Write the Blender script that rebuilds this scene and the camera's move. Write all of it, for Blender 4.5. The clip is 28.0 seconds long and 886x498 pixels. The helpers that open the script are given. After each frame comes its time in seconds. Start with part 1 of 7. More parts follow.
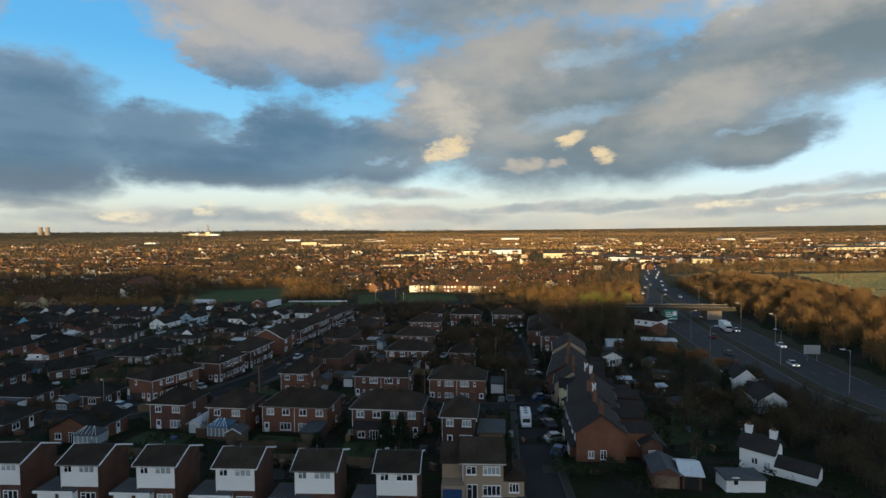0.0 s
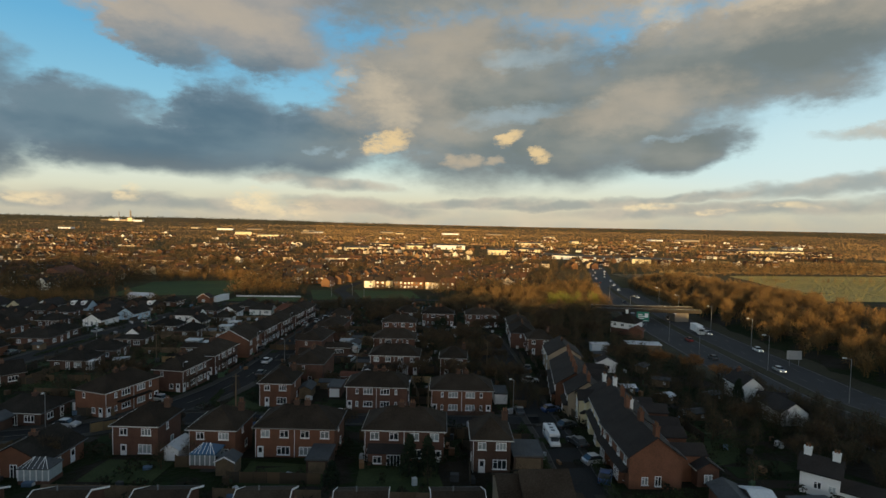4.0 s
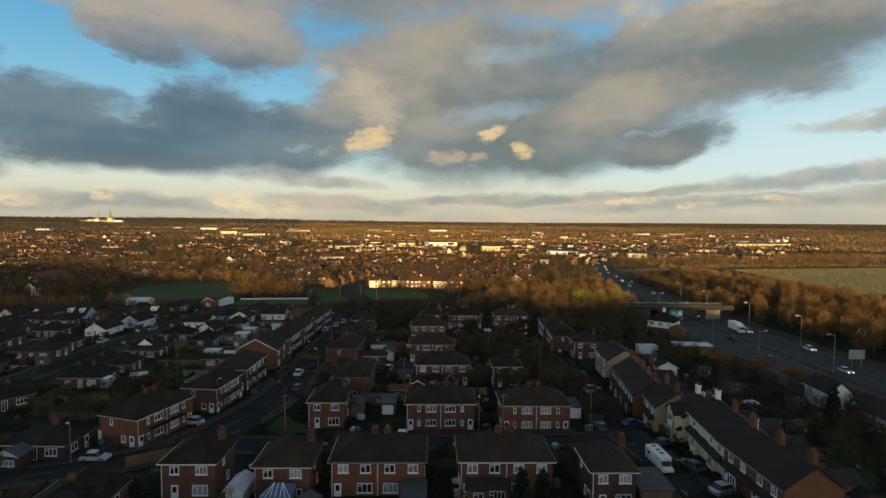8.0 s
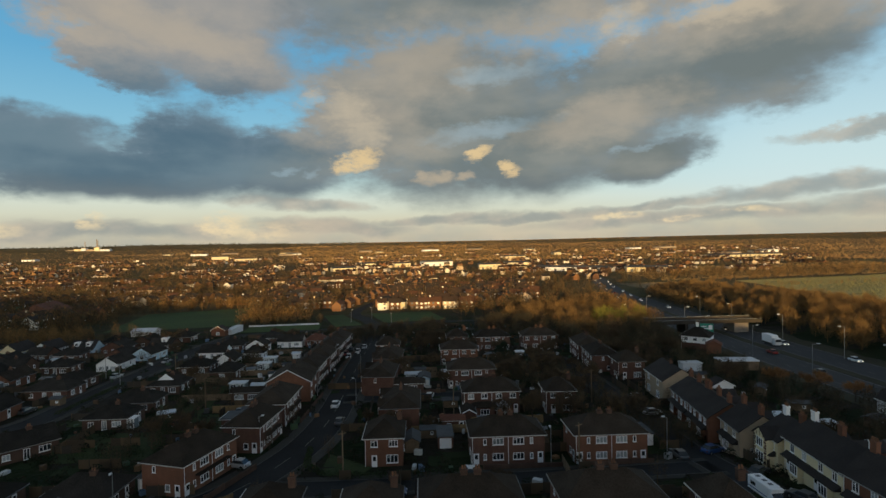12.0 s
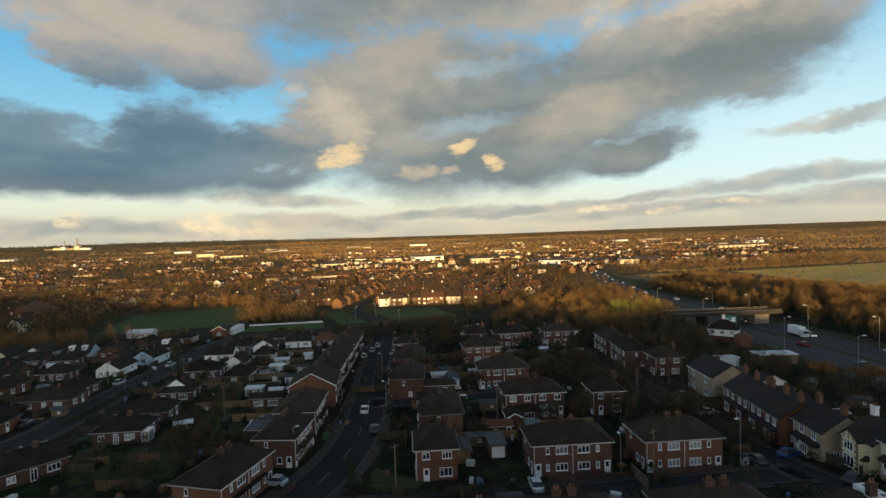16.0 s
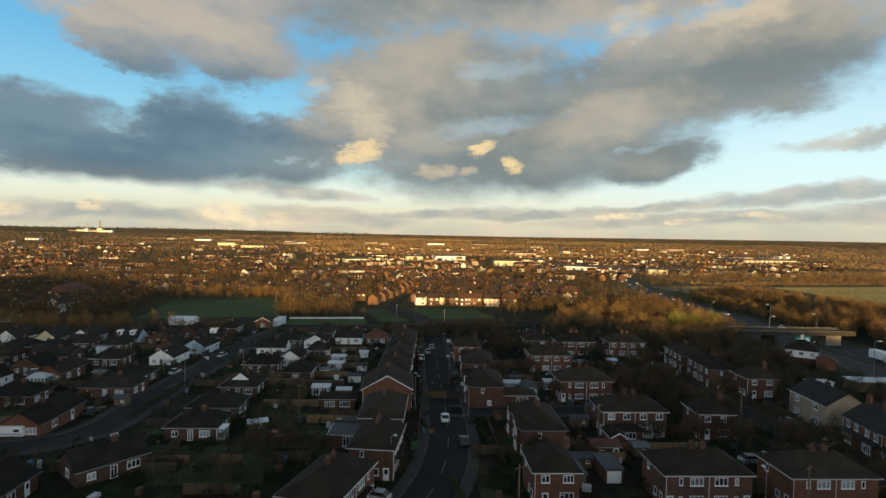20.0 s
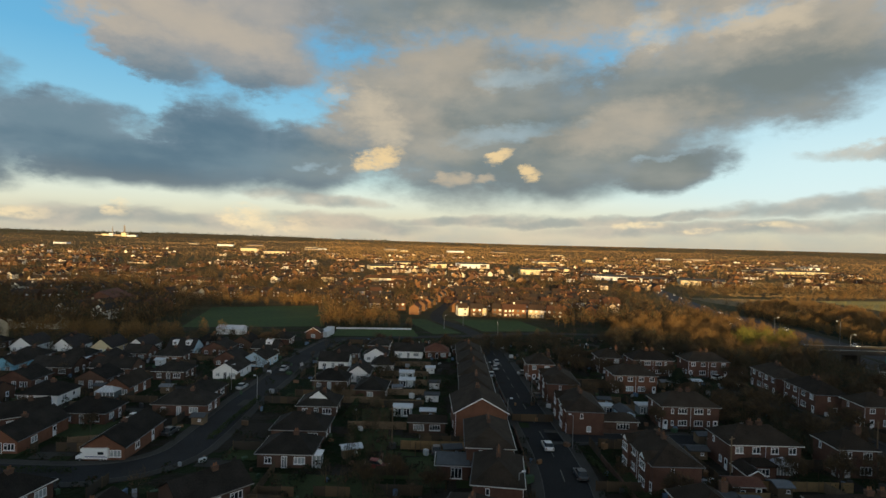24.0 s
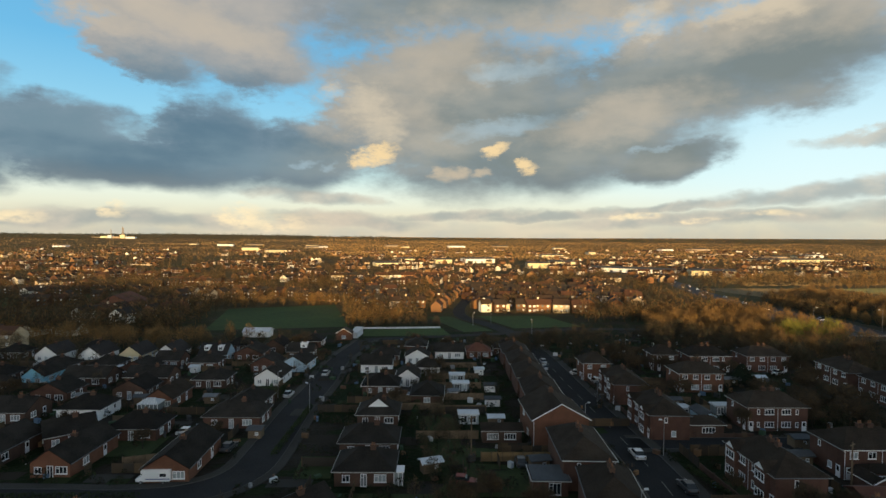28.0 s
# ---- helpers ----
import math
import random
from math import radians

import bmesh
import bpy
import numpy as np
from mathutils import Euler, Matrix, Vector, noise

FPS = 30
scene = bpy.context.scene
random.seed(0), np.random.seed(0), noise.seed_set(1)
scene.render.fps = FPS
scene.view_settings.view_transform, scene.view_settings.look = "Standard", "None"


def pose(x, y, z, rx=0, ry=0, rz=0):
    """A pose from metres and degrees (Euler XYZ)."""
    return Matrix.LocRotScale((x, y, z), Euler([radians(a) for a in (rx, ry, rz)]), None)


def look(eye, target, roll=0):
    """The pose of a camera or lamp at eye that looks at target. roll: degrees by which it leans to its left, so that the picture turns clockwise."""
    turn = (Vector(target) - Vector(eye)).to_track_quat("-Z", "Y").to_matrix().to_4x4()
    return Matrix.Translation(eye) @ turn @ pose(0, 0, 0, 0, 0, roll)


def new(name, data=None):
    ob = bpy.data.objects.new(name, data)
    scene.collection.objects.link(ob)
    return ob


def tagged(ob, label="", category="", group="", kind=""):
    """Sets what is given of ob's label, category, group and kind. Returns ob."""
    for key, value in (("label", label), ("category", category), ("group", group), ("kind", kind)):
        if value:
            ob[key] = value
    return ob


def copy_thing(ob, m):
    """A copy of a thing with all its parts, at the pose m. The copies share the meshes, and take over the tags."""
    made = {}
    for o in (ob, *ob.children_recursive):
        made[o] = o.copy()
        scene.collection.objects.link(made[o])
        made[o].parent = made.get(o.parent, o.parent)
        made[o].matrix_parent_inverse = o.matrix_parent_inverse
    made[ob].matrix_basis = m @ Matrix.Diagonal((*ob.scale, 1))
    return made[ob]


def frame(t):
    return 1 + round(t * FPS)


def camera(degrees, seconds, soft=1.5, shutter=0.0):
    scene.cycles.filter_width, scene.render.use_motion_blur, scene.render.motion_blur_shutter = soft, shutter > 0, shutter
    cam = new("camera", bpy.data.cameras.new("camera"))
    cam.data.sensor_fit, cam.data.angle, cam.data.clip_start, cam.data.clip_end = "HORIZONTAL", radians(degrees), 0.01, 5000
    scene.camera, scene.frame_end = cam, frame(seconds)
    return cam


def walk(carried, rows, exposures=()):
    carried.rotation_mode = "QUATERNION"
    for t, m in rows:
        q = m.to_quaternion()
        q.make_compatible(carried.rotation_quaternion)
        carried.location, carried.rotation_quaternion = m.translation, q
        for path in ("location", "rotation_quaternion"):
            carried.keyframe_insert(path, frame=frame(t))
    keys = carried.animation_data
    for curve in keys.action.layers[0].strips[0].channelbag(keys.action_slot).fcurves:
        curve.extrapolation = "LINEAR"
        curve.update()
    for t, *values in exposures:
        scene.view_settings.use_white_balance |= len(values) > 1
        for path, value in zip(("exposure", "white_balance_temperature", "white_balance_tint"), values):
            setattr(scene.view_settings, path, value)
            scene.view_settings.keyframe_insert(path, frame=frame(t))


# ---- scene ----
cam = camera(79.37, 28.0)
PATH = [
    (0.0, (0.00, 0.00, 34.25), (5.12, 99.78, 30.08), -0.53),
    (0.5, (-1.79, 1.43, 34.20), (4.34, 101.11, 29.08), -0.52),
    (1.0, (-3.65, 2.90, 34.04), (4.65, 102.40, 28.55), -0.47),
    (1.5, (-5.47, 4.48, 34.00), (4.95, 103.76, 28.13), -0.16),
    (2.0, (-7.12, 6.11, 34.02), (4.83, 105.23, 28.33), 0.05),
    (2.5, (-8.66, 7.69, 34.09), (4.97, 106.59, 28.31), 0.35),
    (3.0, (-10.30, 9.38, 34.23), (4.44, 108.14, 28.72), 0.59),
    (3.5, (-11.94, 10.98, 34.39), (4.01, 109.56, 29.22), 0.96),
    (5.5, (-18.98, 17.63, 34.50), (-1.16, 115.86, 28.75), 1.62),
    (6.0, (-20.77, 19.48, 34.38), (-2.79, 117.66, 28.32), 1.27),
    (6.5, (-22.47, 21.30, 34.32), (-3.94, 119.36, 27.93), 0.97),
    (7.0, (-24.07, 23.20, 34.33), (-5.07, 121.18, 28.04), 0.85),
    (7.5, (-25.57, 24.95, 34.31), (-6.08, 122.83, 28.05), 0.81),
    (8.0, (-27.14, 26.67, 34.30), (-7.49, 124.54, 28.51), 0.60),
    (8.5, (-28.72, 28.34, 34.39), (-8.85, 126.22, 29.41), 0.36),
    (9.0, (-30.18, 29.74, 34.32), (-10.19, 127.63, 30.18), 0.09),
    (9.5, (-31.79, 30.98, 34.19), (-11.90, 128.93, 31.12), -0.24),
    (10.0, (-33.20, 31.80, 34.16), (-13.52, 129.81, 31.82), -0.69),
    (10.5, (-34.49, 32.40, 34.17), (-14.65, 130.40, 32.23), -0.93),
    (11.0, (-35.77, 33.24, 34.16), (-15.55, 131.14, 31.88), -1.09),
    (11.5, (-36.90, 34.19, 34.18), (-15.96, 131.95, 31.74), -1.12),
    (12.0, (-38.00, 35.32, 34.11), (-16.47, 132.95, 31.96), -1.04),
    (12.5, (-39.14, 36.39, 34.07), (-17.18, 133.93, 31.72), -0.89),
    (14.5, (-43.67, 41.62, 34.12), (-20.48, 138.80, 29.80), -1.60),
    (15.0, (-44.63, 43.14, 33.98), (-20.67, 140.14, 29.76), -1.51),
    (15.5, (-45.72, 44.71, 33.84), (-21.76, 141.73, 30.11), -1.52),
    (16.0, (-46.86, 46.09, 33.79), (-22.74, 143.08, 30.55), -1.69),
    (16.5, (-48.18, 47.33, 33.75), (-23.58, 144.21, 30.95), -1.03),
    (17.0, (-49.61, 48.55, 33.73), (-25.41, 145.54, 31.00), -0.32),
    (17.5, (-51.35, 49.90, 33.77), (-27.59, 147.01, 31.30), 0.34),
    (18.0, (-53.18, 51.33, 33.78), (-29.90, 148.55, 31.29), 0.68),
    (18.5, (-55.19, 52.78, 33.67), (-32.50, 150.13, 31.09), 0.95),
    (19.0, (-57.28, 54.28, 33.58), (-35.09, 151.74, 30.42), 1.11),
    (19.5, (-59.20, 55.88, 33.51), (-37.25, 153.38, 30.14), 1.17),
    (20.0, (-61.22, 57.45, 33.44), (-39.68, 155.05, 30.21), 1.17),
    (20.5, (-63.32, 59.03, 33.29), (-42.10, 156.69, 29.57), 1.11),
    (21.0, (-65.28, 60.71, 33.24), (-44.50, 158.45, 29.43), 1.27),
    (21.5, (-67.02, 62.26, 33.27), (-45.76, 159.92, 29.93), 1.44),
    (23.5, (-74.50, 67.25, 33.79), (-55.53, 165.42, 31.82), 1.72),
    (24.0, (-76.12, 68.35, 33.99), (-57.56, 166.59, 32.04), 1.69),
    (24.5, (-77.79, 69.44, 34.07), (-59.64, 167.76, 32.18), 1.52),
    (25.0, (-79.53, 70.54, 34.06), (-61.80, 168.93, 31.84), 1.12),
    (25.5, (-81.07, 71.62, 33.98), (-63.26, 170.00, 31.68), 0.85),
    (26.0, (-82.62, 72.79, 33.93), (-64.60, 171.12, 31.28), 0.69),
    (26.5, (-84.11, 74.12, 33.86), (-65.84, 172.40, 31.03), 0.56),
    (27.0, (-85.58, 75.57, 33.82), (-67.02, 173.79, 30.99), 0.49),
    (27.5, (-87.10, 77.02, 33.80), (-68.37, 175.20, 30.85), 0.41),
    (28.0, (-88.55, 78.51, 33.79), (-69.64, 176.67, 30.95), 0.48),
]
EXPOSURES = [(0.0, 0.3, 6150, 10), (2.0, 0.15, 6750, 10), (3.0, 0.1, 7050, 10), (6.0, 0.12, 7100, 10), (7.0, 0.14, 7100, 10), (8.0, 0.08, 7100, 10), (10.0, 0.02, 7000, 10), (12.0, 0.0, 7000, 10), (15.0, 0.27, 7150, 10), (16.0, 0.3, 7050, 10), (18.0, 0.38, 7050, 10), (19.5, 0.38, 7050, 10), (21.0, 0.2, 7050, 10), (24.0, 0.2, 7050, 10), (25.0, 0.22, 7000, 10), (28.0, 0.35, 7000, 10)]
walk(cam, [(t, look(eye, target, roll)) for t, eye, target, roll in PATH], EXPOSURES)

# ---- world: evening sky with broken cloud ----
world = bpy.data.worlds.new("evening_sky")
scene.world = world
world.use_nodes = True
SUN_FROM = Vector((-0.16, -1.0, 0.0975)).normalized()


def build_sky(tree):
    nodes, links = tree.nodes, tree.links
    nodes.clear()

    def link(value, socket):
        if isinstance(value, (int, float)):
            socket.default_value = value
        elif isinstance(value, tuple):
            socket.default_value = value
        else:
            links.new(value, socket)

    def m(op, a, b=0.0, c=0.0, clamp=False):
        n = nodes.new("ShaderNodeMath")
        n.operation, n.use_clamp = op, clamp
        for v, s in zip((a, b, c), n.inputs):
            link(v, s)
        return n.outputs[0]

    def mix(fac, a, b):
        n = nodes.new("ShaderNodeMix")
        n.data_type = "RGBA"
        link(fac, n.inputs["Factor"])
        for v, s in ((a, n.inputs[6]), (b, n.inputs[7])):
            link((*v, 1.0) if isinstance(v, tuple) else v, s)
        return n.outputs[2]

    def step(v, lo, hi):
        n = nodes.new("ShaderNodeMapRange")
        n.interpolation_type = "SMOOTHSTEP"
        for val, s in zip((v, lo, hi, 0.0, 1.0), n.inputs):
            link(val, s)
        return n.outputs[0]

    def fbm(vec, scale, detail, rough=0.55):
        n = nodes.new("ShaderNodeTexNoise")
        links.new(vec, n.inputs["Vector"])
        n.inputs["Scale"].default_value, n.inputs["Detail"].default_value, n.inputs["Roughness"].default_value = scale, detail, rough
        return n.outputs[0]

    co = nodes.new("ShaderNodeTexCoord").outputs["Generated"]
    sep = nodes.new("ShaderNodeSeparateXYZ")
    links.new(co, sep.inputs[0])
    x, y, z = sep.outputs
    az0 = m("MULTIPLY", m("ARCTAN2", x, y), 57.2958)
    el0 = m("MULTIPLY", m("ARCSINE", z), 57.2958)

    def plane(sx, sy, off):
        c = nodes.new("ShaderNodeCombineXYZ")
        link(m("MULTIPLY", az0, sx), c.inputs[0])
        link(m("MULTIPLY", el0, sy), c.inputs[1])
        c.inputs[2].default_value = off
        return c.outputs[0]

    broad, fine = plane(0.06, 0.12, 0.0), plane(0.19, 0.31, 3.0)
    nb, nb2 = fbm(broad, 1.6, 5, 0.5), fbm(plane(0.06, 0.12, 7.0), 1.6, 5, 0.5)
    calm = fbm(plane(0.05, 0.16, 21.0), 1.7, 4, 0.45)
    nf = fbm(fine, 1.3, 6, 0.54)
    nd, ne = fbm(plane(0.42, 0.8, 5.0), 1.5, 5, 0.6), fbm(plane(0.42, 0.8, 11.0), 1.5, 5, 0.6)
    az = m("ADD", m("ADD", az0, m("MULTIPLY", m("SUBTRACT", nb, 0.5), 8.0)), m("MULTIPLY", m("SUBTRACT", nd, 0.5), 3.4))
    el = m("ADD", m("ADD", el0, m("MULTIPLY", m("SUBTRACT", nb2, 0.5), 3.6)), m("MULTIPLY", m("SUBTRACT", ne, 0.5), m("ADD", 0.5, m("MULTIPLY", step(el0, 4.5, 9.0), 1.6))))

    def blob(a, e, ra, re, turn=0.0):
        c, s = math.cos(radians(turn)), math.sin(radians(turn))
        da, de = m("SUBTRACT", az, a), m("SUBTRACT", el, e)
        u = m("DIVIDE", m("ADD", m("MULTIPLY", da, c), m("MULTIPLY", de, s)), ra)
        v = m("DIVIDE", m("SUBTRACT", m("MULTIPLY", de, c), m("MULTIPLY", da, s)), re)
        return m("SUBTRACT", 1.0, m("ADD", m("MULTIPLY", u, u), m("MULTIPLY", v, v)))

    def join(items):
        out = items[0]
        for i in items[1:]:
            out = m("SMOOTH_MAX", out, i, 0.3)
        return out

    def cloud(items, noise_gain, lo, hi):
        d = m("MAXIMUM", join(items), -1.5)
        return step(m("ADD", d, m("MULTIPLY", m("SUBTRACT", nf, 0.5), noise_gain)), lo, hi)

    # clear sky: a physical sky under a gradient of its evening tones
    sky = nodes.new("ShaderNodeTexSky")
    sky.sky_type, sky.sun_disc = "NISHITA", False
    sky.sun_elevation, sky.sun_rotation = math.asin(SUN_FROM.z), math.atan2(SUN_FROM.x, SUN_FROM.y)
    scaled = nodes.new("ShaderNodeVectorMath")
    scaled.operation = "SCALE"
    links.new(sky.outputs[0], scaled.inputs[0])
    scaled.inputs["Scale"].default_value = 0.12
    ramp = nodes.new("ShaderNodeValToRGB")
    links.new(m("DIVIDE", el0, 40.0, clamp=True), ramp.inputs[0])
    stops = [(0.0, (0.56, 0.53, 0.43)), (0.05, (0.66, 0.69, 0.58)), (0.10, (0.66, 0.77, 0.73)), (0.16, (0.46, 0.72, 0.80)),
             (0.25, (0.24, 0.57, 0.80)), (0.42, (0.11, 0.42, 0.73)), (1.0, (0.05, 0.22, 0.5))]
    while len(ramp.color_ramp.elements) < len(stops):
        ramp.color_ramp.elements.new(0.5)
    for e, (p, c) in zip(ramp.color_ramp.elements, stops):
        e.position, e.color = p, (*c, 1.0)
    clear = mix(0.12, ramp.outputs[0], scaled.outputs[0])
    bright = m("MULTIPLY", step(az0, 18.0, 46.0), step(m("SUBTRACT", 26.0, el0), 2.0, 20.0))
    bright = m("MULTIPLY", bright, step(el0, 1.0, 5.5))
    clear = mix(m("MULTIPLY", bright, 0.75), clear, (0.60, 0.80, 0.88))

    # low bands of distant cloud along the horizon
    low = m("MULTIPLY", step(m("SUBTRACT", m("ADD", 2.2, m("MULTIPLY", nb, 1.4)), el0), 0.0, 1.6), step(nf, 0.2, 0.7))
    col = mix(m("MULTIPLY", low, 0.6), clear, mix(step(nb2, 0.4, 0.62), (0.40, 0.44, 0.42), (0.62, 0.56, 0.45)))
    bands = cloud([blob(47.0, 3.7, 12, 0.85, 3), blob(34, 2.9, 12, 0.5, 4), blob(38, 1.7, 16, 0.8, 1), blob(51, 8.5, 5.5, 0.95, 6), blob(-2.0, 3.9, 6.5, 0.75, -4), blob(13, 2.2, 9, 0.6, 3),
                   blob(-22, 1.0, 14, 0.8), blob(-38, 2.6, 8, 0.6, -6), blob(22, 2.3, 8, 0.5, 4), blob(0.5, 1.5, 8, 0.9, -4), blob(56, 2.2, 10, 0.9)], 1.0, -0.7, 0.9)
    col = mix(m("MULTIPLY", bands, 0.82), col, mix(step(nf, 0.36, 0.66), (0.27, 0.31, 0.32), (0.46, 0.44, 0.39)))
    heap = cloud([blob(-8.6, 1.9, 2.7, 1.25), blob(-5.0, 1.2, 3.0, 1.0), blob(-20.2, 1.6, 1.1, 0.9), blob(-27.5, 1.2, 3.0, 0.6), blob(31, 2.1, 2.6, 0.5), blob(36.5, 1.4, 2.0, 0.35), blob(42, 1.9, 2.0, 0.4)], 1.5, -0.5, 1.0)
    heap = m("MULTIPLY", heap, step(nd, 0.3, 0.62))
    col = mix(m("MULTIPLY", heap, 0.8), col, (0.84, 0.71, 0.47))
    pale = cloud([blob(-1.5, 1.3, 5.5, 1.3)], 0.6, -0.5, 1.2)
    col = mix(m("MULTIPLY", pale, 0.5), col, (0.58, 0.50, 0.40))

    # the great broken sheet of cloud
    shapes = [blob(-24.5, 7.9, 6.2, 3.9, -4), blob(-34.5, 8.6, 7.0, 6.2), blob(-44, 9.0, 9, 6.5), blob(-12.6, 8.6, 6.0, 4.3), blob(-18.5, 6.4, 8.5, 2.4), blob(-4.5, 8.2, 8.5, 3.5, 5), blob(12.5, 12.8, 14.5, 8.4, -2), blob(4.0, 12.6, 6.0, 4.4, 20),
              blob(24, 9.6, 15, 5.0, 8), blob(33, 14.6, 12.5, 5.4, 12), blob(43, 16.6, 9.5, 5.4, 8), blob(33, 7.2, 6.0, 1.9, 8), blob(-14.0, 19.2, 11.5, 4.6, -6), blob(-16, 22.5, 12, 4), blob(-8.6, 16.6, 4.6, 2.8), blob(-18.0, 15.6, 5.5, 1.8, -14),
              blob(10, 28, 60, 8.6), blob(62, 27, 26, 9), blob(-62, 26, 26, 9), blob(-41, 17.6, 5, 1.8, -8)]
    d = m("MAXIMUM", join(shapes), -1.5)
    calm_base = m("ADD", 0.3, m("MULTIPLY", step(el0, 4.6, 8.5), 0.7))
    edge = m("ADD", m("MULTIPLY", m("SUBTRACT", nf, 0.5), 1.3), m("MULTIPLY", m("SUBTRACT", nd, 0.5), 0.6))
    lumps = m("ADD", d, m("MULTIPLY", edge, calm_base))
    sheet = step(lumps, -0.52, 0.42)
    far_cloud = m("MULTIPLY", step(m("ABSOLUTE", az0), 58.0, 75.0), step(nb, 0.42, 0.6))
    sheet = m("MAXIMUM", sheet, m("MULTIPLY", far_cloud, 0.85))
    slate = mix(step(az, -12.0, 14.0), (0.080, 0.148, 0.214), (0.150, 0.184, 0.192))
    slate = mix(step(m("ADD", calm, m("MULTIPLY", nf, 0.35)), 0.52, 0.86), slate, mix(step(az, -12.0, 8.0), (0.130, 0.208, 0.272), (0.240, 0.262, 0.256)))
    haze_edge = m("SUBTRACT", 1.0, step(lumps, 0.0, 0.9))
    slate = mix(m("MULTIPLY", haze_edge, 0.45), slate, (0.20, 0.27, 0.34))
    slate = mix(m("MULTIPLY", step(el, 13.5, 17.5), step(m("SUBTRACT", 2.0, az), 0.0, 10.0)), slate, mix(nf, (0.24, 0.265, 0.29), (0.40, 0.375, 0.345)))
    under = m("MULTIPLY", step(m("SUBTRACT", 7.0, el), 0.0, 2.6), 0.5)
    slate = mix(under, slate, (0.125, 0.150, 0.165))
    warm = cloud([blob(3.5, 12.6, 8.0, 3.6, -10), blob(9, 17.5, 8, 4, 10), blob(26, 20.5, 10, 2.8, 4), blob(40, 20.6, 13, 3.2, 0), blob(49, 20, 9, 3.0, -6), blob(-14, 19.4, 9, 1.8, -8), blob(29, 11.6, 8, 2.2, 12), blob(-21, 18.2, 5, 1.2, -10)], 1.7, -1.0, 1.5)
    body = mix(m("MULTIPLY", warm, 0.66), slate, (0.46, 0.405, 0.33))
    crown = cloud([blob(-1.4, 14.2, 1.7, 1.1, 10), blob(2.5, 13.4, 3.0, 1.6), blob(41, 20.2, 4.5, 1.4, -6), blob(31, 20.6, 4, 1.2, 4), blob(4, 11.0, 3.0, 1.4)], 1.6, -0.6, 1.6)
    body = mix(m("MULTIPLY", crown, 0.45), body, (0.74, 0.63, 0.46))
    col = mix(m("MULTIPLY", sheet, 0.97), col, body)
    gaps = cloud([blob(33.5, 8.3, 2.4, 0.4, 8), blob(18.5, 16.6, 4.5, 1.0), blob(-3.4, 7.4, 1.6, 0.45, 10), blob(-1.0, 7.2, 0.9, 0.5, 10), blob(30.5, 7.9, 2.0, 0.4, 10), blob(17, 11.2, 7, 1.0, 6)], 1.8, -0.5, 1.9)
    col = mix(m("MULTIPLY", gaps, 0.55), col, (0.36, 0.52, 0.64))
    puffs = cloud([blob(3.7, 8.3, 2.1, 1.15, 10), blob(16.2, 8.6, 1.9, 0.9, 14), blob(19.9, 6.7, 1.3, 0.8, 16)], 1.0, -0.5, 0.7)
    puffs = m("MULTIPLY", puffs, step(nd, 0.22, 0.6))
    col = mix(m("MULTIPLY", puffs, 0.85), col, (0.78, 0.60, 0.34))
    wisps = cloud([blob(11.0, 6.5, 1.6, 0.6), blob(14.2, 6.3, 1.3, 0.45), blob(9.8, 6.6, 1.0, 0.5)], 1.2, -0.8, 1.5)
    col = mix(m("MULTIPLY", wisps, 0.7), col, (0.55, 0.46, 0.34))

    # unseen sky: brightened towards the setting sun, darkened cloud overhead, favouring walls over roofs
    back = m("MULTIPLY", step(m("MULTIPLY", y, -1.0), 0.15, 0.95), step(m("SUBTRACT", 32.0, el0), 0.0, 26.0))
    col = mix(m("MULTIPLY", back, 0.9), col, (2.00, 1.93, 1.76))
    col = mix(m("MULTIPLY", step(el0, 34.0, 56.0), 0.92), col, mix(nb, (0.070, 0.092, 0.112), (0.115, 0.135, 0.150)))
    bg, out = nodes.new("ShaderNodeBackground"), nodes.new("ShaderNodeOutputWorld")
    links.new(col, bg.inputs[0])
    bg.inputs[1].default_value = SKY_GAIN
    links.new(bg.outputs[0], out.inputs[0])


SKY_GAIN, SHADE_RIDGE_TOP = 1.0, 44.5
build_sky(world.node_tree)
sun = new("sun", bpy.data.lights.new("sun", "SUN"))
sun.data.energy, sun.data.angle, sun.data.color = 5.7, radians(0.5), (1.0, 0.68, 0.29)
sun.matrix_world = Matrix.Translation((0, -200, 120)) @ SUN_FROM.to_track_quat("Z", "Y").to_matrix().to_4x4()

# ---- materials ----
MATS = {}


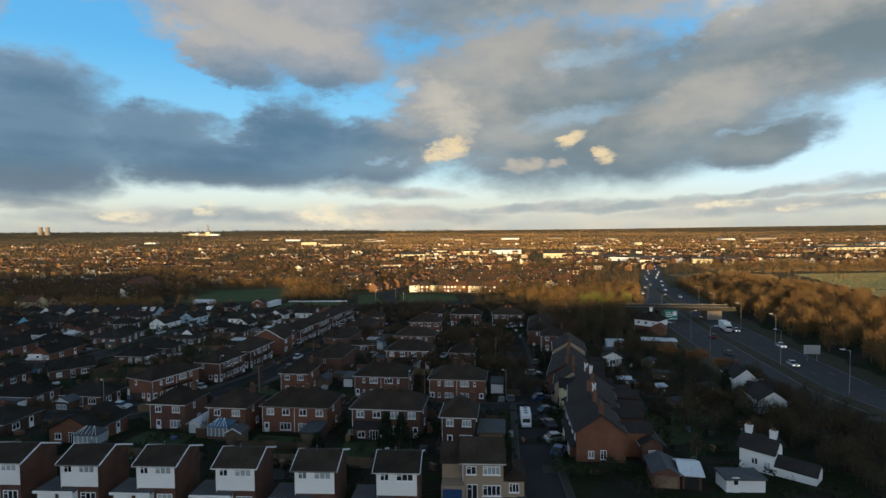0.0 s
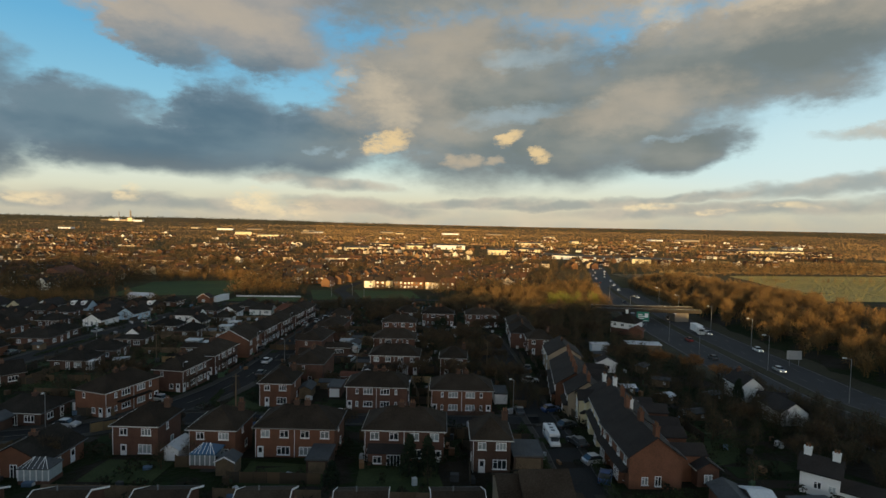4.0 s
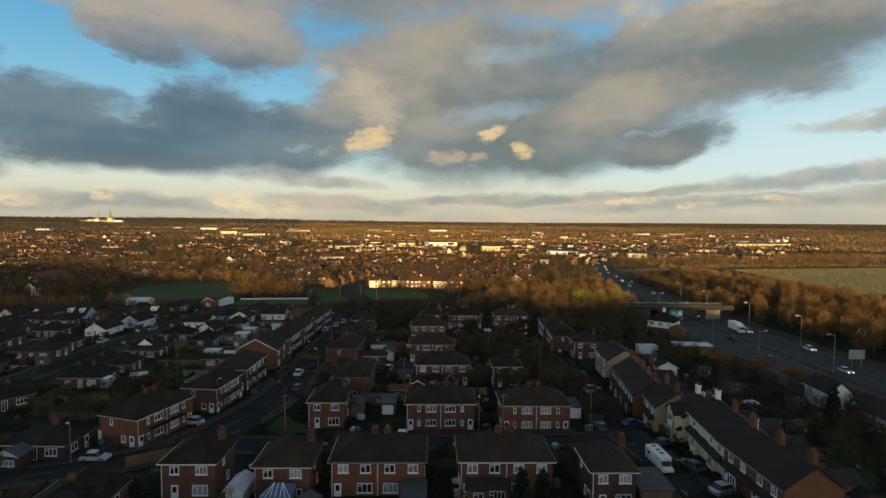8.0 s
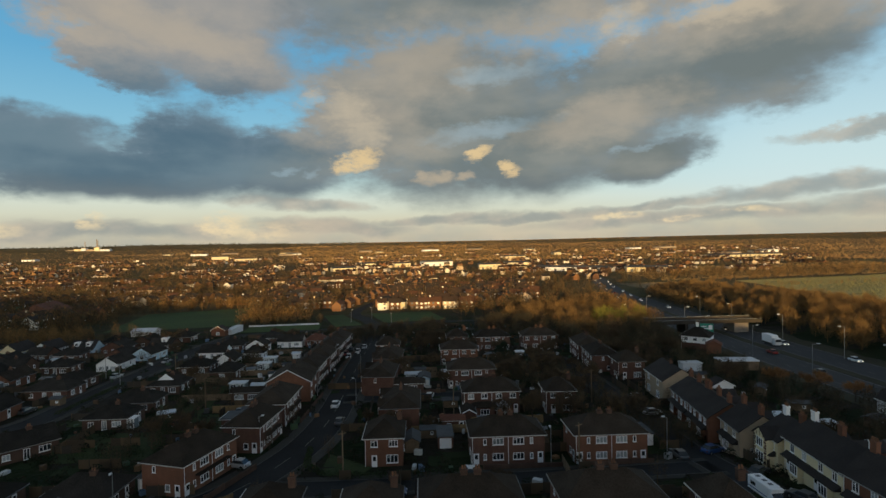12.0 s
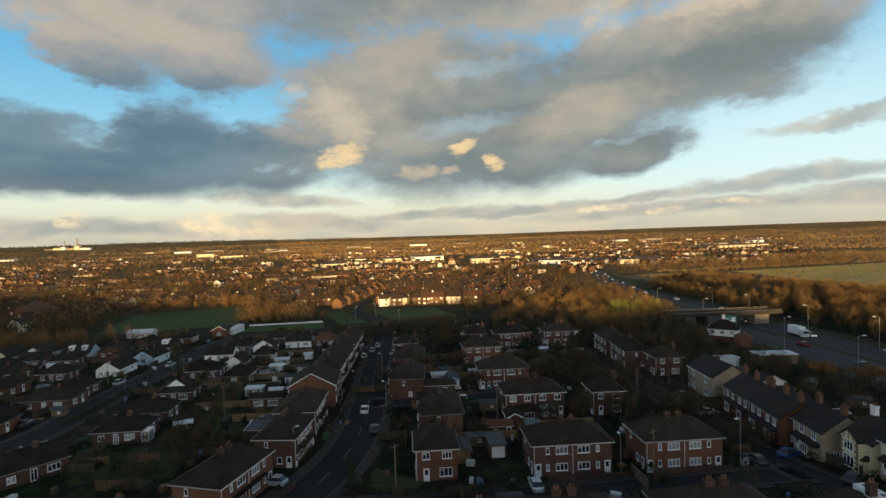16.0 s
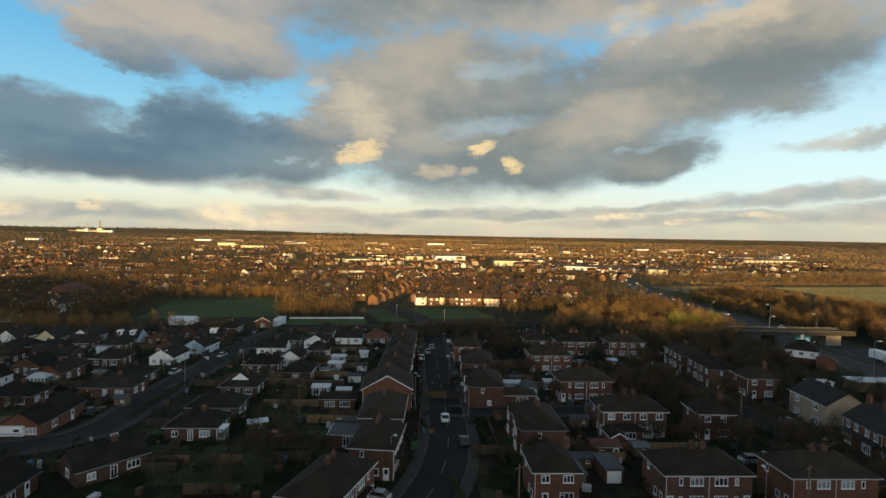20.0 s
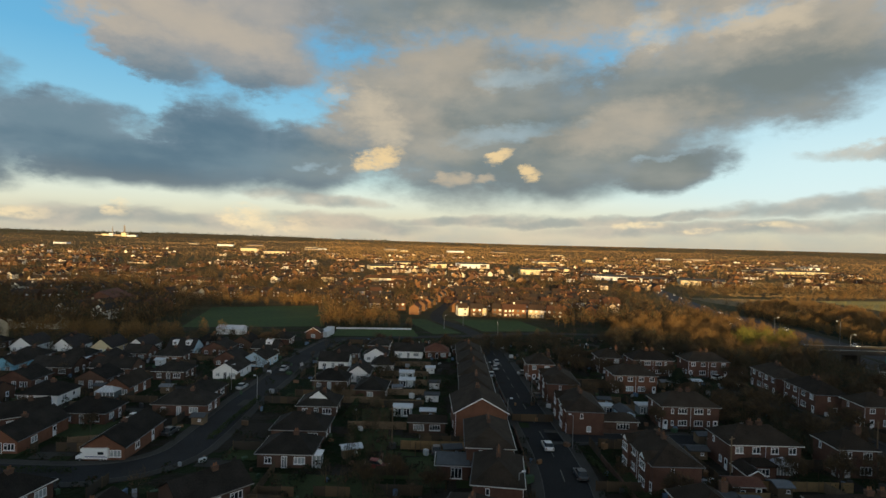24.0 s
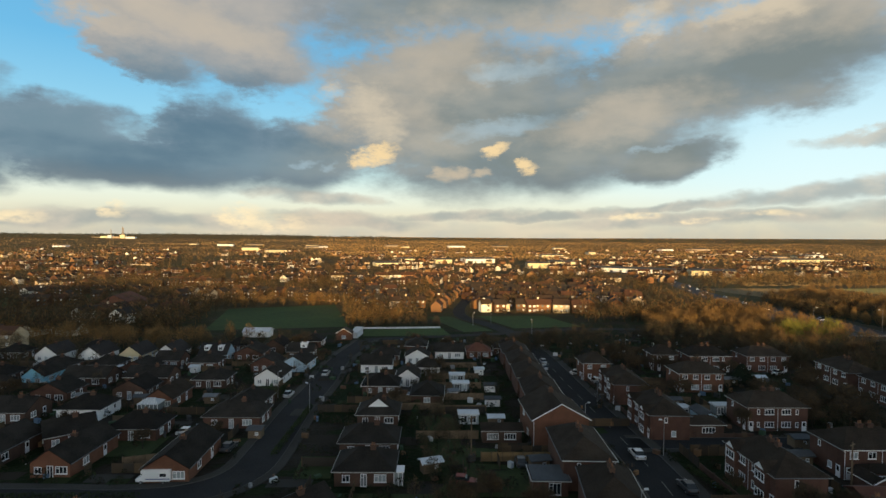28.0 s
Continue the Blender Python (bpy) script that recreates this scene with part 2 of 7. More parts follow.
def mat(name, color, rough=0.8, var=0.3, scale=0.6, fine=12.0, bump=0.15, metal=0.0, spread=0.15, tint=None, rows=0.0, spec=0.3):
    """A surface with broad stains and fine grain; spread: how far alike objects differ; rows: courses up the slope, a metre."""
    if name in MATS:
        return MATS[name]
    mt = bpy.data.materials.new(name)
    mt.use_nodes = True
    nt = mt.node_tree
    bsdf = nt.nodes["Principled BSDF"]
    bsdf.inputs["Roughness"].default_value, bsdf.inputs["Metallic"].default_value = rough, metal
    bsdf.inputs["Specular IOR Level"].default_value = spec
    geo = nt.nodes.new("ShaderNodeTexCoord").outputs["Object"]
    big, small = nt.nodes.new("ShaderNodeTexNoise"), nt.nodes.new("ShaderNodeTexNoise")
    for n, s, d in ((big, scale, 4), (small, fine, 3)):
        nt.links.new(geo, n.inputs["Vector"])
        n.inputs["Scale"].default_value, n.inputs["Detail"].default_value = s, d
    info = nt.nodes.new("ShaderNodeObjectInfo")
    total = nt.nodes.new("ShaderNodeMath")
    total.operation = "ADD"
    nt.links.new(big.outputs[0], total.inputs[0])
    nt.links.new(small.outputs[0], total.inputs[1])
    rng = nt.nodes.new("ShaderNodeMapRange")
    nt.links.new(total.outputs[0], rng.inputs[0])
    rng.inputs[1].default_value, rng.inputs[2].default_value = 0.7, 1.3
    rng.inputs[3].default_value, rng.inputs[4].default_value = 1 - var, 1 + var
    own = nt.nodes.new("ShaderNodeMapRange")
    nt.links.new(info.outputs["Random"], own.inputs[0])
    own.inputs[3].default_value, own.inputs[4].default_value = 1 - spread, 1 + spread
    gain = nt.nodes.new("ShaderNodeMath")
    gain.operation = "MULTIPLY"
    nt.links.new(rng.outputs[0], gain.inputs[0])
    nt.links.new(own.outputs[0], gain.inputs[1])
    tone = nt.nodes.new("ShaderNodeMix")
    tone.data_type = "RGBA"
    nt.links.new(big.outputs[0], tone.inputs["Factor"])
    tone.inputs[6].default_value = (*color, 1)
    tone.inputs[7].default_value = (*(tint or [c * 0.8 for c in color]), 1)
    mul = nt.nodes.new("ShaderNodeVectorMath")
    mul.operation = "SCALE"
    nt.links.new(tone.outputs[2], mul.inputs[0])
    nt.links.new(gain.outputs[0], mul.inputs["Scale"])
    nt.links.new(mul.outputs[0], bsdf.inputs["Base Color"])
    height = small.outputs[0]
    if rows:
        wave = nt.nodes.new("ShaderNodeTexWave")
        wave.bands_direction, wave.wave_profile = "Z", "SAW"
        nt.links.new(geo, wave.inputs["Vector"])
        wave.inputs["Scale"].default_value, wave.inputs["Distortion"].default_value = rows, 0.6
        height = wave.outputs["Fac"]
    bp = nt.nodes.new("ShaderNodeBump")
    bp.inputs["Strength"].default_value, bp.inputs["Distance"].default_value = bump, 0.03
    nt.links.new(height, bp.inputs["Height"])
    nt.links.new(bp.outputs[0], bsdf.inputs["Normal"])
    MATS[name] = mt
    return mt


def glow(name, color, strength):
    mt = bpy.data.materials.new(name)
    mt.use_nodes = True
    b = mt.node_tree.nodes["Principled BSDF"]
    b.inputs["Emission Color"].default_value, b.inputs["Emission Strength"].default_value = (*color, 1), strength
    return mt


def island_mat(name, colors, rough=0.85, spread=0.4):
    """One surface whose loose pieces take their tone from a few colours."""
    mt = bpy.data.materials.new(name)
    mt.use_nodes = True
    nt = mt.node_tree
    bsdf = nt.nodes["Principled BSDF"]
    bsdf.inputs["Roughness"].default_value = rough
    bsdf.inputs["Specular IOR Level"].default_value = 0.2
    isl = nt.nodes.new("ShaderNodeNewGeometry").outputs["Random Per Island"]
    ramp = nt.nodes.new("ShaderNodeValToRGB")
    ramp.color_ramp.interpolation = "CONSTANT"
    nt.links.new(isl, ramp.inputs[0])
    while len(ramp.color_ramp.elements) < len(colors):
        ramp.color_ramp.elements.new(0.5)
    for i, (e, c) in enumerate(zip(ramp.color_ramp.elements, colors)):
        e.position, e.color = i / len(colors), (*c, 1)
    noise_tex = nt.nodes.new("ShaderNodeTexNoise")
    noise_tex.inputs["Scale"].default_value = 0.8
    rng = nt.nodes.new("ShaderNodeMapRange")
    nt.links.new(noise_tex.outputs[0], rng.inputs[0])
    rng.inputs[3].default_value, rng.inputs[4].default_value = 1 - spread, 1 + spread
    mul = nt.nodes.new("ShaderNodeVectorMath")
    mul.operation = "SCALE"
    nt.links.new(ramp.outputs[0], mul.inputs[0])
    nt.links.new(rng.outputs[0], mul.inputs["Scale"])
    nt.links.new(mul.outputs[0], bsdf.inputs["Base Color"])
    return mt


BRICK = mat("red_brick", (0.130, 0.062, 0.042), 0.9, 0.42, 0.5, 9, tint=(0.085, 0.045, 0.033))
BRICK_ORANGE = mat("orange_brick", (0.175, 0.078, 0.045), 0.9, 0.35, 0.5, 9, tint=(0.125, 0.056, 0.035))
BRICK_BROWN = mat("brown_brick", (0.095, 0.054, 0.038), 0.9, 0.35, 0.5, 9)
RENDER_WHITE = mat("white_render", (0.84, 0.84, 0.83), 0.85, 0.08, 0.3, 6, spread=0.06)
RENDER_CREAM = mat("cream_render", (0.72, 0.62, 0.40), 0.85, 0.12, 0.3, 6, spread=0.05)
RENDER_BEIGE = mat("beige_pebbledash", (0.36, 0.28, 0.20), 0.95, 0.2, 0.4, 20)
RENDER_BLUE = mat("pale_blue_boarding", (0.45, 0.60, 0.70), 0.7, 0.1, 0.4, 6)
SKY_BLUE = mat("sky_blue_boarding", (0.20, 0.47, 0.62), 0.7, 0.1, 0.4, 6)
PLASTIC = mat("white_plastic", (0.85, 0.85, 0.85), 0.4, 0.05, 0.5, 6, spread=0.03, bump=0.02)
TILE = mat("brown_roof_tiles", (0.038, 0.027, 0.0195), 0.92, 0.5, 0.35, 6, 0.5, tint=(0.029, 0.023, 0.017), rows=9.0, spread=0.3, spec=0.15)
TILE_DARK = mat("dark_concrete_tiles", (0.027, 0.022, 0.018), 0.92, 0.55, 0.35, 6, 0.5, tint=(0.021, 0.019, 0.016), rows=9.0, spread=0.35, spec=0.15)
TILE_RED = mat("red_clay_tiles", (0.16, 0.055, 0.030), 0.85, 0.4, 0.35, 6, 0.5, tint=(0.10, 0.045, 0.030), rows=9.0)
SLATE = mat("dark_slate", (0.032, 0.027, 0.025), 0.9, 0.4, 0.4, 7, 0.4, rows=9.0)
FELT = mat("grey_roofing_felt", (0.075, 0.08, 0.085), 0.8, 0.3, 0.5, 5)
DULL = mat("weathered_gutter_plastic", (0.46, 0.45, 0.42), 0.6, 0.25, 0.5, 6, spread=0.6)
LEAD = mat("grey_lead_flashing", (0.14, 0.15, 0.16), 0.6)
CLAY = mat("terracotta_pot", (0.20, 0.095, 0.05), 0.9)
SHEET = mat("pale_corrugated_sheet", (0.60, 0.63, 0.66), 0.5, 0.15, 0.5, 4)
WOOD = mat("weathered_timber", (0.17, 0.12, 0.075), 0.9, 0.35, 0.8, 14)
WOOD_NEW = mat("honey_timber_fence", (0.25, 0.16, 0.075), 0.85, 0.3, 0.8, 14)
RUST = mat("rust_red_stained_timber", (0.24, 0.062, 0.026), 0.85, 0.3, 0.8, 14)
BARK = mat("bark", (0.055, 0.043, 0.032), 0.95, 0.3, 2, 14)
ASPHALT = mat("asphalt", (0.030, 0.030, 0.030), 0.9, 0.35, 0.12, 4, 0.1, spec=0.15)
WAY_TOP = mat("worn_carriageway_asphalt", (0.050, 0.051, 0.054), 0.88, 0.25, 0.06, 3, 0.1)
PAVE = mat("pavement_slabs", (0.046, 0.042, 0.036), 0.9, 0.35, 0.2, 4)
KERB = mat("kerb_stone", (0.085, 0.082, 0.078), 0.9, 0.25, 0.5, 6)
PAINT = mat("road_paint", (0.15, 0.145, 0.13), 0.7, 0.45, 0.6, 8)
# darker copy of the concrete, holding the shade on the bridge
SHADED_CONCRETE = mat("shaded_concrete", (0.045, 0.039, 0.032), 0.95, 0.4, 0.25, 4)
CONCRETE = mat("concrete", (0.24, 0.205, 0.165), 0.9, 0.25, 0.3, 5)
STEEL = mat("galvanised_steel", (0.30, 0.31, 0.32), 0.45, 0.1, 1, 8, metal=0.6)
GRASS_FIELD = mat("mown_grass", (0.036, 0.066, 0.010), 0.95, 0.35, 0.03, 0.6, 0.3, tint=(0.030, 0.054, 0.009))
VERGE = mat("rough_brown_verge", (0.050, 0.046, 0.020), 0.95, 0.45, 0.08, 1.5, 0.4, tint=(0.036, 0.030, 0.016))
RUBBER = mat("black_rubber", (0.02, 0.02, 0.021), 0.8)
CHROME = mat("wheel_alloy", (0.45, 0.46, 0.47), 0.35, 0.05, metal=0.8)
LAMP_ON = glow("warm_headlamp", (1.0, 0.86, 0.62), 2.5)
GLASS = bpy.data.materials.new("window_glass")
GLASS.use_nodes = True
_g = GLASS.node_tree.nodes["Principled BSDF"]
_g.inputs["Base Color"].default_value, _g.inputs["Roughness"].default_value, _g.inputs["Specular IOR Level"].default_value = (0.022, 0.026, 0.030, 1), 0.06, 0.8
CURTAIN = mat("net_curtain_glass", (0.30, 0.34, 0.35), 0.25, 0.2, 2.0, 9, spread=0.5, spec=0.6)
BLUE_GLASS = mat("blue_tinted_roof_glazing", (0.06, 0.14, 0.24), 0.12, 0.2, 1.0, 6, spec=0.8)

# ---- the lie of the land ----
LEVELS = ((-1200, 8.0), (-400, 6.0), (0, 2.2), (60, -0.5), (95, -2.05), (118, -4.7), (163, -5.7), (227, -7.2), (300, -9.6), (350, -12.0), (450, -15.5), (750, -22.0), (1000, -25.5), (1300, -28.5), (2000, -33.0), (3000, -31.0), (4200, -20.0), (5200, -20.0))
CREST = ((-60, -0.10), (-36, -0.12), (-24, -0.22), (-16, -0.14), (-6, -0.20), (-2, -0.30), (20, -0.30), (32, -0.20), (45, -0.12), (60, -0.06))


def ease(v, a, b):
    k = min(max((v - a) / (b - a), 0.0), 1.0)
    return k * k * (3 - 2 * k)


def way_x(y):
    """Where the dual carriageway runs at y."""
    return float(np.interp(y, [62, 110, 155, 215, 300, 395, 520, 660, 800, 1000], [80, 92, 103, 117, 146, 182, 235, 300, 350, 420]))


def gz(x, y):
    """Height of the ground: it falls away to a plain, which a low wooded crest closes far off."""
    r = math.hypot(x, y)
    v = y + (r - y) * ease(y, 300, 1200) if y > 0 else y
    z = float(np.interp(v, [a for a, _ in LEVELS], [b for _, b in LEVELS]))
    if x > 60 and 0 < y < 700:
        z += 4.5 * ease(x - way_x(y), 18, 60) * ease(y, 20, 80) * (1 - ease(y, 380, 600))
    if y > 0 and r > 3200:
        az = math.degrees(math.atan2(x, y))
        top = 24 + 4750 * math.tan(radians(float(np.interp(az, [a for a, _ in CREST], [b for _, b in CREST]))))
        z += (top - z) * ease(r, 4250, 4750)
    return z


# ---- building blocks ----
def mesh_of(name, bm, material):
    me = bpy.data.meshes.new(name)
    bm.normal_update()
    bm.to_mesh(me)
    bm.free()
    for mm in (material if isinstance(material, (list, tuple)) else (material,)):
        me.materials.append(mm)
    return me


def part(name, bm, material, parent, label="", m=None):
    """Links a bmesh (or a ready mesh) as one mesh object under a thing or a part."""
    ob = new(name, bm if isinstance(bm, bpy.types.Mesh) else mesh_of(name, bm, material))
    ob.parent = parent
    if m is not None:
        ob.matrix_basis = m
    return tagged(ob, label) if label else ob


def thing(name, x, y, z, head, label, category, group="", kind=""):
    ob = new(name)
    ob.matrix_basis = pose(x, y, z, 0, 0, head)
    return tagged(ob, label, category, group, kind)


def solid(bm, x0, x1, y0, y1, z0, z1, bevel=0.0):
    """Adds a box to a bmesh."""
    r = bmesh.ops.create_cube(bm, size=1, matrix=Matrix.Translation(((x0 + x1) / 2, (y0 + y1) / 2, (z0 + z1) / 2)) @ Matrix.Diagonal((x1 - x0, y1 - y0, z1 - z0, 1)))
    if bevel:
        es = {e for v in r["verts"] for e in v.link_edges}
        bmesh.ops.bevel(bm, geom=list(es), offset=bevel, segments=1, affect="EDGES")
    return bm


def block(*a, bevel=0.0):
    return solid(bmesh.new(), *a, bevel=bevel)


def poly(bm, pts, faces):
    vs = [bm.verts.new(p) for p in pts]
    for f in faces:
        bm.faces.new([vs[i] for i in f])
    return bm


def tube(bm, p, q, r0, r1, n=6):
    p, q = Vector(p), Vector(q)
    t = (q - p).to_track_quat("Z", "Y").to_matrix()
    a = [bm.verts.new(p + t @ Vector((r0 * math.cos(2 * math.pi * i / n), r0 * math.sin(2 * math.pi * i / n), 0))) for i in range(n)]
    b = [bm.verts.new(q + t @ Vector((r1 * math.cos(2 * math.pi * i / n), r1 * math.sin(2 * math.pi * i / n), 0))) for i in range(n)]
    for i in range(n):
        bm.faces.new((a[i], a[(i + 1) % n], b[(i + 1) % n], b[i]))
    bm.faces.new(b)
    bm.faces.new(a[::-1])
    return bm


CACHE = {}


def cached(key, make):
    if key not in CACHE:
        CACHE[key] = make()
    return CACHE[key]


def window_frame(w, h, n):
    """A frame in the plane y = 0 with n lights, its outside towards -y, as one connected moulding."""
    bm, t, grid = bmesh.new(), 0.09, {}
    us, bars = [], []
    for i in range(n + 1):
        c = -w / 2 + t / 2 + (w - t) * i / n
        us += [c - t / 2, c + t / 2]
    zs = [-h / 2, -h / 2 + t, h * 0.2, h * 0.2 + 0.06, h / 2 - t, h / 2] if n > 1 else [-h / 2, -h / 2 + t, h / 2 - t, h / 2]

    def vert(i, j):
        if (i, j) not in grid:
            grid[i, j] = bm.verts.new((us[i], 0.05, zs[j]))
        return grid[i, j]

    for i in range(len(us) - 1):
        for j in range(len(zs) - 1):
            if i % 2 == 0 or j in (0, len(zs) - 2) or (n > 1 and j == 2 and i == 1):
                bars.append(bm.faces.new((vert(i, j), vert(i + 1, j), vert(i + 1, j + 1), vert(i, j + 1))))
    out = bmesh.ops.extrude_face_region(bm, geom=bars)
    bmesh.ops.translate(bm, verts=[v for v in out["geom"] if isinstance(v, bmesh.types.BMVert)], vec=(0, -0.12, 0))
    bmesh.ops.recalc_face_normals(bm, faces=bm.faces[:])
    return mesh_of("window", bm, PLASTIC)


def window(parent, m, w, h, n=2, curtain=False, name="window"):
    win = part(name, cached(("win", w, h, n), lambda: window_frame(w, h, n)), None, parent, m=m)
    part("pane", cached(("pane", w, h, curtain), lambda: mesh_of("pane", block(-w / 2 + 0.05, w / 2 - 0.05, -0.02, 0.04, -h / 2 + 0.05, h / 2 - 0.05), CURTAIN if curtain else GLASS)), None, win)
    part("sill", cached(("sill", w), lambda: mesh_of("sill", block(-w / 2 - 0.06, w / 2 + 0.06, -0.14, 0.02, -0.04, 0.04), PLASTIC)), None, win, m=pose(0, 0, -h / 2 - 0.04))
    return win


def door(parent, m, w=0.95, h=2.05, material=None):
    mt = material or PLASTIC
    d = part("door", cached(("door", w, h, mt.name), lambda: mesh_of("door", block(-w / 2, w / 2, -0.05, 0.05, -h / 2, h / 2, bevel=0.01), mt)), None, parent, m=m)
    part("pane", cached(("dpane", w, h), lambda: mesh_of("pane", block(-w * 0.28, w * 0.28, -0.06, 0.0, 0.05, h * 0.4), GLASS)), None, d)
    part("handle", cached("dhandle", lambda: mesh_of("handle", block(0.3, 0.34, -0.1, -0.04, -0.1, 0.05), STEEL)), None, d)
    return d


def on_face(face, u, z, w, d):
    """The pose of an opening at u along a face (f front, b back, l left, r right) of a w x d block."""
    if face == "f":
        return pose(u, 0, z)
    if face == "b":
        return pose(w - u, d, z, 0, 0, 180)
    if face == "l":
        return pose(0, d - u, z, 0, 0, -90)
    return pose(w, u, z, 0, 0, 90)


def roof_mesh(kind, w, d, rise, over=0.35, thick=0.14):
    """A solid roof over the block 0..w, 0..d at z = 0: hip, gx (ridge along x), gy (ridge along y) or flat."""
    bm = bmesh.new()
    a, b, c, e = -over, w + over, -over, d + over
    base = [(a, c), (b, c), (b, e), (a, e)]
    lo = -0.12
    if kind == "hip":
        if w >= d:
            k = (e - c) / 2
            top = [(a + k * 0.9, (c + e) / 2), (b - k * 0.9, (c + e) / 2)]
            faces = [(4, 5, 9, 8), (5, 6, 9), (6, 7, 8, 9), (7, 4, 8)]
        else:
            k = (b - a) / 2
            top = [((a + b) / 2, c + k * 0.9), ((a + b) / 2, e - k * 0.9)]
            faces = [(4, 5, 8), (5, 6, 9, 8), (6, 7, 9), (7, 4, 8, 9)]
    elif kind in ("gx", "gy"):
        t0, pts = thick * 0.4, []
        for drop in (0.0, 0.17):
            if kind == "gx":
                pts += [(a, c, t0 - drop), (a, (c + e) / 2, rise - drop), (a, e, t0 - drop), (b, c, t0 - drop), (b, (c + e) / 2, rise - drop), (b, e, t0 - drop)]
            else:
                pts += [(b, c, t0 - drop), ((a + b) / 2, c, rise - drop), (a, c, t0 - drop), (b, e, t0 - drop), ((a + b) / 2, e, rise - drop), (a, e, t0 - drop)]
        return poly(bm, pts, [(0, 3, 4, 1), (1, 4, 5, 2), (7, 10, 9, 6), (8, 11, 10, 7), (0, 1, 7, 6), (1, 2, 8, 7), (4, 3, 9, 10), (5, 4, 10, 11), (3, 0, 6, 9), (2, 5, 11, 8)])
    else:
        return solid(bm, a * 0.5, w + over * 0.5, c * 0.5, d + over * 0.5, lo, thick)
    pts = [(*p, lo) for p in base] + [(*p, thick * 0.4) for p in base] + [(*p, rise) for p in top]
    poly(bm, pts, [(3, 2, 1, 0), (0, 1, 5, 4), (1, 2, 6, 5), (2, 3, 7, 6), (3, 0, 4, 7), *faces])
    return bm


def wall_mesh(kind, w, d, h, rise, foot=1.2):
    bm = bmesh.new()
    base = [(0, 0), (w, 0), (w, d), (0, d)]
    pts = [(*p, -foot) for p in base] + [(*p, h) for p in base]
    up = h + rise - 0.12
    if kind == "gx":
        pts += [(0, d / 2, up), (w, d / 2, up)]
        faces = [(0, 1, 5, 4), (1, 2, 6, 9, 5), (2, 3, 7, 6), (3, 0, 4, 8, 7), (4, 5, 9, 8), (6, 7, 8, 9)]
    elif kind == "gy":
        pts += [(w / 2, 0, up), (w / 2, d, up)]
        faces = [(0, 1, 5, 8, 4), (1, 2, 6, 5), (2, 3, 7, 9, 6), (3, 0, 4, 7), (5, 6, 9, 8), (7, 4, 8, 9)]
    else:
        faces = [(0, 1, 5, 4), (1, 2, 6, 5), (2, 3, 7, 6), (3, 0, 4, 7), (4, 5, 6, 7)]
    return poly(bm, pts, [(3, 2, 1, 0), *faces])


def chimney(parent, x, y, z0, z1, material=BRICK, size=0.75, pots=2):
    bm = bmesh.new()
    solid(bm, -size / 2, size / 2, -0.3, 0.3, 0, z1 - z0 - 0.2)
    solid(bm, -size / 2 - 0.06, size / 2 + 0.06, -0.36, 0.36, z1 - z0 - 0.2, z1 - z0)
    stack = part("chimney", bm, material, parent, m=pose(x, y, z0))
    for i in range(pots):
        part("chimney_pot", cached("pot", lambda: mesh_of("chimney_pot", tube(bmesh.new(), (0, 0, 0), (0, 0, 0.45), 0.13, 0.1, 8), CLAY)), None, stack, m=pose((i - (pots - 1) / 2) * 0.34, 0, z1 - z0))
    return stack


def bargeboards(parent, kind, w, d, h, rise, over=0.35, sides="lr"):
    """White boards along the sloping edges of the gables."""
    for s in sides:
        if kind == "gx":
            x = -over - 0.03 if s == "l" else w + over + 0.03
            ends = ((x, -over, h), (x, d / 2, h + rise), (x, d + over, h))
        else:
            y = -over - 0.03 if s in "fl" else d + over + 0.03
            ends = ((-over, y, h), (w / 2, y, h + rise), (w + over, y, h))
        for p, q in zip(ends, ends[1:]):
            bm = bmesh.new()
            off = Vector((0, 0, 0.10))
            n = Vector((0.035, 0, 0)) if kind == "gx" else Vector((0, 0.035, 0))
            p, q = Vector(p), Vector(q)
            pts = [p - n - off, p + n - off, p + n + off, p - n + off, q - n - off, q + n - off, q + n + off, q - n + off]
            poly(bm, pts, [(0, 1, 2, 3), (7, 6, 5, 4), (0, 4, 5, 1), (1, 5, 6, 2), (2, 6, 7, 3), (3, 7, 4, 0)])
            part("bargeboard", bm, PLASTIC, parent)


RNG = random.Random(5)
PLOTS = []


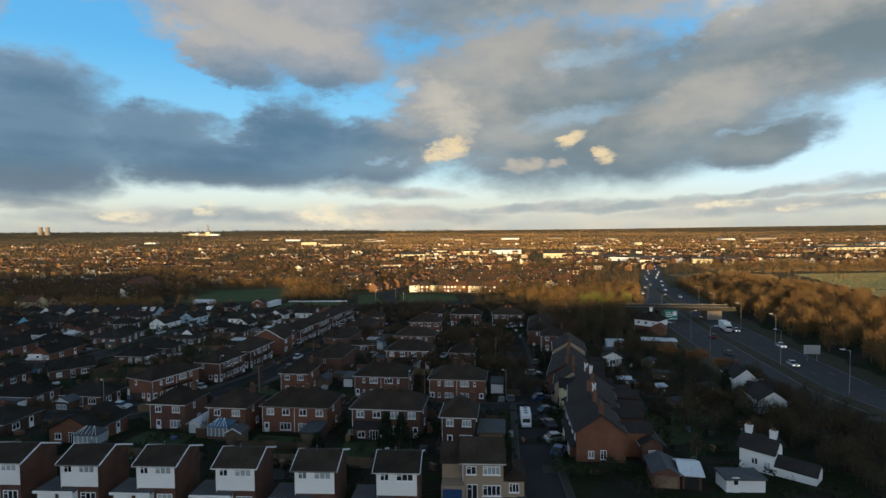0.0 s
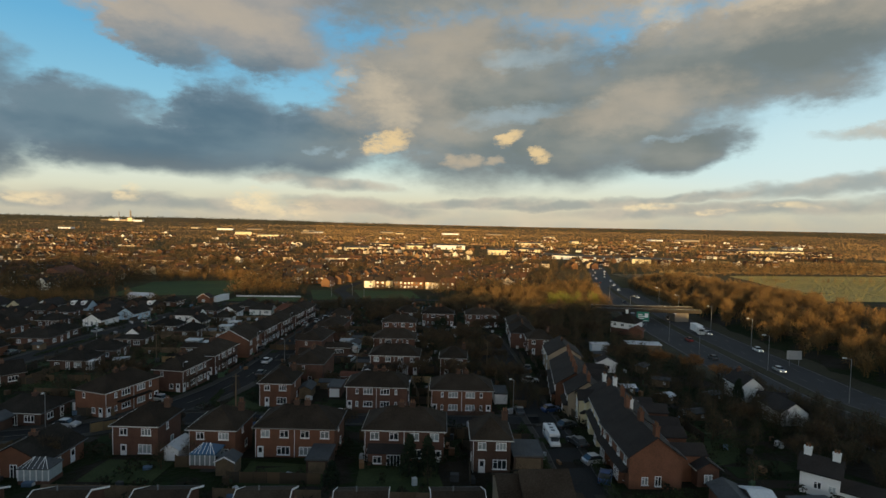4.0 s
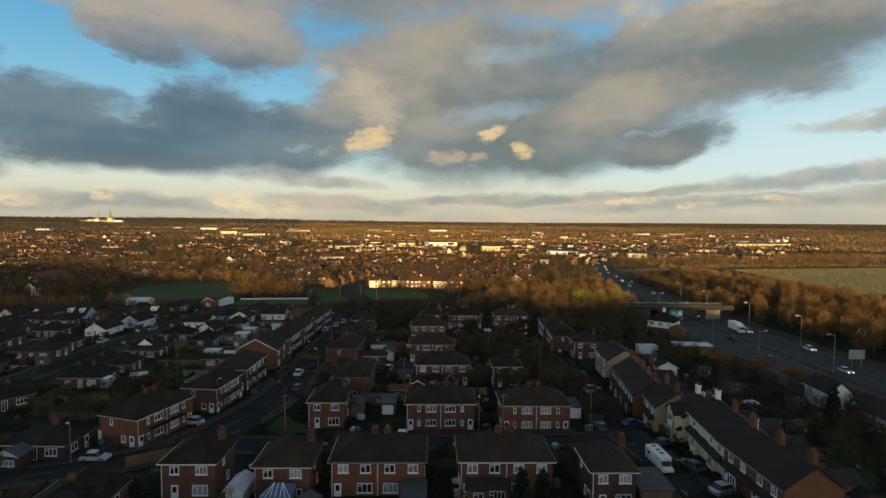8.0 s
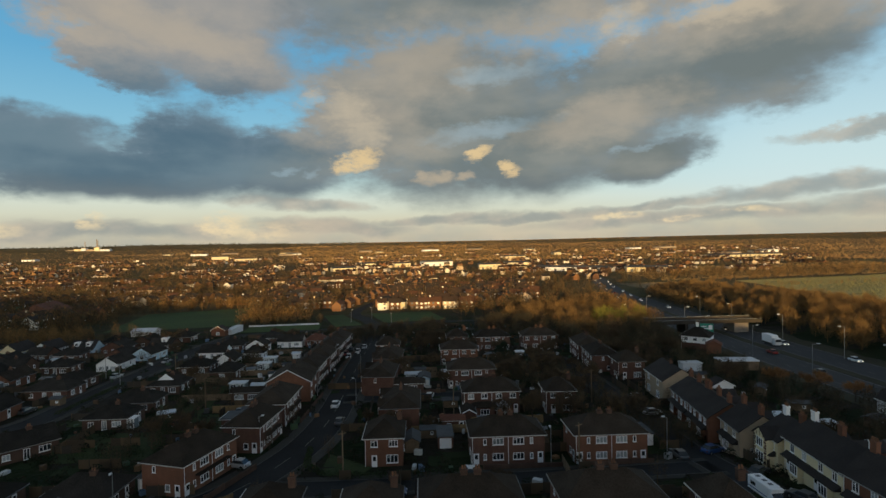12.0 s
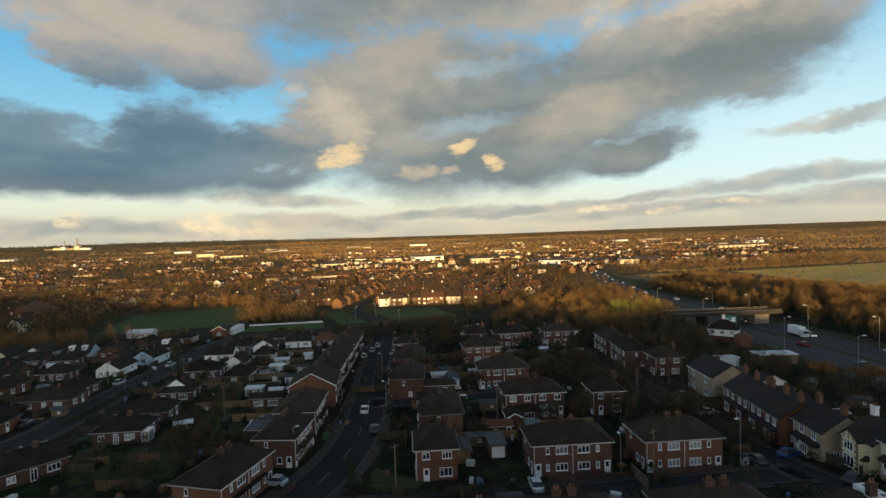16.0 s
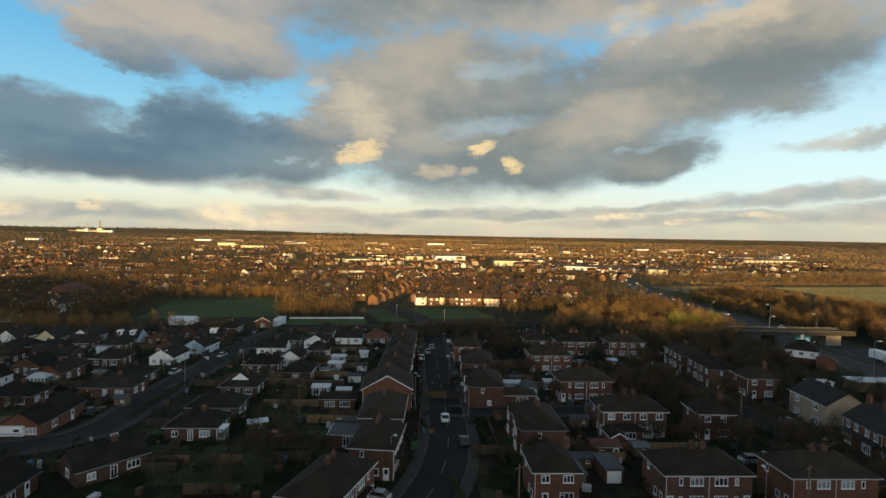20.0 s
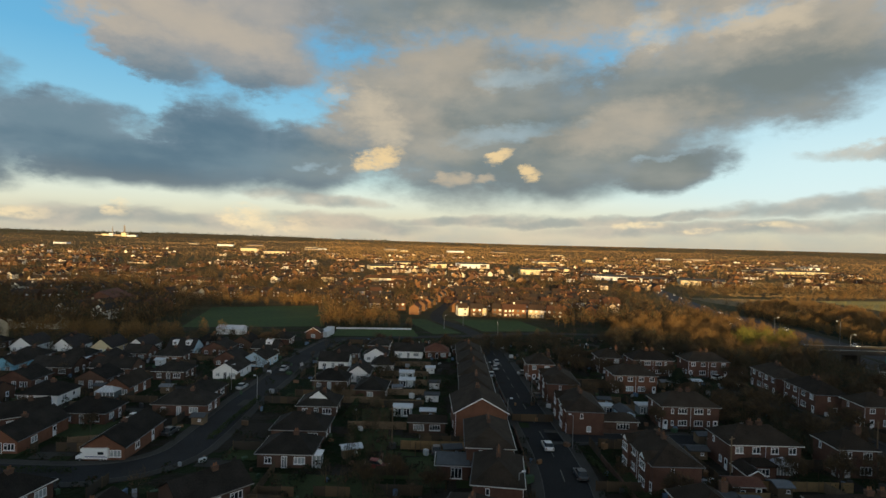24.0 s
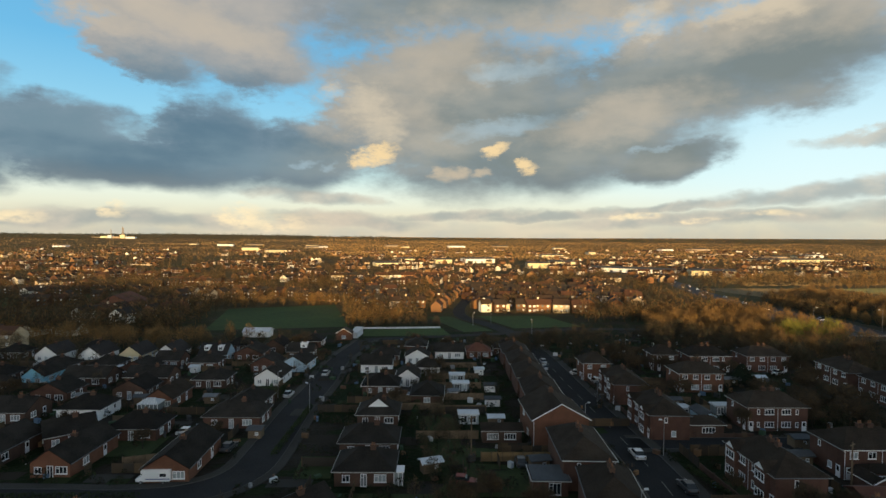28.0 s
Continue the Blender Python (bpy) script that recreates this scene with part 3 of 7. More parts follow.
def building(name, x, y, head, w, d, h, kind, rise, wall, tiles, label, category, openings=(), chimneys=(), barge="", gutter=True, group="", foot=1.2, stack=None):
    """A house: x, y is its front left corner. openings: (face, u, z, w, h, lights) or (face, u, "door"); chimneys: (x, y)."""
    c, s = math.cos(radians(head)), math.sin(radians(head))
    cx, cy = x + c * w / 2 - s * d / 2, y + s * w / 2 + c * d / 2
    z = gz(cx, cy)
    PLOTS.append((cx, cy, max(w, d) / 2 + 1.0))
    ob = thing(name, x, y, z, head, label, category, group)
    part("wall", wall_mesh(kind, w, d, h, rise, foot), wall, ob)
    part("roof", roof_mesh(kind, w, d, rise), tiles, ob, m=pose(0, 0, h))
    if gutter:
        rims = {"hip": "fblr", "gx": "fb", "gy": "lr", "flat": "fblr"}[kind]
        for f in rims:
            if f in "fb":
                yy = -0.41 if f == "f" else d + 0.41
                bm = block(-0.36, w + 0.36, yy - 0.05, yy + 0.05, h - 0.09, h + 0.03)
            else:
                xx = -0.41 if f == "l" else w + 0.41
                bm = block(xx - 0.05, xx + 0.05, -0.36, d + 0.36, h - 0.09, h + 0.03)
            part("gutter", bm, DULL if f in "fl" else LEAD, ob)
    if gutter and h > 4:
        for u in (0.12, w / 2) if kind == "hip" and w > 9 else (0.12,):
            part("downpipe", cached(("downpipe", h), lambda: mesh_of("downpipe", tube(bmesh.new(), (0, 0, -0.3), (0, 0, h - 0.05), 0.045, 0.045, 6), PLASTIC)), None, ob, m=pose(u, -0.07, 0))
    for o in openings:
        if o[2] == "door":
            door(ob, on_face(o[0], o[1], 1.05, w, d), material=o[3] if len(o) > 3 else None)
        else:
            window(ob, on_face(o[0], o[1], o[2], w, d), o[3], o[4], o[5], curtain=RNG.random() < 0.42)
    for q in chimneys:
        chimney(ob, q[0], q[1], h + rise - 1.0, h + rise + (q[2] if len(q) > 2 else 0.55), stack or BRICK_BROWN, size=0.9, pots=2)
    if barge:
        bargeboards(ob, kind, w, d, h, rise, sides=barge)
    return ob


def pair_a(w):
    """Openings of a pair: four bedrooms above, two doors and two wide windows below."""
    o = [("f", w * f, 4.05, 1.35, 1.15, 2) for f in (0.13, 0.37, 0.63, 0.88)]
    return o + [("f", w * 0.36, 1.45, 2.0, 1.3, 3), ("f", w * 0.64, 1.45, 2.0, 1.3, 3), ("f", w * 0.07, "door"), ("f", w * 0.93, "door")]


def pair_b(w):
    o = []
    for z in (4.05, 1.45):
        o += [("f", w * f, z, ww, hh, n) for f, ww, hh, n in ((0.18, 0.55, 1.0, 1), (0.36, 1.9, 1.15, 3), (0.64, 1.9, 1.15, 3), (0.82, 0.55, 1.0, 1))]
    return o + [("f", w * 0.06, "door"), ("f", w * 0.94, "door")]


def ends(d):
    return [("l", d * 0.3, 4.05, 0.6, 1.0, 1), ("l", d * 0.62, 1.4, 0.9, 1.1, 1), ("l", d * 0.85, "door"), ("r", d * 0.4, 4.05, 0.6, 1.0, 1), ("r", d * 0.6, 1.4, 0.9, 1.1, 1)]


def semi(x, y, head, w=12.7, d=7.8, style="a", wall=None, tiles=TILE, label="pair of red brick semi-detached houses under a hipped tile roof", rise=2.4):
    return building("semi_detached_house", x, y, head, w, d, 5.0, "hip", rise, wall or BRICK, tiles, label, "house",
                    (pair_a(w) if style == "a" else pair_b(w)) + ends(d), [(w * 0.44, d / 2), (w * 0.58, d / 2)], group="semi-detached houses")


def detached(x, y, head, w=6.8, d=7.2, wall=None, tiles=TILE, kind="hip", label="small detached red brick house with a hipped tile roof", rise=2.5, barge=""):
    o = [("f", w * 0.25, 4.05, 1.2, 1.1, 2), ("f", w * 0.75, 4.05, 1.5, 1.1, 3), ("f", w * 0.72, 1.4, 2.0, 1.4, 3), ("f", w * 0.25, "door")]
    return building("detached_house", x, y, head, w, d, 5.0, kind, rise, wall or BRICK, tiles, label, "house", o + ends(d), [(w * 0.9, d * 0.6, 0.4)], barge=barge, group="detached houses")


def bungalow(x, y, head, w=9.5, d=8.0, kind="hip", wall=None, tiles=TILE_DARK, label="brick bungalow with a dark tiled roof and white windows", rise=2.4, barge="", chim=True, front=None):
    o = [("f", w * 0.2, 1.35, 1.2, 1.1, 2), ("f", w * 0.5, 1.1, 1.0, 2.0, 2), ("f", w * 0.78, 1.4, 1.9, 1.2, 3), ("r", d * 0.3, 1.4, 1.5, 1.2, 2), ("r", d * 0.7, "door"), ("l", d * 0.5, 1.4, 1.5, 1.2, 2)]
    if w < 6:
        o = [("f", w * 0.3, 1.3, 1.1, 1.2, 2), ("f", w * 0.72, 1.3, 1.3, 1.2, 2), ("r", d * 0.3, 1.4, 1.5, 1.2, 2)]
    return building("bungalow", x, y, head, w, d, 2.5, kind, rise, wall or BRICK_BROWN, tiles, label, "bungalow", o, [(w * 0.5 if kind == "gy" else w * 0.62, d * 0.45, 0.35)] if chim else [], barge=barge, group="bungalows")


def garage(x, y, head, w=3.0, d=5.5, wall=BRICK_BROWN, roof=FELT, kind="flat", h=2.4, label="single brick garage with a flat felt roof", door_mat=PLASTIC):
    ob = building("garage", x, y, head, w, d, h, kind, 0.9, wall, roof, label, "garage", gutter=False, group="garages")
    part("garage_door", block(0.3, w - 0.3, -0.04, 0.05, 0.0, h - 0.35), door_mat, ob, "up-and-over door")
    return ob


def shed(x, y, head, w=2.4, d=1.8, roof=FELT, wall=WOOD):
    return building("shed", x, y, head, w, d, 1.8, "gx", 0.5, wall, roof, "small timber garden shed with a felt roof", "shed", [("f", w * 0.7, 1.1, 0.6, 0.5, 1)], gutter=False, group="garden sheds", foot=0.4)


def conservatory(x, y, head, w=3.6, d=3.0, roof=BLUE_GLASS):
    z = gz(x, y)
    ob = thing("conservatory", x, y, z, head, "white framed conservatory with a glazed pitched roof", "conservatory", "conservatories")
    part("plinth", block(0, w, 0, d, -0.8, 0.5), BRICK, ob)
    part("glazing", block(0.06, w - 0.06, 0.06, d, 0.5, 2.15), CURTAIN, ob)
    for i in range(6):
        u = w * i / 5
        part("mullion", cached(("mull", 1.7), lambda: mesh_of("mullion", block(-0.05, 0.05, -0.05, 0.05, 0, 1.7), PLASTIC)), None, ob, m=pose(u, 0.03, 0.5))
    part("roof", roof_mesh("hip", w, d, 1.0, 0.12, 0.05), roof, ob, m=pose(0, 0, 2.2))
    for i in range(7):
        u = w * i / 6
        top = min(max(u, 1.3), w - 1.3)
        part("glazing_bar", tube(bmesh.new(), (u, -0.1, 2.24), (top, d / 2, 3.24), 0.035, 0.035, 4), PLASTIC, ob)
    return ob

# ---- ground: one sheet to the horizon ----
def ground_material():
    mt = bpy.data.materials.new("gardens_and_fields")
    mt.use_nodes = True
    nt = mt.node_tree
    bsdf = nt.nodes["Principled BSDF"]
    bsdf.inputs["Roughness"].default_value, bsdf.inputs["Specular IOR Level"].default_value = 0.95, 0.1
    co = nt.nodes.new("ShaderNodeTexCoord").outputs["Object"]

    def tex(scale, detail):
        n = nt.nodes.new("ShaderNodeTexNoise")
        nt.links.new(co, n.inputs["Vector"])
        n.inputs["Scale"].default_value, n.inputs["Detail"].default_value = scale, detail
        return n.outputs[0]

    def ramp(v, stops):
        r = nt.nodes.new("ShaderNodeValToRGB")
        nt.links.new(v, r.inputs[0])
        while len(r.color_ramp.elements) < len(stops):
            r.color_ramp.elements.new(0.5)
        for e, (p, c) in zip(r.color_ramp.elements, stops):
            e.position, e.color = p, (*c, 1)
        return r.outputs[0]

    def blend(f, a, b):
        n = nt.nodes.new("ShaderNodeMix")
        n.data_type = "RGBA"
        nt.links.new(f, n.inputs["Factor"])
        nt.links.new(a, n.inputs[6])
        nt.links.new(b, n.inputs[7])
        return n.outputs[2]

    # land tones; near ones are also darkened to deepen the shade there
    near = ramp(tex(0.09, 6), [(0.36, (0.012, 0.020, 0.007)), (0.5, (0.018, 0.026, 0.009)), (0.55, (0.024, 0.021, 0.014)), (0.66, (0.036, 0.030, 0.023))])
    vor = nt.nodes.new("ShaderNodeTexVoronoi")
    nt.links.new(co, vor.inputs["Vector"])
    vor.inputs["Scale"].default_value = 0.006
    sepc = nt.nodes.new("ShaderNodeSeparateColor")
    nt.links.new(vor.outputs["Color"], sepc.inputs[0])
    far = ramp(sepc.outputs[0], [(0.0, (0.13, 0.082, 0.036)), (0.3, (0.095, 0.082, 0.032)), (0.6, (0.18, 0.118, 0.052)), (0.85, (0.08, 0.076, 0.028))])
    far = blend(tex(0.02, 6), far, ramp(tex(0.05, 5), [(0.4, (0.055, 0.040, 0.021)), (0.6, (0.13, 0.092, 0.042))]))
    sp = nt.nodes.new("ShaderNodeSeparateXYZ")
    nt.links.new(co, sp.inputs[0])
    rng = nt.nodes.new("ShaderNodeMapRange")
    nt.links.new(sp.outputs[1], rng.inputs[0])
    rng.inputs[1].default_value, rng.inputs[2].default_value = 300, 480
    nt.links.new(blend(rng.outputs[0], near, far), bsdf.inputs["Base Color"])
    bp = nt.nodes.new("ShaderNodeBump")
    bp.inputs["Strength"].default_value, bp.inputs["Distance"].default_value = 1.0, 0.6
    nt.links.new(tex(0.9, 6), bp.inputs["Height"])
    nt.links.new(bp.outputs[0], bsdf.inputs["Normal"])
    return mt


def sheet(name, xs, ys, lift, material, label="", category="", kind="structure"):
    pts = [(x, y, gz(x, y) + lift) for y in ys for x in xs]
    n = len(xs)
    faces = [(j * n + i, j * n + i + 1, (j + 1) * n + i + 1, (j + 1) * n + i) for j in range(len(ys) - 1) for i in range(n - 1)]
    me = bpy.data.meshes.new(name)
    me.from_pydata(pts, [], faces)
    me.materials.append(material)
    return tagged(new(name, me), label, category, kind=kind)


xs = sorted({*range(-5000, -800, 100), *range(-800, 60, 40), *range(60, 460, 8), *range(460, 800, 40), *range(800, 5001, 100)})
ys = sorted({int(a) for a, _ in LEVELS} | set(range(-1200, 0, 100)) | set(range(0, 640, 10)) | set(range(640, 1000, 20)) | set(range(1000, 5201, 100)))
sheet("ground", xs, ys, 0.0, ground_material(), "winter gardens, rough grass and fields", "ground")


def flat_patch(name, corners, lift, material, label, category, n=10):
    """A four-cornered patch that lies on the ground."""
    a, b, c, d = [Vector((*p, 0)) for p in corners]
    pts, faces = [], []
    for j in range(n + 1):
        for i in range(n + 1):
            p = a.lerp(b, i / n).lerp(d.lerp(c, i / n), j / n)
            pts.append((p.x, p.y, gz(p.x, p.y) + lift))
    for j in range(n):
        for i in range(n):
            k = j * (n + 1) + i
            faces.append((k, k + 1, k + n + 2, k + n + 1))
    me = bpy.data.meshes.new(name)
    me.from_pydata(pts, [], faces)
    me.materials.append(material)
    return tagged(new(name, me), label, category, kind="structure")


def resample(line, step=4.0):
    pts = [Vector(p) for p in line]
    # soften the corners once
    for _ in range(2):
        out = [pts[0]]
        for a, b in zip(pts, pts[1:]):
            out += [a.lerp(b, 0.25), a.lerp(b, 0.75)]
        pts = out + [pts[-1]]
    res = []
    for a, b in zip(pts, pts[1:]):
        k = max(1, int((b - a).length / step))
        res += [a.lerp(b, i / k) for i in range(k)]
    return res + [pts[-1]]


ROADS = []


def strip(name, line, left, right, lift, material, thick=0.0, label="", category="road", keep=True):
    """A ribbon beside a line, from left to right of it (metres, left is negative)."""
    pts = resample(line)
    vs, faces = [], []
    for i, p in enumerate(pts):
        t = (pts[min(i + 1, len(pts) - 1)] - pts[max(i - 1, 0)]).normalized()
        nrm = Vector((t.y, -t.x))
        for o in (left, right):
            q = p + nrm * o
            vs.append((q.x, q.y, gz(q.x, q.y) + lift))
            if thick:
                vs.append((q.x, q.y, gz(q.x, q.y) + lift - thick))
    k = 4 if thick else 2
    for i in range(len(pts) - 1):
        a, b = i * k, (i + 1) * k
        if thick:
            faces += [(a, a + 2, b + 2, b), (a + 1, a, b, b + 1), (a + 2, a + 3, b + 3, b + 2)]
        else:
            faces.append((a, a + 1, b + 1, b))
    me = bpy.data.meshes.new(name)
    me.from_pydata(vs, [], faces)
    me.materials.append(material)
    if keep:
        ROADS.extend((p.x, p.y, max(abs(left), abs(right)) + 1.0) for p in pts[::2])
    return tagged(new(name, me), label, category, kind="structure")


def street(line, half, walk_w=1.8, label="quiet residential asphalt road", dashes=False):
    strip("road", line, -half, half, 0.03, ASPHALT, label=label)
    for s in (-1, 1):
        a, b = sorted((s * half, s * (half + 0.14)))
        strip("kerb", line, a, b, 0.14, KERB, 0.3, "pale kerb stones along the road", "kerb", False)
        a, b = sorted((s * (half + 0.14), s * (half + walk_w)))
        strip("pavement", line, a, b, 0.13, PAVE, 0.3, "slabbed footway beside the road", "pavement", False)
    if dashes:
        marks(line, 0.0, 4.0, 5.0)


def marks(line, off, length, gap, wide=0.14, lift=0.036):
    pts = resample(line, 1.0)
    vs, faces, run = [], [], 0.0
    i = 0
    while i < len(pts) - 5:
        p = pts[i]
        j, acc = i, 0.0
        while j < len(pts) - 1 and acc < length:
            acc += (pts[j + 1] - pts[j]).length
            j += 1
        q = pts[j]
        t = (q - p).normalized()
        nrm = Vector((t.y, -t.x))
        k = len(vs)
        for r in (p, q):
            for o in (off - wide / 2, off + wide / 2):
                e = r + nrm * o
                vs.append((e.x, e.y, gz(e.x, e.y) + lift))
        faces.append((k, k + 1, k + 3, k + 2))
        acc = 0.0
        while j < len(pts) - 1 and acc < gap:
            acc += (pts[j + 1] - pts[j]).length
            j += 1
        i = max(j, i + 1)
    me = bpy.data.meshes.new("road_marking")
    me.from_pydata(vs, [], faces)
    me.materials.append(PAINT)
    return tagged(new("road_marking", me), "worn white painted lane marks", "road marking", kind="structure")


MAIN = [(-140, 112), (-95, 111), (-70, 113.5), (-56, 118), (-46.5, 131), (-41, 143), (-37, 158), (-33, 182), (-28, 213), (-20, 255), (-17, 285)]
SECOND = [(-190, 176), (-136, 166.5), (-122, 163.0), (-111, 163.0), (-103.5, 168.5), (-101.5, 179), (-100, 190.6), (-97.8, 206), (-93.3, 226), (-89.5, 255), (-81, 285), (-78, 296)]
LANE = [(14.5, 40), (16.4, 68.7), (19.6, 88), (23.4, 110.4), (29.5, 147), (34, 178), (36, 200)]
SIDE_S = [(-47, 121.5), (-36, 119), (-15, 116), (5, 112.5), (23, 109.5)]
SIDE_N = [(-34, 170.5), (-20, 168), (0, 164.5), (6, 163.5)]
WAY = [(80, 62), (92, 110), (103, 155), (117, 215), (146, 300), (182, 395), (235, 520), (300, 660), (350, 800)]
street(MAIN, 3.7, 2.0, "main residential road curving between the houses", True)
street(SECOND, 3.4, 1.8)
street(LANE, 2.6, 1.2, "narrow lane beside the old terrace")
street(SIDE_S, 2.8, 1.5)
street(SIDE_N, 2.8, 1.5)
strip("road", WAY[:6], -14.5, 14.5, 0.03, WAY_TOP, label="wide dual carriageway with worn grey asphalt")
strip("road", WAY[5:], -9.5, 9.5, 0.03, WAY_TOP, label="dual carriageway running on towards the town")
strip("central_reserve", WAY[:6], -1.6, 1.6, 0.09, VERGE, 0.2, "grass strip between the carriageways", "verge", False)
for off in (-10.2, -6.0, 6.0, 10.2):
    marks(WAY[:6], off, 2.5, 7.0, 0.16)
for off in (-13.8, -2.2, 2.2, 13.8):
    strip("edge_line", WAY[:6], off - 0.1, off + 0.1, 0.036, PAINT, label="white edge line of the carriageway", category="road marking", keep=False)
strip("verge", WAY[:6], 14.6, 22.0, 0.02, VERGE, label="rough grass verge beside the carriageway", category="verge", keep=True)
strip("verge", WAY[:6], -19.0, -14.6, 0.02, VERGE, label="rough grass verge beside the carriageway", category="verge", keep=True)
# far roads and the crossing beyond the houses
CROSS = [(-78, 296), (-45, 300), (-17, 302), (15, 312), (60, 300)]
strip("road", [(-17, 283), (-14, 305), (-16, 340), (-24, 378), (5, 470), (43, 592), (90, 760)], -3.6, 3.6, 0.03, ASPHALT, label="road leading into the sunlit town", keep=True)
strip("road", CROSS, -3.2, 3.2, 0.034, ASPHALT, label="cross road behind the last houses", keep=True)

flat_patch("sports_field", [(-150, 338), (-84, 340), (-92, 452), (-158, 436)], 0.03, GRASS_FIELD, "broad mown sports field", "field")
flat_patch("bowling_green", [(-79, 306), (-42, 301), (-41, 328), (-77, 333)], 0.03, GRASS_FIELD, "fenced mown green", "field")
flat_patch("roundabout_green", [(-34, 310), (-20, 312), (-28, 372), (-40, 372)], 0.03, GRASS_FIELD, "triangle of grass beside the road", "field")
flat_patch("roundabout_green", [(-8, 318), (26, 318), (26, 366), (-12, 372)], 0.03, GRASS_FIELD, "triangle of grass beside the road", "field")
MEADOW = mat("winter_meadow", (0.24, 0.23, 0.065), 0.95, 0.3, 0.02, 0.5, 0.3, tint=(0.26, 0.20, 0.08))
PLOUGH = mat("stubble_field", (0.24, 0.17, 0.085), 0.95, 0.3, 0.02, 0.5, 0.3)
flat_patch("meadow", [(236, 258), (560, 225), (700, 520), (366, 500)], 0.05, MEADOW, "sloping green winter meadow", "field")
flat_patch("stubble_field", [(232, 412), (300, 428), (345, 500), (262, 548)], 0.05, PLOUGH, "pale stubble field", "field")
flat_patch("school_field", [(-330, 470), (-270, 480), (-280, 560), (-345, 550)], 0.05, GRASS_FIELD, "school playing field", "field")

LAWN = mat("winter_lawn", (0.030, 0.050, 0.012), 0.95, 0.35, 0.25, 3.0, 0.4, tint=(0.036, 0.044, 0.014))
for corners in (((-87, 143), (-70, 140.5), (-71, 156), (-91, 160)), ((-67, 169.5), (-54, 167.5), (-54, 171), (-67, 174)), ((-75, 156), (-60, 153), (-57, 164), (-67, 167)), ((-72, 167), (-67, 166.5), (-64, 194), (-70.5, 193.5)),
                ((-96, 166), (-90, 165), (-89, 174), (-95, 175)), ((-29, 86), (-17, 84), (-17.5, 91), (-28, 94)), ((-40, 125), (-33, 123.5), (-31, 126), (-38, 134)), ((-13, 81), (-1, 79), (-1, 88), (-12, 90.5)),
                ((-30, 143), (-20, 141), (-18, 150), (-29, 153)), ((36, 82), (46, 84), (56, 98), (42, 104)), ((-50, 90), (-40, 88), (-39, 95), (-49, 98)), ((-134, 182), (-122, 180), (-121, 190), (-133, 192))):
    flat_patch("lawn", corners, 0.11, LAWN, "dark green winter lawn in a garden", "lawn", 4)
flat_patch("drive", [(-99.5, 199), (-94, 198), (-93, 203), (-98.5, 204)], 0.12, PAVE, "paved drive beside the road", "drive", 3)

# ---- vegetation ----
def bare_tree_meshes(seed, height, spread, twigs, tone):
    """Trunk with limbs, and a crown of fine twigs, for a tree of that height."""
    r = random.Random(seed)
    wood, verts, faces = bmesh.new(), [], []
    tube(wood, (0, 0, -0.6), (0.1, 0, height * 0.35), height * 0.028, height * 0.018, 7)
    tips = []

    def limb(p, way, length, rad, depth):
        q = p + way * length
        tube(wood, p, q, rad, rad * 0.55, 5)
        tips.append((q, way, length))
        if depth:
            for _ in range(3):
                w = (way + Vector((r.uniform(-1, 1), r.uniform(-1, 1), r.uniform(-0.3, 0.8))) * 0.75).normalized()
                limb(p.lerp(q, r.uniform(0.55, 1.0)), w, length * r.uniform(0.55, 0.75), rad * 0.5, depth - 1)

    for i in range(6):
        a = i * 1.05 + r.uniform(-0.3, 0.3)
        w = Vector((math.cos(a) * spread, math.sin(a) * spread, 1.0 + r.uniform(-0.2, 0.5))).normalized()
        limb(Vector((0.1, 0, height * r.uniform(0.22, 0.35))), w, height * r.uniform(0.26, 0.36), height * 0.011, 2)
    for _ in range(twigs):
        p, way, length = r.choice(tips)
        p = p + Vector((r.gauss(0, 1), r.gauss(0, 1), r.gauss(0, 1))) * length * 0.30
        d = (way + Vector((r.uniform(-1, 1), r.uniform(-1, 1), r.uniform(-0.4, 1)))).normalized()
        side = d.cross(Vector((r.uniform(-1, 1), r.uniform(-1, 1), r.uniform(-1, 1)))).normalized()
        ln, wd = height * r.uniform(0.05, 0.12), height * r.uniform(0.004, 0.009)
        k = len(verts)
        verts.extend((p - side * wd, p + side * wd, p + d * ln))
        faces.append((k, k + 1, k + 2))
    crown = bpy.data.meshes.new("crown")
    crown.from_pydata(verts, [], faces)
    crown.materials.append(tone)
    return mesh_of("trunk", wood, BARK), crown


TWIG = island_mat("winter_twigs", [(0.060, 0.042, 0.027), (0.085, 0.056, 0.030), (0.048, 0.038, 0.027), (0.10, 0.068, 0.034)])
TWIG_RUST = island_mat("rust_brown_twigs", [(0.20, 0.095, 0.035), (0.15, 0.075, 0.032), (0.24, 0.12, 0.045)])
WILLOW = island_mat("yellow_green_willow", [(0.17, 0.16, 0.03), (0.13, 0.13, 0.03), (0.21, 0.18, 0.04)])
CONIFER = island_mat("dark_conifer", [(0.016, 0.026, 0.013), (0.022, 0.034, 0.016), (0.012, 0.020, 0.011)])
HEDGE = island_mat("evergreen_hedge", [(0.026, 0.042, 0.013), (0.034, 0.050, 0.018), (0.020, 0.032, 0.012), (0.040, 0.048, 0.020)])
SHRUB = island_mat("garden_shrubs", [(0.018, 0.029, 0.011), (0.028, 0.027, 0.013), (0.036, 0.026, 0.016), (0.015, 0.025, 0.011)])

TREE_KINDS = {}


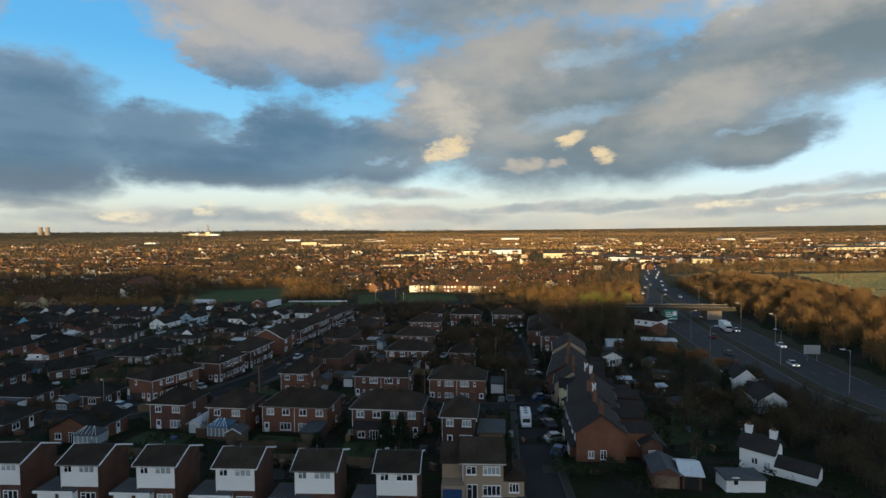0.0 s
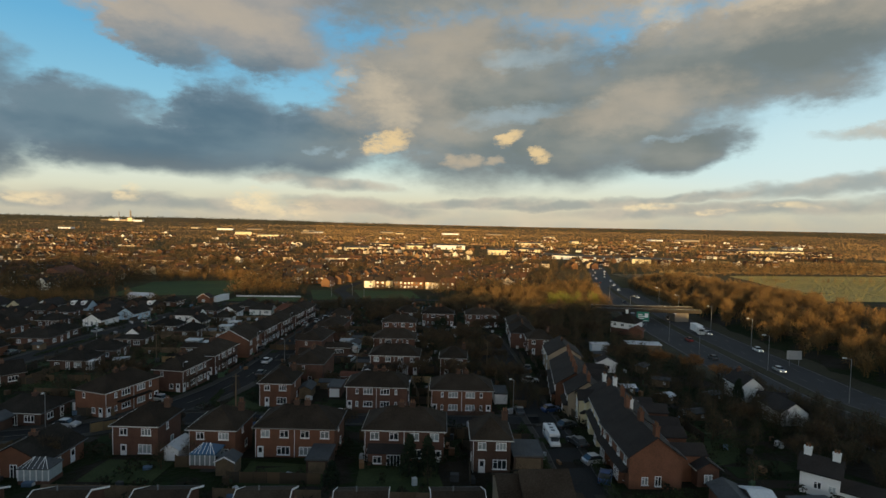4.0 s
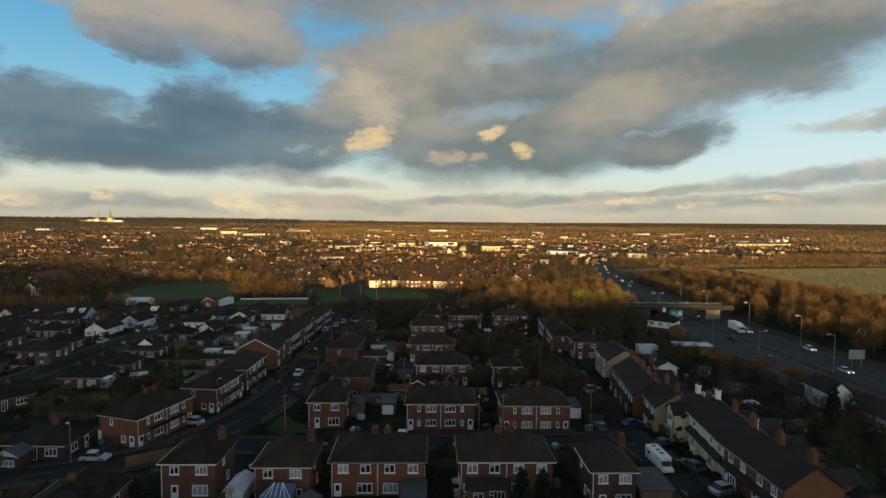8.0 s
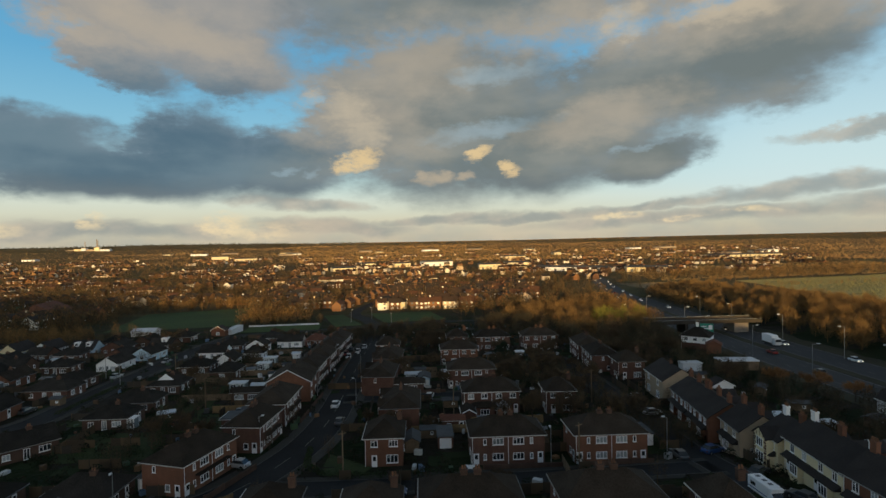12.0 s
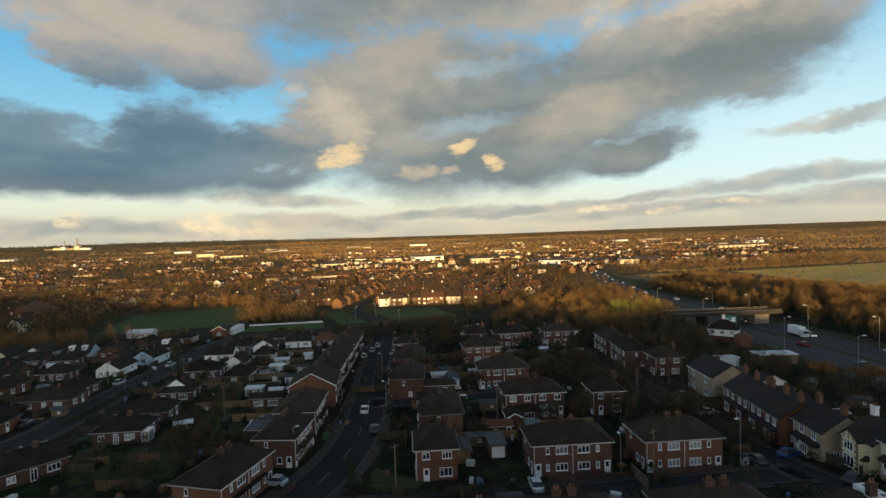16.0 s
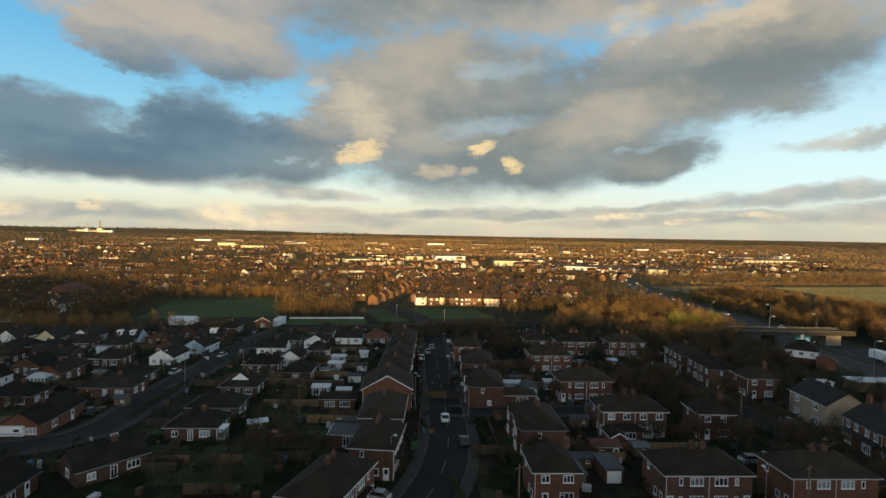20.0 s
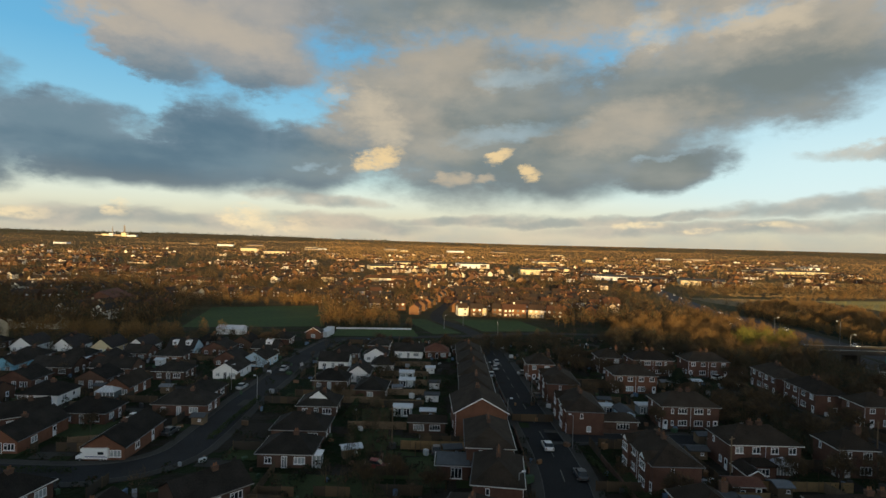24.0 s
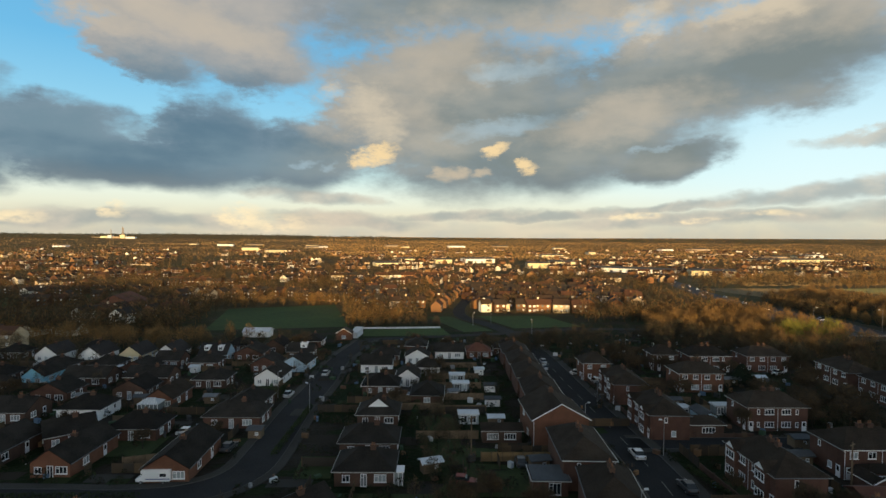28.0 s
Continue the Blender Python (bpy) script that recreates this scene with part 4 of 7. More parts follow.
def tree(x, y, height, kind="bare", label="bare winter tree with brown twigs", turn=None):
    tone = {"bare": TWIG, "rust": TWIG_RUST, "willow": WILLOW}[kind]
    n = RNG.randrange(3)
    key = (kind, n)
    if key not in TREE_KINDS:
        TREE_KINDS[key] = bare_tree_meshes(20 + n * 7 + len(kind), 10.0, 0.75 + 0.15 * n, 2600, tone)
    trunk, crown = TREE_KINDS[key]
    ob = thing("tree", x, y, gz(x, y), RNG.uniform(0, 360) if turn is None else turn, label, "tree", "trees")
    k = height / 10
    ob.scale = (k, k, k)
    part("trunk", trunk, None, ob)
    part("crown", crown, None, ob)
    PLOTS.append((x, y, 1.5))
    return ob


def spray(verts, faces, r, c, radius, squash, count, size):
    """Adds a clump of small leaves to lists."""
    for _ in range(count):
        a, b = r.uniform(0, 2 * math.pi), math.acos(r.uniform(-0.4, 1))
        k = r.uniform(0.75, 1.05)
        p = Vector((math.cos(a) * math.sin(b) * radius * k, math.sin(a) * math.sin(b) * radius * k, math.cos(b) * radius * squash * k)) + c
        u = Vector((r.uniform(-1, 1), r.uniform(-1, 1), r.uniform(-1, 1))).normalized() * size
        v = Vector((r.uniform(-1, 1), r.uniform(-1, 1), r.uniform(-1, 1))).normalized() * size
        k = len(verts)
        verts.extend((p - u, p + v, p + u))
        faces.append((k, k + 1, k + 2))


def leafy(name, verts, faces, material, label, category, kind="stuff"):
    me = bpy.data.meshes.new(name)
    me.from_pydata([tuple(v) for v in verts], [], faces)
    me.materials.append(material)
    return tagged(new(name, me), label, category, kind=kind)


def conifer(x, y, h, r0=1.3):
    r = random.Random(int(x * 10 + y))
    ob = thing("conifer", x, y, gz(x, y), 0, "tall dark evergreen conifer", "tree", "conifers")
    part("trunk", tube(bmesh.new(), (0, 0, -0.5), (0, 0, h * 0.9), 0.16, 0.05, 6), BARK, ob)
    vs, fs = [], []
    for i in range(int(h * 9)):
        f = i / (h * 9)
        spray(vs, fs, r, Vector((r.uniform(-0.2, 0.2), r.uniform(-0.2, 0.2), 0.3 + f * h)), r0 * (1 - f) ** 0.7 + 0.12, 0.7, 26, 0.24)
    me = bpy.data.meshes.new("crown")
    me.from_pydata([tuple(v) for v in vs], [], fs)
    me.materials.append(CONIFER)
    part("crown", me, None, ob)
    return ob


def hedge(line, h=1.4, wide=1.0, label="clipped evergreen garden hedge"):
    r = random.Random(int(line[0][0] * 7 + line[0][1]))
    vs, fs = [], []
    for a, b in zip(line, line[1:]):
        a, b = Vector(a), Vector(b)
        n = max(2, int((b - a).length / 0.7))
        for i in range(n):
            p = a.lerp(b, i / n)
            hh = h * r.uniform(0.9, 1.1)
            spray(vs, fs, r, Vector((p.x, p.y, gz(p.x, p.y) + hh * 0.5)), wide * 0.62, hh / wide * 0.85, 46, 0.17)
    return leafy("hedge", vs, fs, HEDGE, label, "hedge", kind="structure")


def fence(x0, y0, x1, y1, h=1.7, material=WOOD):
    """Timber fence panels between posts."""
    a, b = Vector((x0, y0)), Vector((x1, y1))
    n = max(1, round((b - a).length / 1.9))
    head = math.degrees(math.atan2(y1 - y0, x1 - x0))
    step = (b - a).length / n
    ob = thing("garden_fence", x0, y0, gz(x0, y0), head, "weathered timber panel fence between gardens" if material is WOOD else "rust red stained timber panel fence" if material is RUST else "honey coloured timber panel fence" if material is WOOD_NEW else "low pale fence round the green", "fence", "garden fences")

    def panel():
        return mesh_of("panel", block(0.05, step - 0.05, -0.03, 0.03, 0.05, h, bevel=0.01), material)

    me = cached(("panel", round(step, 2), h, material.name), panel)
    post = cached(("post", h), lambda: mesh_of("post", block(-0.06, 0.06, -0.06, 0.06, -0.6, h + 0.1), WOOD))
    for i in range(n):
        p = a.lerp(b, i / n)
        z = gz(p.x, p.y) - gz(x0, y0)
        part("panel", me, None, ob, m=pose(i * step, 0, z))
        part("post", post, None, ob, m=pose(i * step, 0, z))
    return ob


# ---- vehicles, lamps and signs ----
CAR_COATS = {}


def coat(name, color):
    if name not in CAR_COATS:
        mt = mat("car_paint_" + name, color, 0.3, 0.05, 0.5, 5, 0.0, metal=0.2, spread=0.05, spec=0.6)
        CAR_COATS[name] = mt
    return CAR_COATS[name]


def profile_body(pts, half, inset, material_name="body"):
    """A body from a side outline (x, z), narrowed above the waist by inset."""
    bm = bmesh.new()
    rings = []
    for s in (-1, 1):
        rings.append([bm.verts.new((px, s * (half - (inset if pz > 0.95 else 0.0)), pz)) for px, pz in pts])
    n = len(pts)
    for i in range(n):
        j = (i + 1) % n
        bm.faces.new((rings[0][i], rings[0][j], rings[1][j], rings[1][i]))
    bm.faces.new(rings[0][::-1])
    bm.faces.new(rings[1])
    bmesh.ops.recalc_face_normals(bm, faces=bm.faces[:])
    bmesh.ops.bevel(bm, geom=bm.edges[:], offset=0.05, segments=1, affect="EDGES")
    return bm


WHEEL = {}


def wheels(ob, spots, r=0.32):
    if "tyre" not in WHEEL:
        WHEEL["tyre"] = mesh_of("tyre", tube(bmesh.new(), (0, -0.1, 0), (0, 0.1, 0), 0.32, 0.32, 14), RUBBER)
        WHEEL["rim"] = mesh_of("rim", tube(bmesh.new(), (0, -0.11, 0), (0, 0.11, 0), 0.19, 0.19, 10), CHROME)
    for px, py in spots:
        w = part("wheel", WHEEL["tyre"], None, ob, m=pose(px, py, r))
        part("rim", WHEEL["rim"], None, w)


def make_car(color_name, color, lit=False):
    ob = thing("car", 0, 0, 0, 0, f"{color_name} hatchback car parked on the road" if not lit else f"{color_name} car on the carriageway with its lamps lit", "car", "cars")
    low = [(-2.05, 0.25), (2.05, 0.25), (2.12, 0.55), (1.95, 0.78), (1.05, 0.92), (-1.85, 0.94), (-2.12, 0.75), (-2.1, 0.45)]
    part("body", profile_body(low, 0.86, 0.0), coat(color_name, color), ob)
    top = [(1.0, 0.90), (0.35, 1.42), (-1.15, 1.46), (-1.85, 0.92)]
    part("glasshouse", profile_body(top, 0.78, 0.14), GLASS, ob)
    part("roof", profile_body([(0.32, 1.40), (0.2, 1.47), (-1.1, 1.50), (-1.2, 1.44)], 0.66, 0.0), coat(color_name, color), ob)
    wheels(ob, [(1.3, -0.8), (1.3, 0.8), (-1.3, -0.8), (-1.3, 0.8)])
    for s in (-1, 1):
        part("headlight", block(1.98, 2.14, s * 0.62 - 0.16, s * 0.62 + 0.16, 0.58, 0.72), LAMP_ON if lit else PLASTIC, ob)
        part("tail_light", block(-2.14, -2.02, s * 0.68 - 0.1, s * 0.68 + 0.1, 0.6, 0.82), TILE_RED, ob)
    return ob


CARS = {}
CAR_TONES = {"silver": (0.5, 0.51, 0.52), "white": (0.78, 0.78, 0.78), "dark grey": (0.06, 0.065, 0.07), "blue": (0.03, 0.08, 0.22), "red": (0.25, 0.03, 0.025), "black": (0.02, 0.02, 0.022)}


def car(x, y, head, color="silver", lit=False):
    m = pose(x, y, gz(x, y) + 0.035, 0, 0, head)
    key = (color, lit)
    if key not in CARS:
        CARS[key] = make_car(color, CAR_TONES[color], lit)
        CARS[key].matrix_basis = m
        return CARS[key]
    return copy_thing(CARS[key], m)


def motorhome(x, y, head):
    ob = thing("motorhome", x, y, gz(x, y) + 0.035, head, "white motorhome with roof lights, parked on the lane", "motorhome")
    bm = block(-3.4, 1.4, -1.1, 1.1, 0.5, 2.75, bevel=0.08)
    part("body", bm, PLASTIC, ob)
    part("cab", profile_body([(1.3, 0.45), (3.3, 0.45), (3.35, 1.0), (2.6, 1.25), (1.9, 2.0), (1.3, 2.05)], 1.0, 0.1), PLASTIC, ob)
    part("windscreen", profile_body([(2.64, 1.27), (2.7, 1.3), (1.98, 2.04), (1.92, 2.0)], 0.86, 0.06), GLASS, ob)
    part("luton", block(1.35, 2.3, -1.05, 1.05, 2.0, 2.72, bevel=0.1), PLASTIC, ob)
    for px in (-2.4, -0.8, 0.6):
        part("roof_light", block(px - 0.3, px + 0.3, -0.35, 0.35, 2.75, 2.86, bevel=0.03), LEAD, ob)
    for s in (-1, 1):
        part("side_window", block(-2.6, -1.4, s * 1.1 - 0.02, s * 1.1 + 0.02, 1.5, 2.1), GLASS, ob)
        part("stripe", block(-3.3, 1.3, s * 1.1 - 0.012, s * 1.1 + 0.012, 0.95, 1.12), coat("blue", (0.03, 0.08, 0.22)), ob)
    wheels(ob, [(2.3, -0.95), (2.3, 0.95), (-2.0, -0.95), (-2.0, 0.95)])
    return ob


def lorry(x, y, head):
    ob = thing("box_lorry", x, y, gz(x, y) + 0.035, head, "white box lorry on the carriageway", "lorry")
    part("box", block(-4.2, 1.6, -1.25, 1.25, 0.95, 3.6, bevel=0.05), PLASTIC, ob)
    part("cab", block(1.8, 3.7, -1.15, 1.15, 0.5, 2.9, bevel=0.12), coat("white", CAR_TONES["white"]), ob)
    part("windscreen", block(3.66, 3.73, -1.0, 1.0, 1.7, 2.5), GLASS, ob)
    part("chassis", block(-4.1, 3.4, -0.9, 0.9, 0.5, 0.95), RUBBER, ob)
    wheels(ob, [(2.8, -1.05), (2.8, 1.05), (-2.6, -1.05), (-2.6, 1.05)])
    return ob


def lamp_post(x, y, h=10.0, head=0.0, lit=False):
    ob = thing("street_lamp", x, y, gz(x, y), head, "tall grey steel street lamp" if h > 8 else "slim grey street lamp on the footway", "street lamp", "street lamps")
    part("column", tube(bmesh.new(), (0, 0, -0.5), (0, 0, h), 0.09, 0.055, 8), STEEL, ob)
    arm = part("arm", tube(bmesh.new(), (0, 0, h - 0.1), (1.2 if h > 8 else 0.6, 0, h + 0.15), 0.045, 0.04, 6), STEEL, ob)
    part("lantern", block(1.0 if h > 8 else 0.4, 1.9 if h > 8 else 0.95, -0.16, 0.16, h + 0.06, h + 0.28, bevel=0.04), SHEET, arm)
    return ob


def telegraph_pole(x, y, h=8.0):
    ob = thing("telegraph_pole", x, y, gz(x, y), 20, "weathered timber telegraph pole with a cross arm", "pole", "telegraph poles")
    part("pole", tube(bmesh.new(), (0, 0, -0.5), (0, 0, h), 0.14, 0.1, 7), WOOD, ob)
    part("cross_arm", block(-0.7, 0.7, -0.06, 0.06, h - 0.5, h - 0.36), WOOD, ob)
    return ob


SIGN_GREEN = mat("green_sign_face", (0.015, 0.20, 0.14), 0.5, 0.05, spread=0)
SIGN_BACK = mat("pale_sign_back", (0.35, 0.36, 0.36), 0.5, 0.1)


def road_sign(x, y, head, w, h, z0, face, label):
    ob = thing("road_sign", x, y, gz(x, y), head, label, "road sign")
    for s in (-0.3, 0.3):
        part("post", tube(bmesh.new(), (w * s, 0.08, -0.5), (w * s, 0.08, z0 + h * 0.8), 0.07, 0.07, 6), STEEL, ob)
    board = part("board", block(-w / 2, w / 2, -0.04, 0.02, z0, z0 + h, bevel=0.01), face, ob)
    if face is SIGN_GREEN:
        part("border", block(-w * 0.46, w * 0.46, -0.05, -0.042, z0 + h * 0.08, z0 + h * 0.12), PLASTIC, board)
        for i, (a, b) in enumerate(((-0.38, 0.1), (-0.38, 0.3), (-0.38, -0.02))):
            part("text_bar", block(w * a, w * b, -0.05, -0.042, z0 + h * (0.28 + i * 0.2), z0 + h * (0.36 + i * 0.2)), PLASTIC, board)
        part("panel", block(w * 0.14, w * 0.42, -0.052, -0.044, z0 + h * 0.42, z0 + h * 0.84), PLASTIC, board)
    return ob


def bmesh_dome(r):
    bm = bmesh.new()
    bmesh.ops.create_uvsphere(bm, u_segments=16, v_segments=10, radius=r)
    bmesh.ops.translate(bm, verts=bm.verts, vec=(0, 0, r * 0.5))
    return bm

# ---- the front row of narrow gabled houses with white boarding ----
def boarded_house(x, y, head=-7):
    w, d, h, rise = 5.0, 6.0, 5.65, 1.35
    o = [("f", 1.05, 5.0, 1.1, 0.9, 2), ("f", 3.5, 5.0, 2.1, 0.9, 3), ("f", 3.6, 1.3, 2.0, 1.5, 3), ("b", 1.4, 4.0, 1.4, 1.1, 2), ("b", 4.0, 4.0, 1.4, 1.1, 2)]
    ob = building("gabled_house", x, y, head, w, d, h, "gx", rise, BRICK, TILE, "narrow brick house with white boarding under a gabled roof", "house", o, barge="lr", group="row of boarded houses")
    part("boarding", block(0.12, w - 0.05, -0.012, 0.03, 2.75, 5.5), RENDER_WHITE, ob, "white weatherboard panel")
    part("flue", tube(bmesh.new(), (w * 0.4, d * 0.5, h + rise - 0.3), (w * 0.4, d * 0.5, h + rise + 0.5), 0.08, 0.08, 6), LEAD, ob)
    porch = part("porch_roof", block(-2.9, 2.3, -1.0, 3.0, 2.35, 2.6), FELT, ob, "flat felt roof over garage and porch")
    part("fascia", block(-2.93, 2.33, -1.06, -1.0, 2.3, 2.62), PLASTIC, porch)
    part("garage_wall", block(-2.8, 0.0, -0.6, 3.0, -1.0, 2.35), BRICK, ob)
    part("garage_door", block(-2.6, -0.3, -0.66, -0.58, 0.0, 2.1), PLASTIC, ob, "white garage door")
    part("porch", block(0.4, 2.2, -0.9, 0.0, -1.0, 2.35), RENDER_WHITE, ob)
    return ob


for px, py in ((-66.2, 71.6), (-55.9, 70.4), (-45.4, 69.0), (-35.4, 67.8), (-25.1, 66.3), (-15.1, 64.7), (-5.1, 63.4)):
    boarded_house(px, py, -6)
ob = building("detached_house", 5.6, 67.0, -6, 5.3, 7.0, 5.0, "gx", 2.0, RENDER_BEIGE, TILE, "beige rendered house with white bow windows", "house",
              [("f", 1.2, 4.0, 1.3, 1.1, 2), ("f", 3.8, 4.0, 2.2, 1.1, 4), ("f", 3.8, 1.4, 2.3, 1.4, 4), ("f", 1.3, 1.15, 1.4, 2.1, 2), ("b", 2, 4, 1.3, 1.1, 2)], group="detached houses")
part("side_wing", block(-2.6, -0.02, 1.0, 7.0, -1, 4.6), RENDER_BEIGE, ob)
part("side_wing_roof", roof_mesh("gx", 2.5, 6.0, 1.6), TILE, ob, m=pose(-2.55, 1.0, 4.6))
part("garage_door", block(-2.4, 0.0, -1.3, -1.2, 0, 2.1), coat("blue", (0.03, 0.08, 0.22)), ob, "bright blue garage door")
part("garage_box", block(-2.6, 0.3, -1.18, 1.0, -1, 2.5), RENDER_BEIGE, ob)
part("east_wing", block(5.32, 8.0, 0.8, 6.0, -1, 2.5), RENDER_BEIGE, ob)
part("east_wing_roof", roof_mesh("hip", 2.7, 5.2, 1.0), TILE, ob, m=pose(5.34, 0.8, 2.5))
window(ob, pose(6.7, 0.79, 1.4), 1.3, 1.2, 3)

# ---- second row ----
detached(-49.6, 100.4, -10, 7.0, 7.2, BRICK)
detached(-37.4, 96.3, -10, 7.0, 7.2, BRICK_ORANGE, label="detached orange brick house with a hipped tile roof")
conservatory(-36.2, 92.6, -10, 3.6, 3.2)
garage(-40.9, 96.4, -12, 2.2, 3.8, RENDER_WHITE, SHEET, "gy", 1.9, "white garage with a pale sheet roof")
ob = thing("summerhouse", -32.0, 89.6, gz(-32.0, 89.6), -10, "small grey timber summerhouse with a white gable", "summerhouse")
part("wall", wall_mesh("gy", 2.6, 2.6, 2.0, 0.8, 0.5), WOOD, ob)
part("roof", roof_mesh("gy", 2.6, 2.6, 0.8, 0.2, 0.06), FELT, ob, m=pose(0, 0, 2.0))
bargeboards(ob, "gy", 2.6, 2.6, 2.0, 0.8, 0.2, "f")
semi(-27.8, 95.9, -10, 12.1, 7.8, "a", BRICK_ORANGE)
ob = semi(-11.4, 92.1, -10, 12.0, 7.8, "a", BRICK)
part("lean_to", block(0.8, 6.2, -1.8, 0.0, -0.6, 2.2), BRICK, ob)
part("lean_to_roof", poly(bmesh.new(), [(0.6, -2.0, 2.2), (6.4, -2.0, 2.2), (6.4, 0, 2.9), (0.6, 0, 2.9), (0.6, -2.0, 2.1), (6.4, -2.0, 2.1), (6.4, 0, 2.1), (0.6, 0, 2.1)],
     [(0, 1, 2, 3), (5, 4, 7, 6), (0, 4, 5, 1), (1, 5, 6, 2), (3, 7, 4, 0)]), SLATE, ob)
window(ob, pose(2.2, -1.8, 1.2), 1.3, 1.1, 2)
window(ob, pose(4.6, -1.8, 1.05), 2.0, 1.9, 4)
detached(3.9, 86.0, -10, 5.5, 6.6, BRICK_BROWN)
garage(9.8, 84.9, -10, 4.2, 5.5, BRICK_BROWN, FELT, "flat", 2.7, "double brick garage with a flat felt roof and dark doors", WOOD)
garage(-19.6, 88.6, -10, 3.0, 5.0, BRICK_BROWN, FELT, "flat", 2.2, "low brick garage with a dark felt roof", WOOD)

# ---- third row ----
semi(-14.4, 122.4, -10, 12.5, 7.8, "b", BRICK)
semi(2.7, 118.3, -10, 12.4, 7.8, "b", BRICK_ORANGE, label="pair of orange brick semi-detached houses under a hipped roof")
garage(-18.4, 131.5, -10, 2.8, 5.5, BRICK, FELT, "flat", 2.3, "brick garage with a dark felt roof and white door")
garage(17.2, 122.5, -10, 2.8, 5.5, RENDER_WHITE, FELT, "flat", 2.4)
ob = detached(-32.2, 126.6, -10, 6.5, 8.0, BRICK_ORANGE, label="orange brick end house with a hipped roof and a bay window")
garage(-24.6, 131.0, -10, 2.5, 4.5, WOOD, FELT, "gy", 2.1, "weathered timber garden store", WOOD)
shed(-20.5, 137.5, -8, 3.0, 2.2)
# fourth row
ob = semi(-8.6, 149.9, -10, 12.5, 7.8, "a", BRICK, TILE)
part("extension", block(2.0, 6.6, -2.6, 0, -0.6, 2.4), BRICK, ob)
part("extension_roof", roof_mesh("hip", 4.6, 2.6, 0.9), TILE, ob, m=pose(2.0, -2.6, 2.4))
window(ob, pose(4.4, -2.6, 1.3), 2.0, 1.2, 3)
conservatory(-2.0, 146.6, -10, 2.8, 2.4, SHEET)
semi(-6.9, 172.6, -10, 12.4, 7.8, "b", BRICK)
semi(-2.6, 201.2, -10, 11.6, 7.8, "a", BRICK_ORANGE)
semi(14.2, 220.4, -10, 12.4, 7.8, "b", BRICK)
ob = semi(31.2, 217.4, -10, 12.7, 7.8, "a", BRICK)
detached(4.6, 224.2, -10, 7.4, 7.0, BRICK_BROWN)
detached(9.0, 145.4, -12, 6.6, 6.6, BRICK)
# brick outhouse with a white gable
ob = building("outhouse", -15.8, 140.2, -10, 4.6, 3.2, 2.3, "gx", 0.8, BRICK, TILE_RED, "low brick outhouse with a red roof and white door", "outhouse", [("f", 4.0, "door"), ("f", 1.5, 1.3, 0.9, 0.8, 1)], foot=0.6)
ob = building("outhouse", -10.6, 143.2, -10, 2.6, 4.5, 2.4, "gy", 0.9, BRICK, TILE, "small gabled brick store with white boards", "outhouse", barge="f", foot=0.6)

# ---- houses along the main road, east side, facing west ----
def bayed_semi(x, y, head, wall=BRICK):
    ob = semi(x, y, head, 13.0, 7.6, "b", wall, label="pair of brick houses with white gabled bays facing the road")
    for u in (2.6, 10.4):
        part("bay", block(u - 1.3, u + 1.3, -0.7, 0, -0.8, 5.2), wall, ob)
        part("bay_roof", roof_mesh("gy", 2.6, 2.4, 1.2, 0.2, 0.08), TILE, ob, m=pose(u - 1.3, -0.7, 5.2))
        bg = part("bay_gable", poly(bmesh.new(), [(u - 1.3, -0.76, 5.2), (u + 1.3, -0.76, 5.2), (u, -0.76, 6.3), (u - 1.3, -0.70, 5.2), (u + 1.3, -0.70, 5.2), (u, -0.70, 6.3)],
             [(0, 1, 2), (5, 4, 3), (0, 3, 4, 1), (1, 4, 5, 2), (2, 5, 3, 0)]), RENDER_WHITE, ob)
        for z in (4.1, 1.5):
            window(ob, pose(u, -0.72, z), 2.2, 1.2, 3)
    return ob


bayed_semi(-25.4, 155.9, -100)
bayed_semi(-26.4, 184.4, -103)
bayed_semi(-21.6, 206.8, -103)
detached(-21.8, 216.6, -10, 7.6, 7.0, BRICK_ORANGE)
ob = building("outbuilding", -25.2, 172.6, -10, 11.5, 4.5, 2.5, "hip", 1.2, BRICK_BROWN, TILE, "low brick outbuilding with a tiled roof and long windows", "outbuilding",
              [("f", 2.5, 1.4, 1.2, 1.0, 2), ("f", 8.4, 1.4, 2.6, 1.2, 4)], foot=0.8)
garage(-14.2, 176.5, -10, 3.0, 5.5, RENDER_BLUE, FELT, "gy", 2.3, "pale blue garage with a felt roof")
# west side, facing east
def west_semi(x, y, head, wall=BRICK, w=13.0, d=7.8):
    ob = semi(x, y, head, w, d, "b", wall, label="pair of brick houses facing the main road under a hipped roof")
    part("porch_canopy", block(w * 0.2, w * 0.8, -0.9, 0, 2.55, 2.75), TILE, ob, "long tiled canopy over the bays")
    return ob


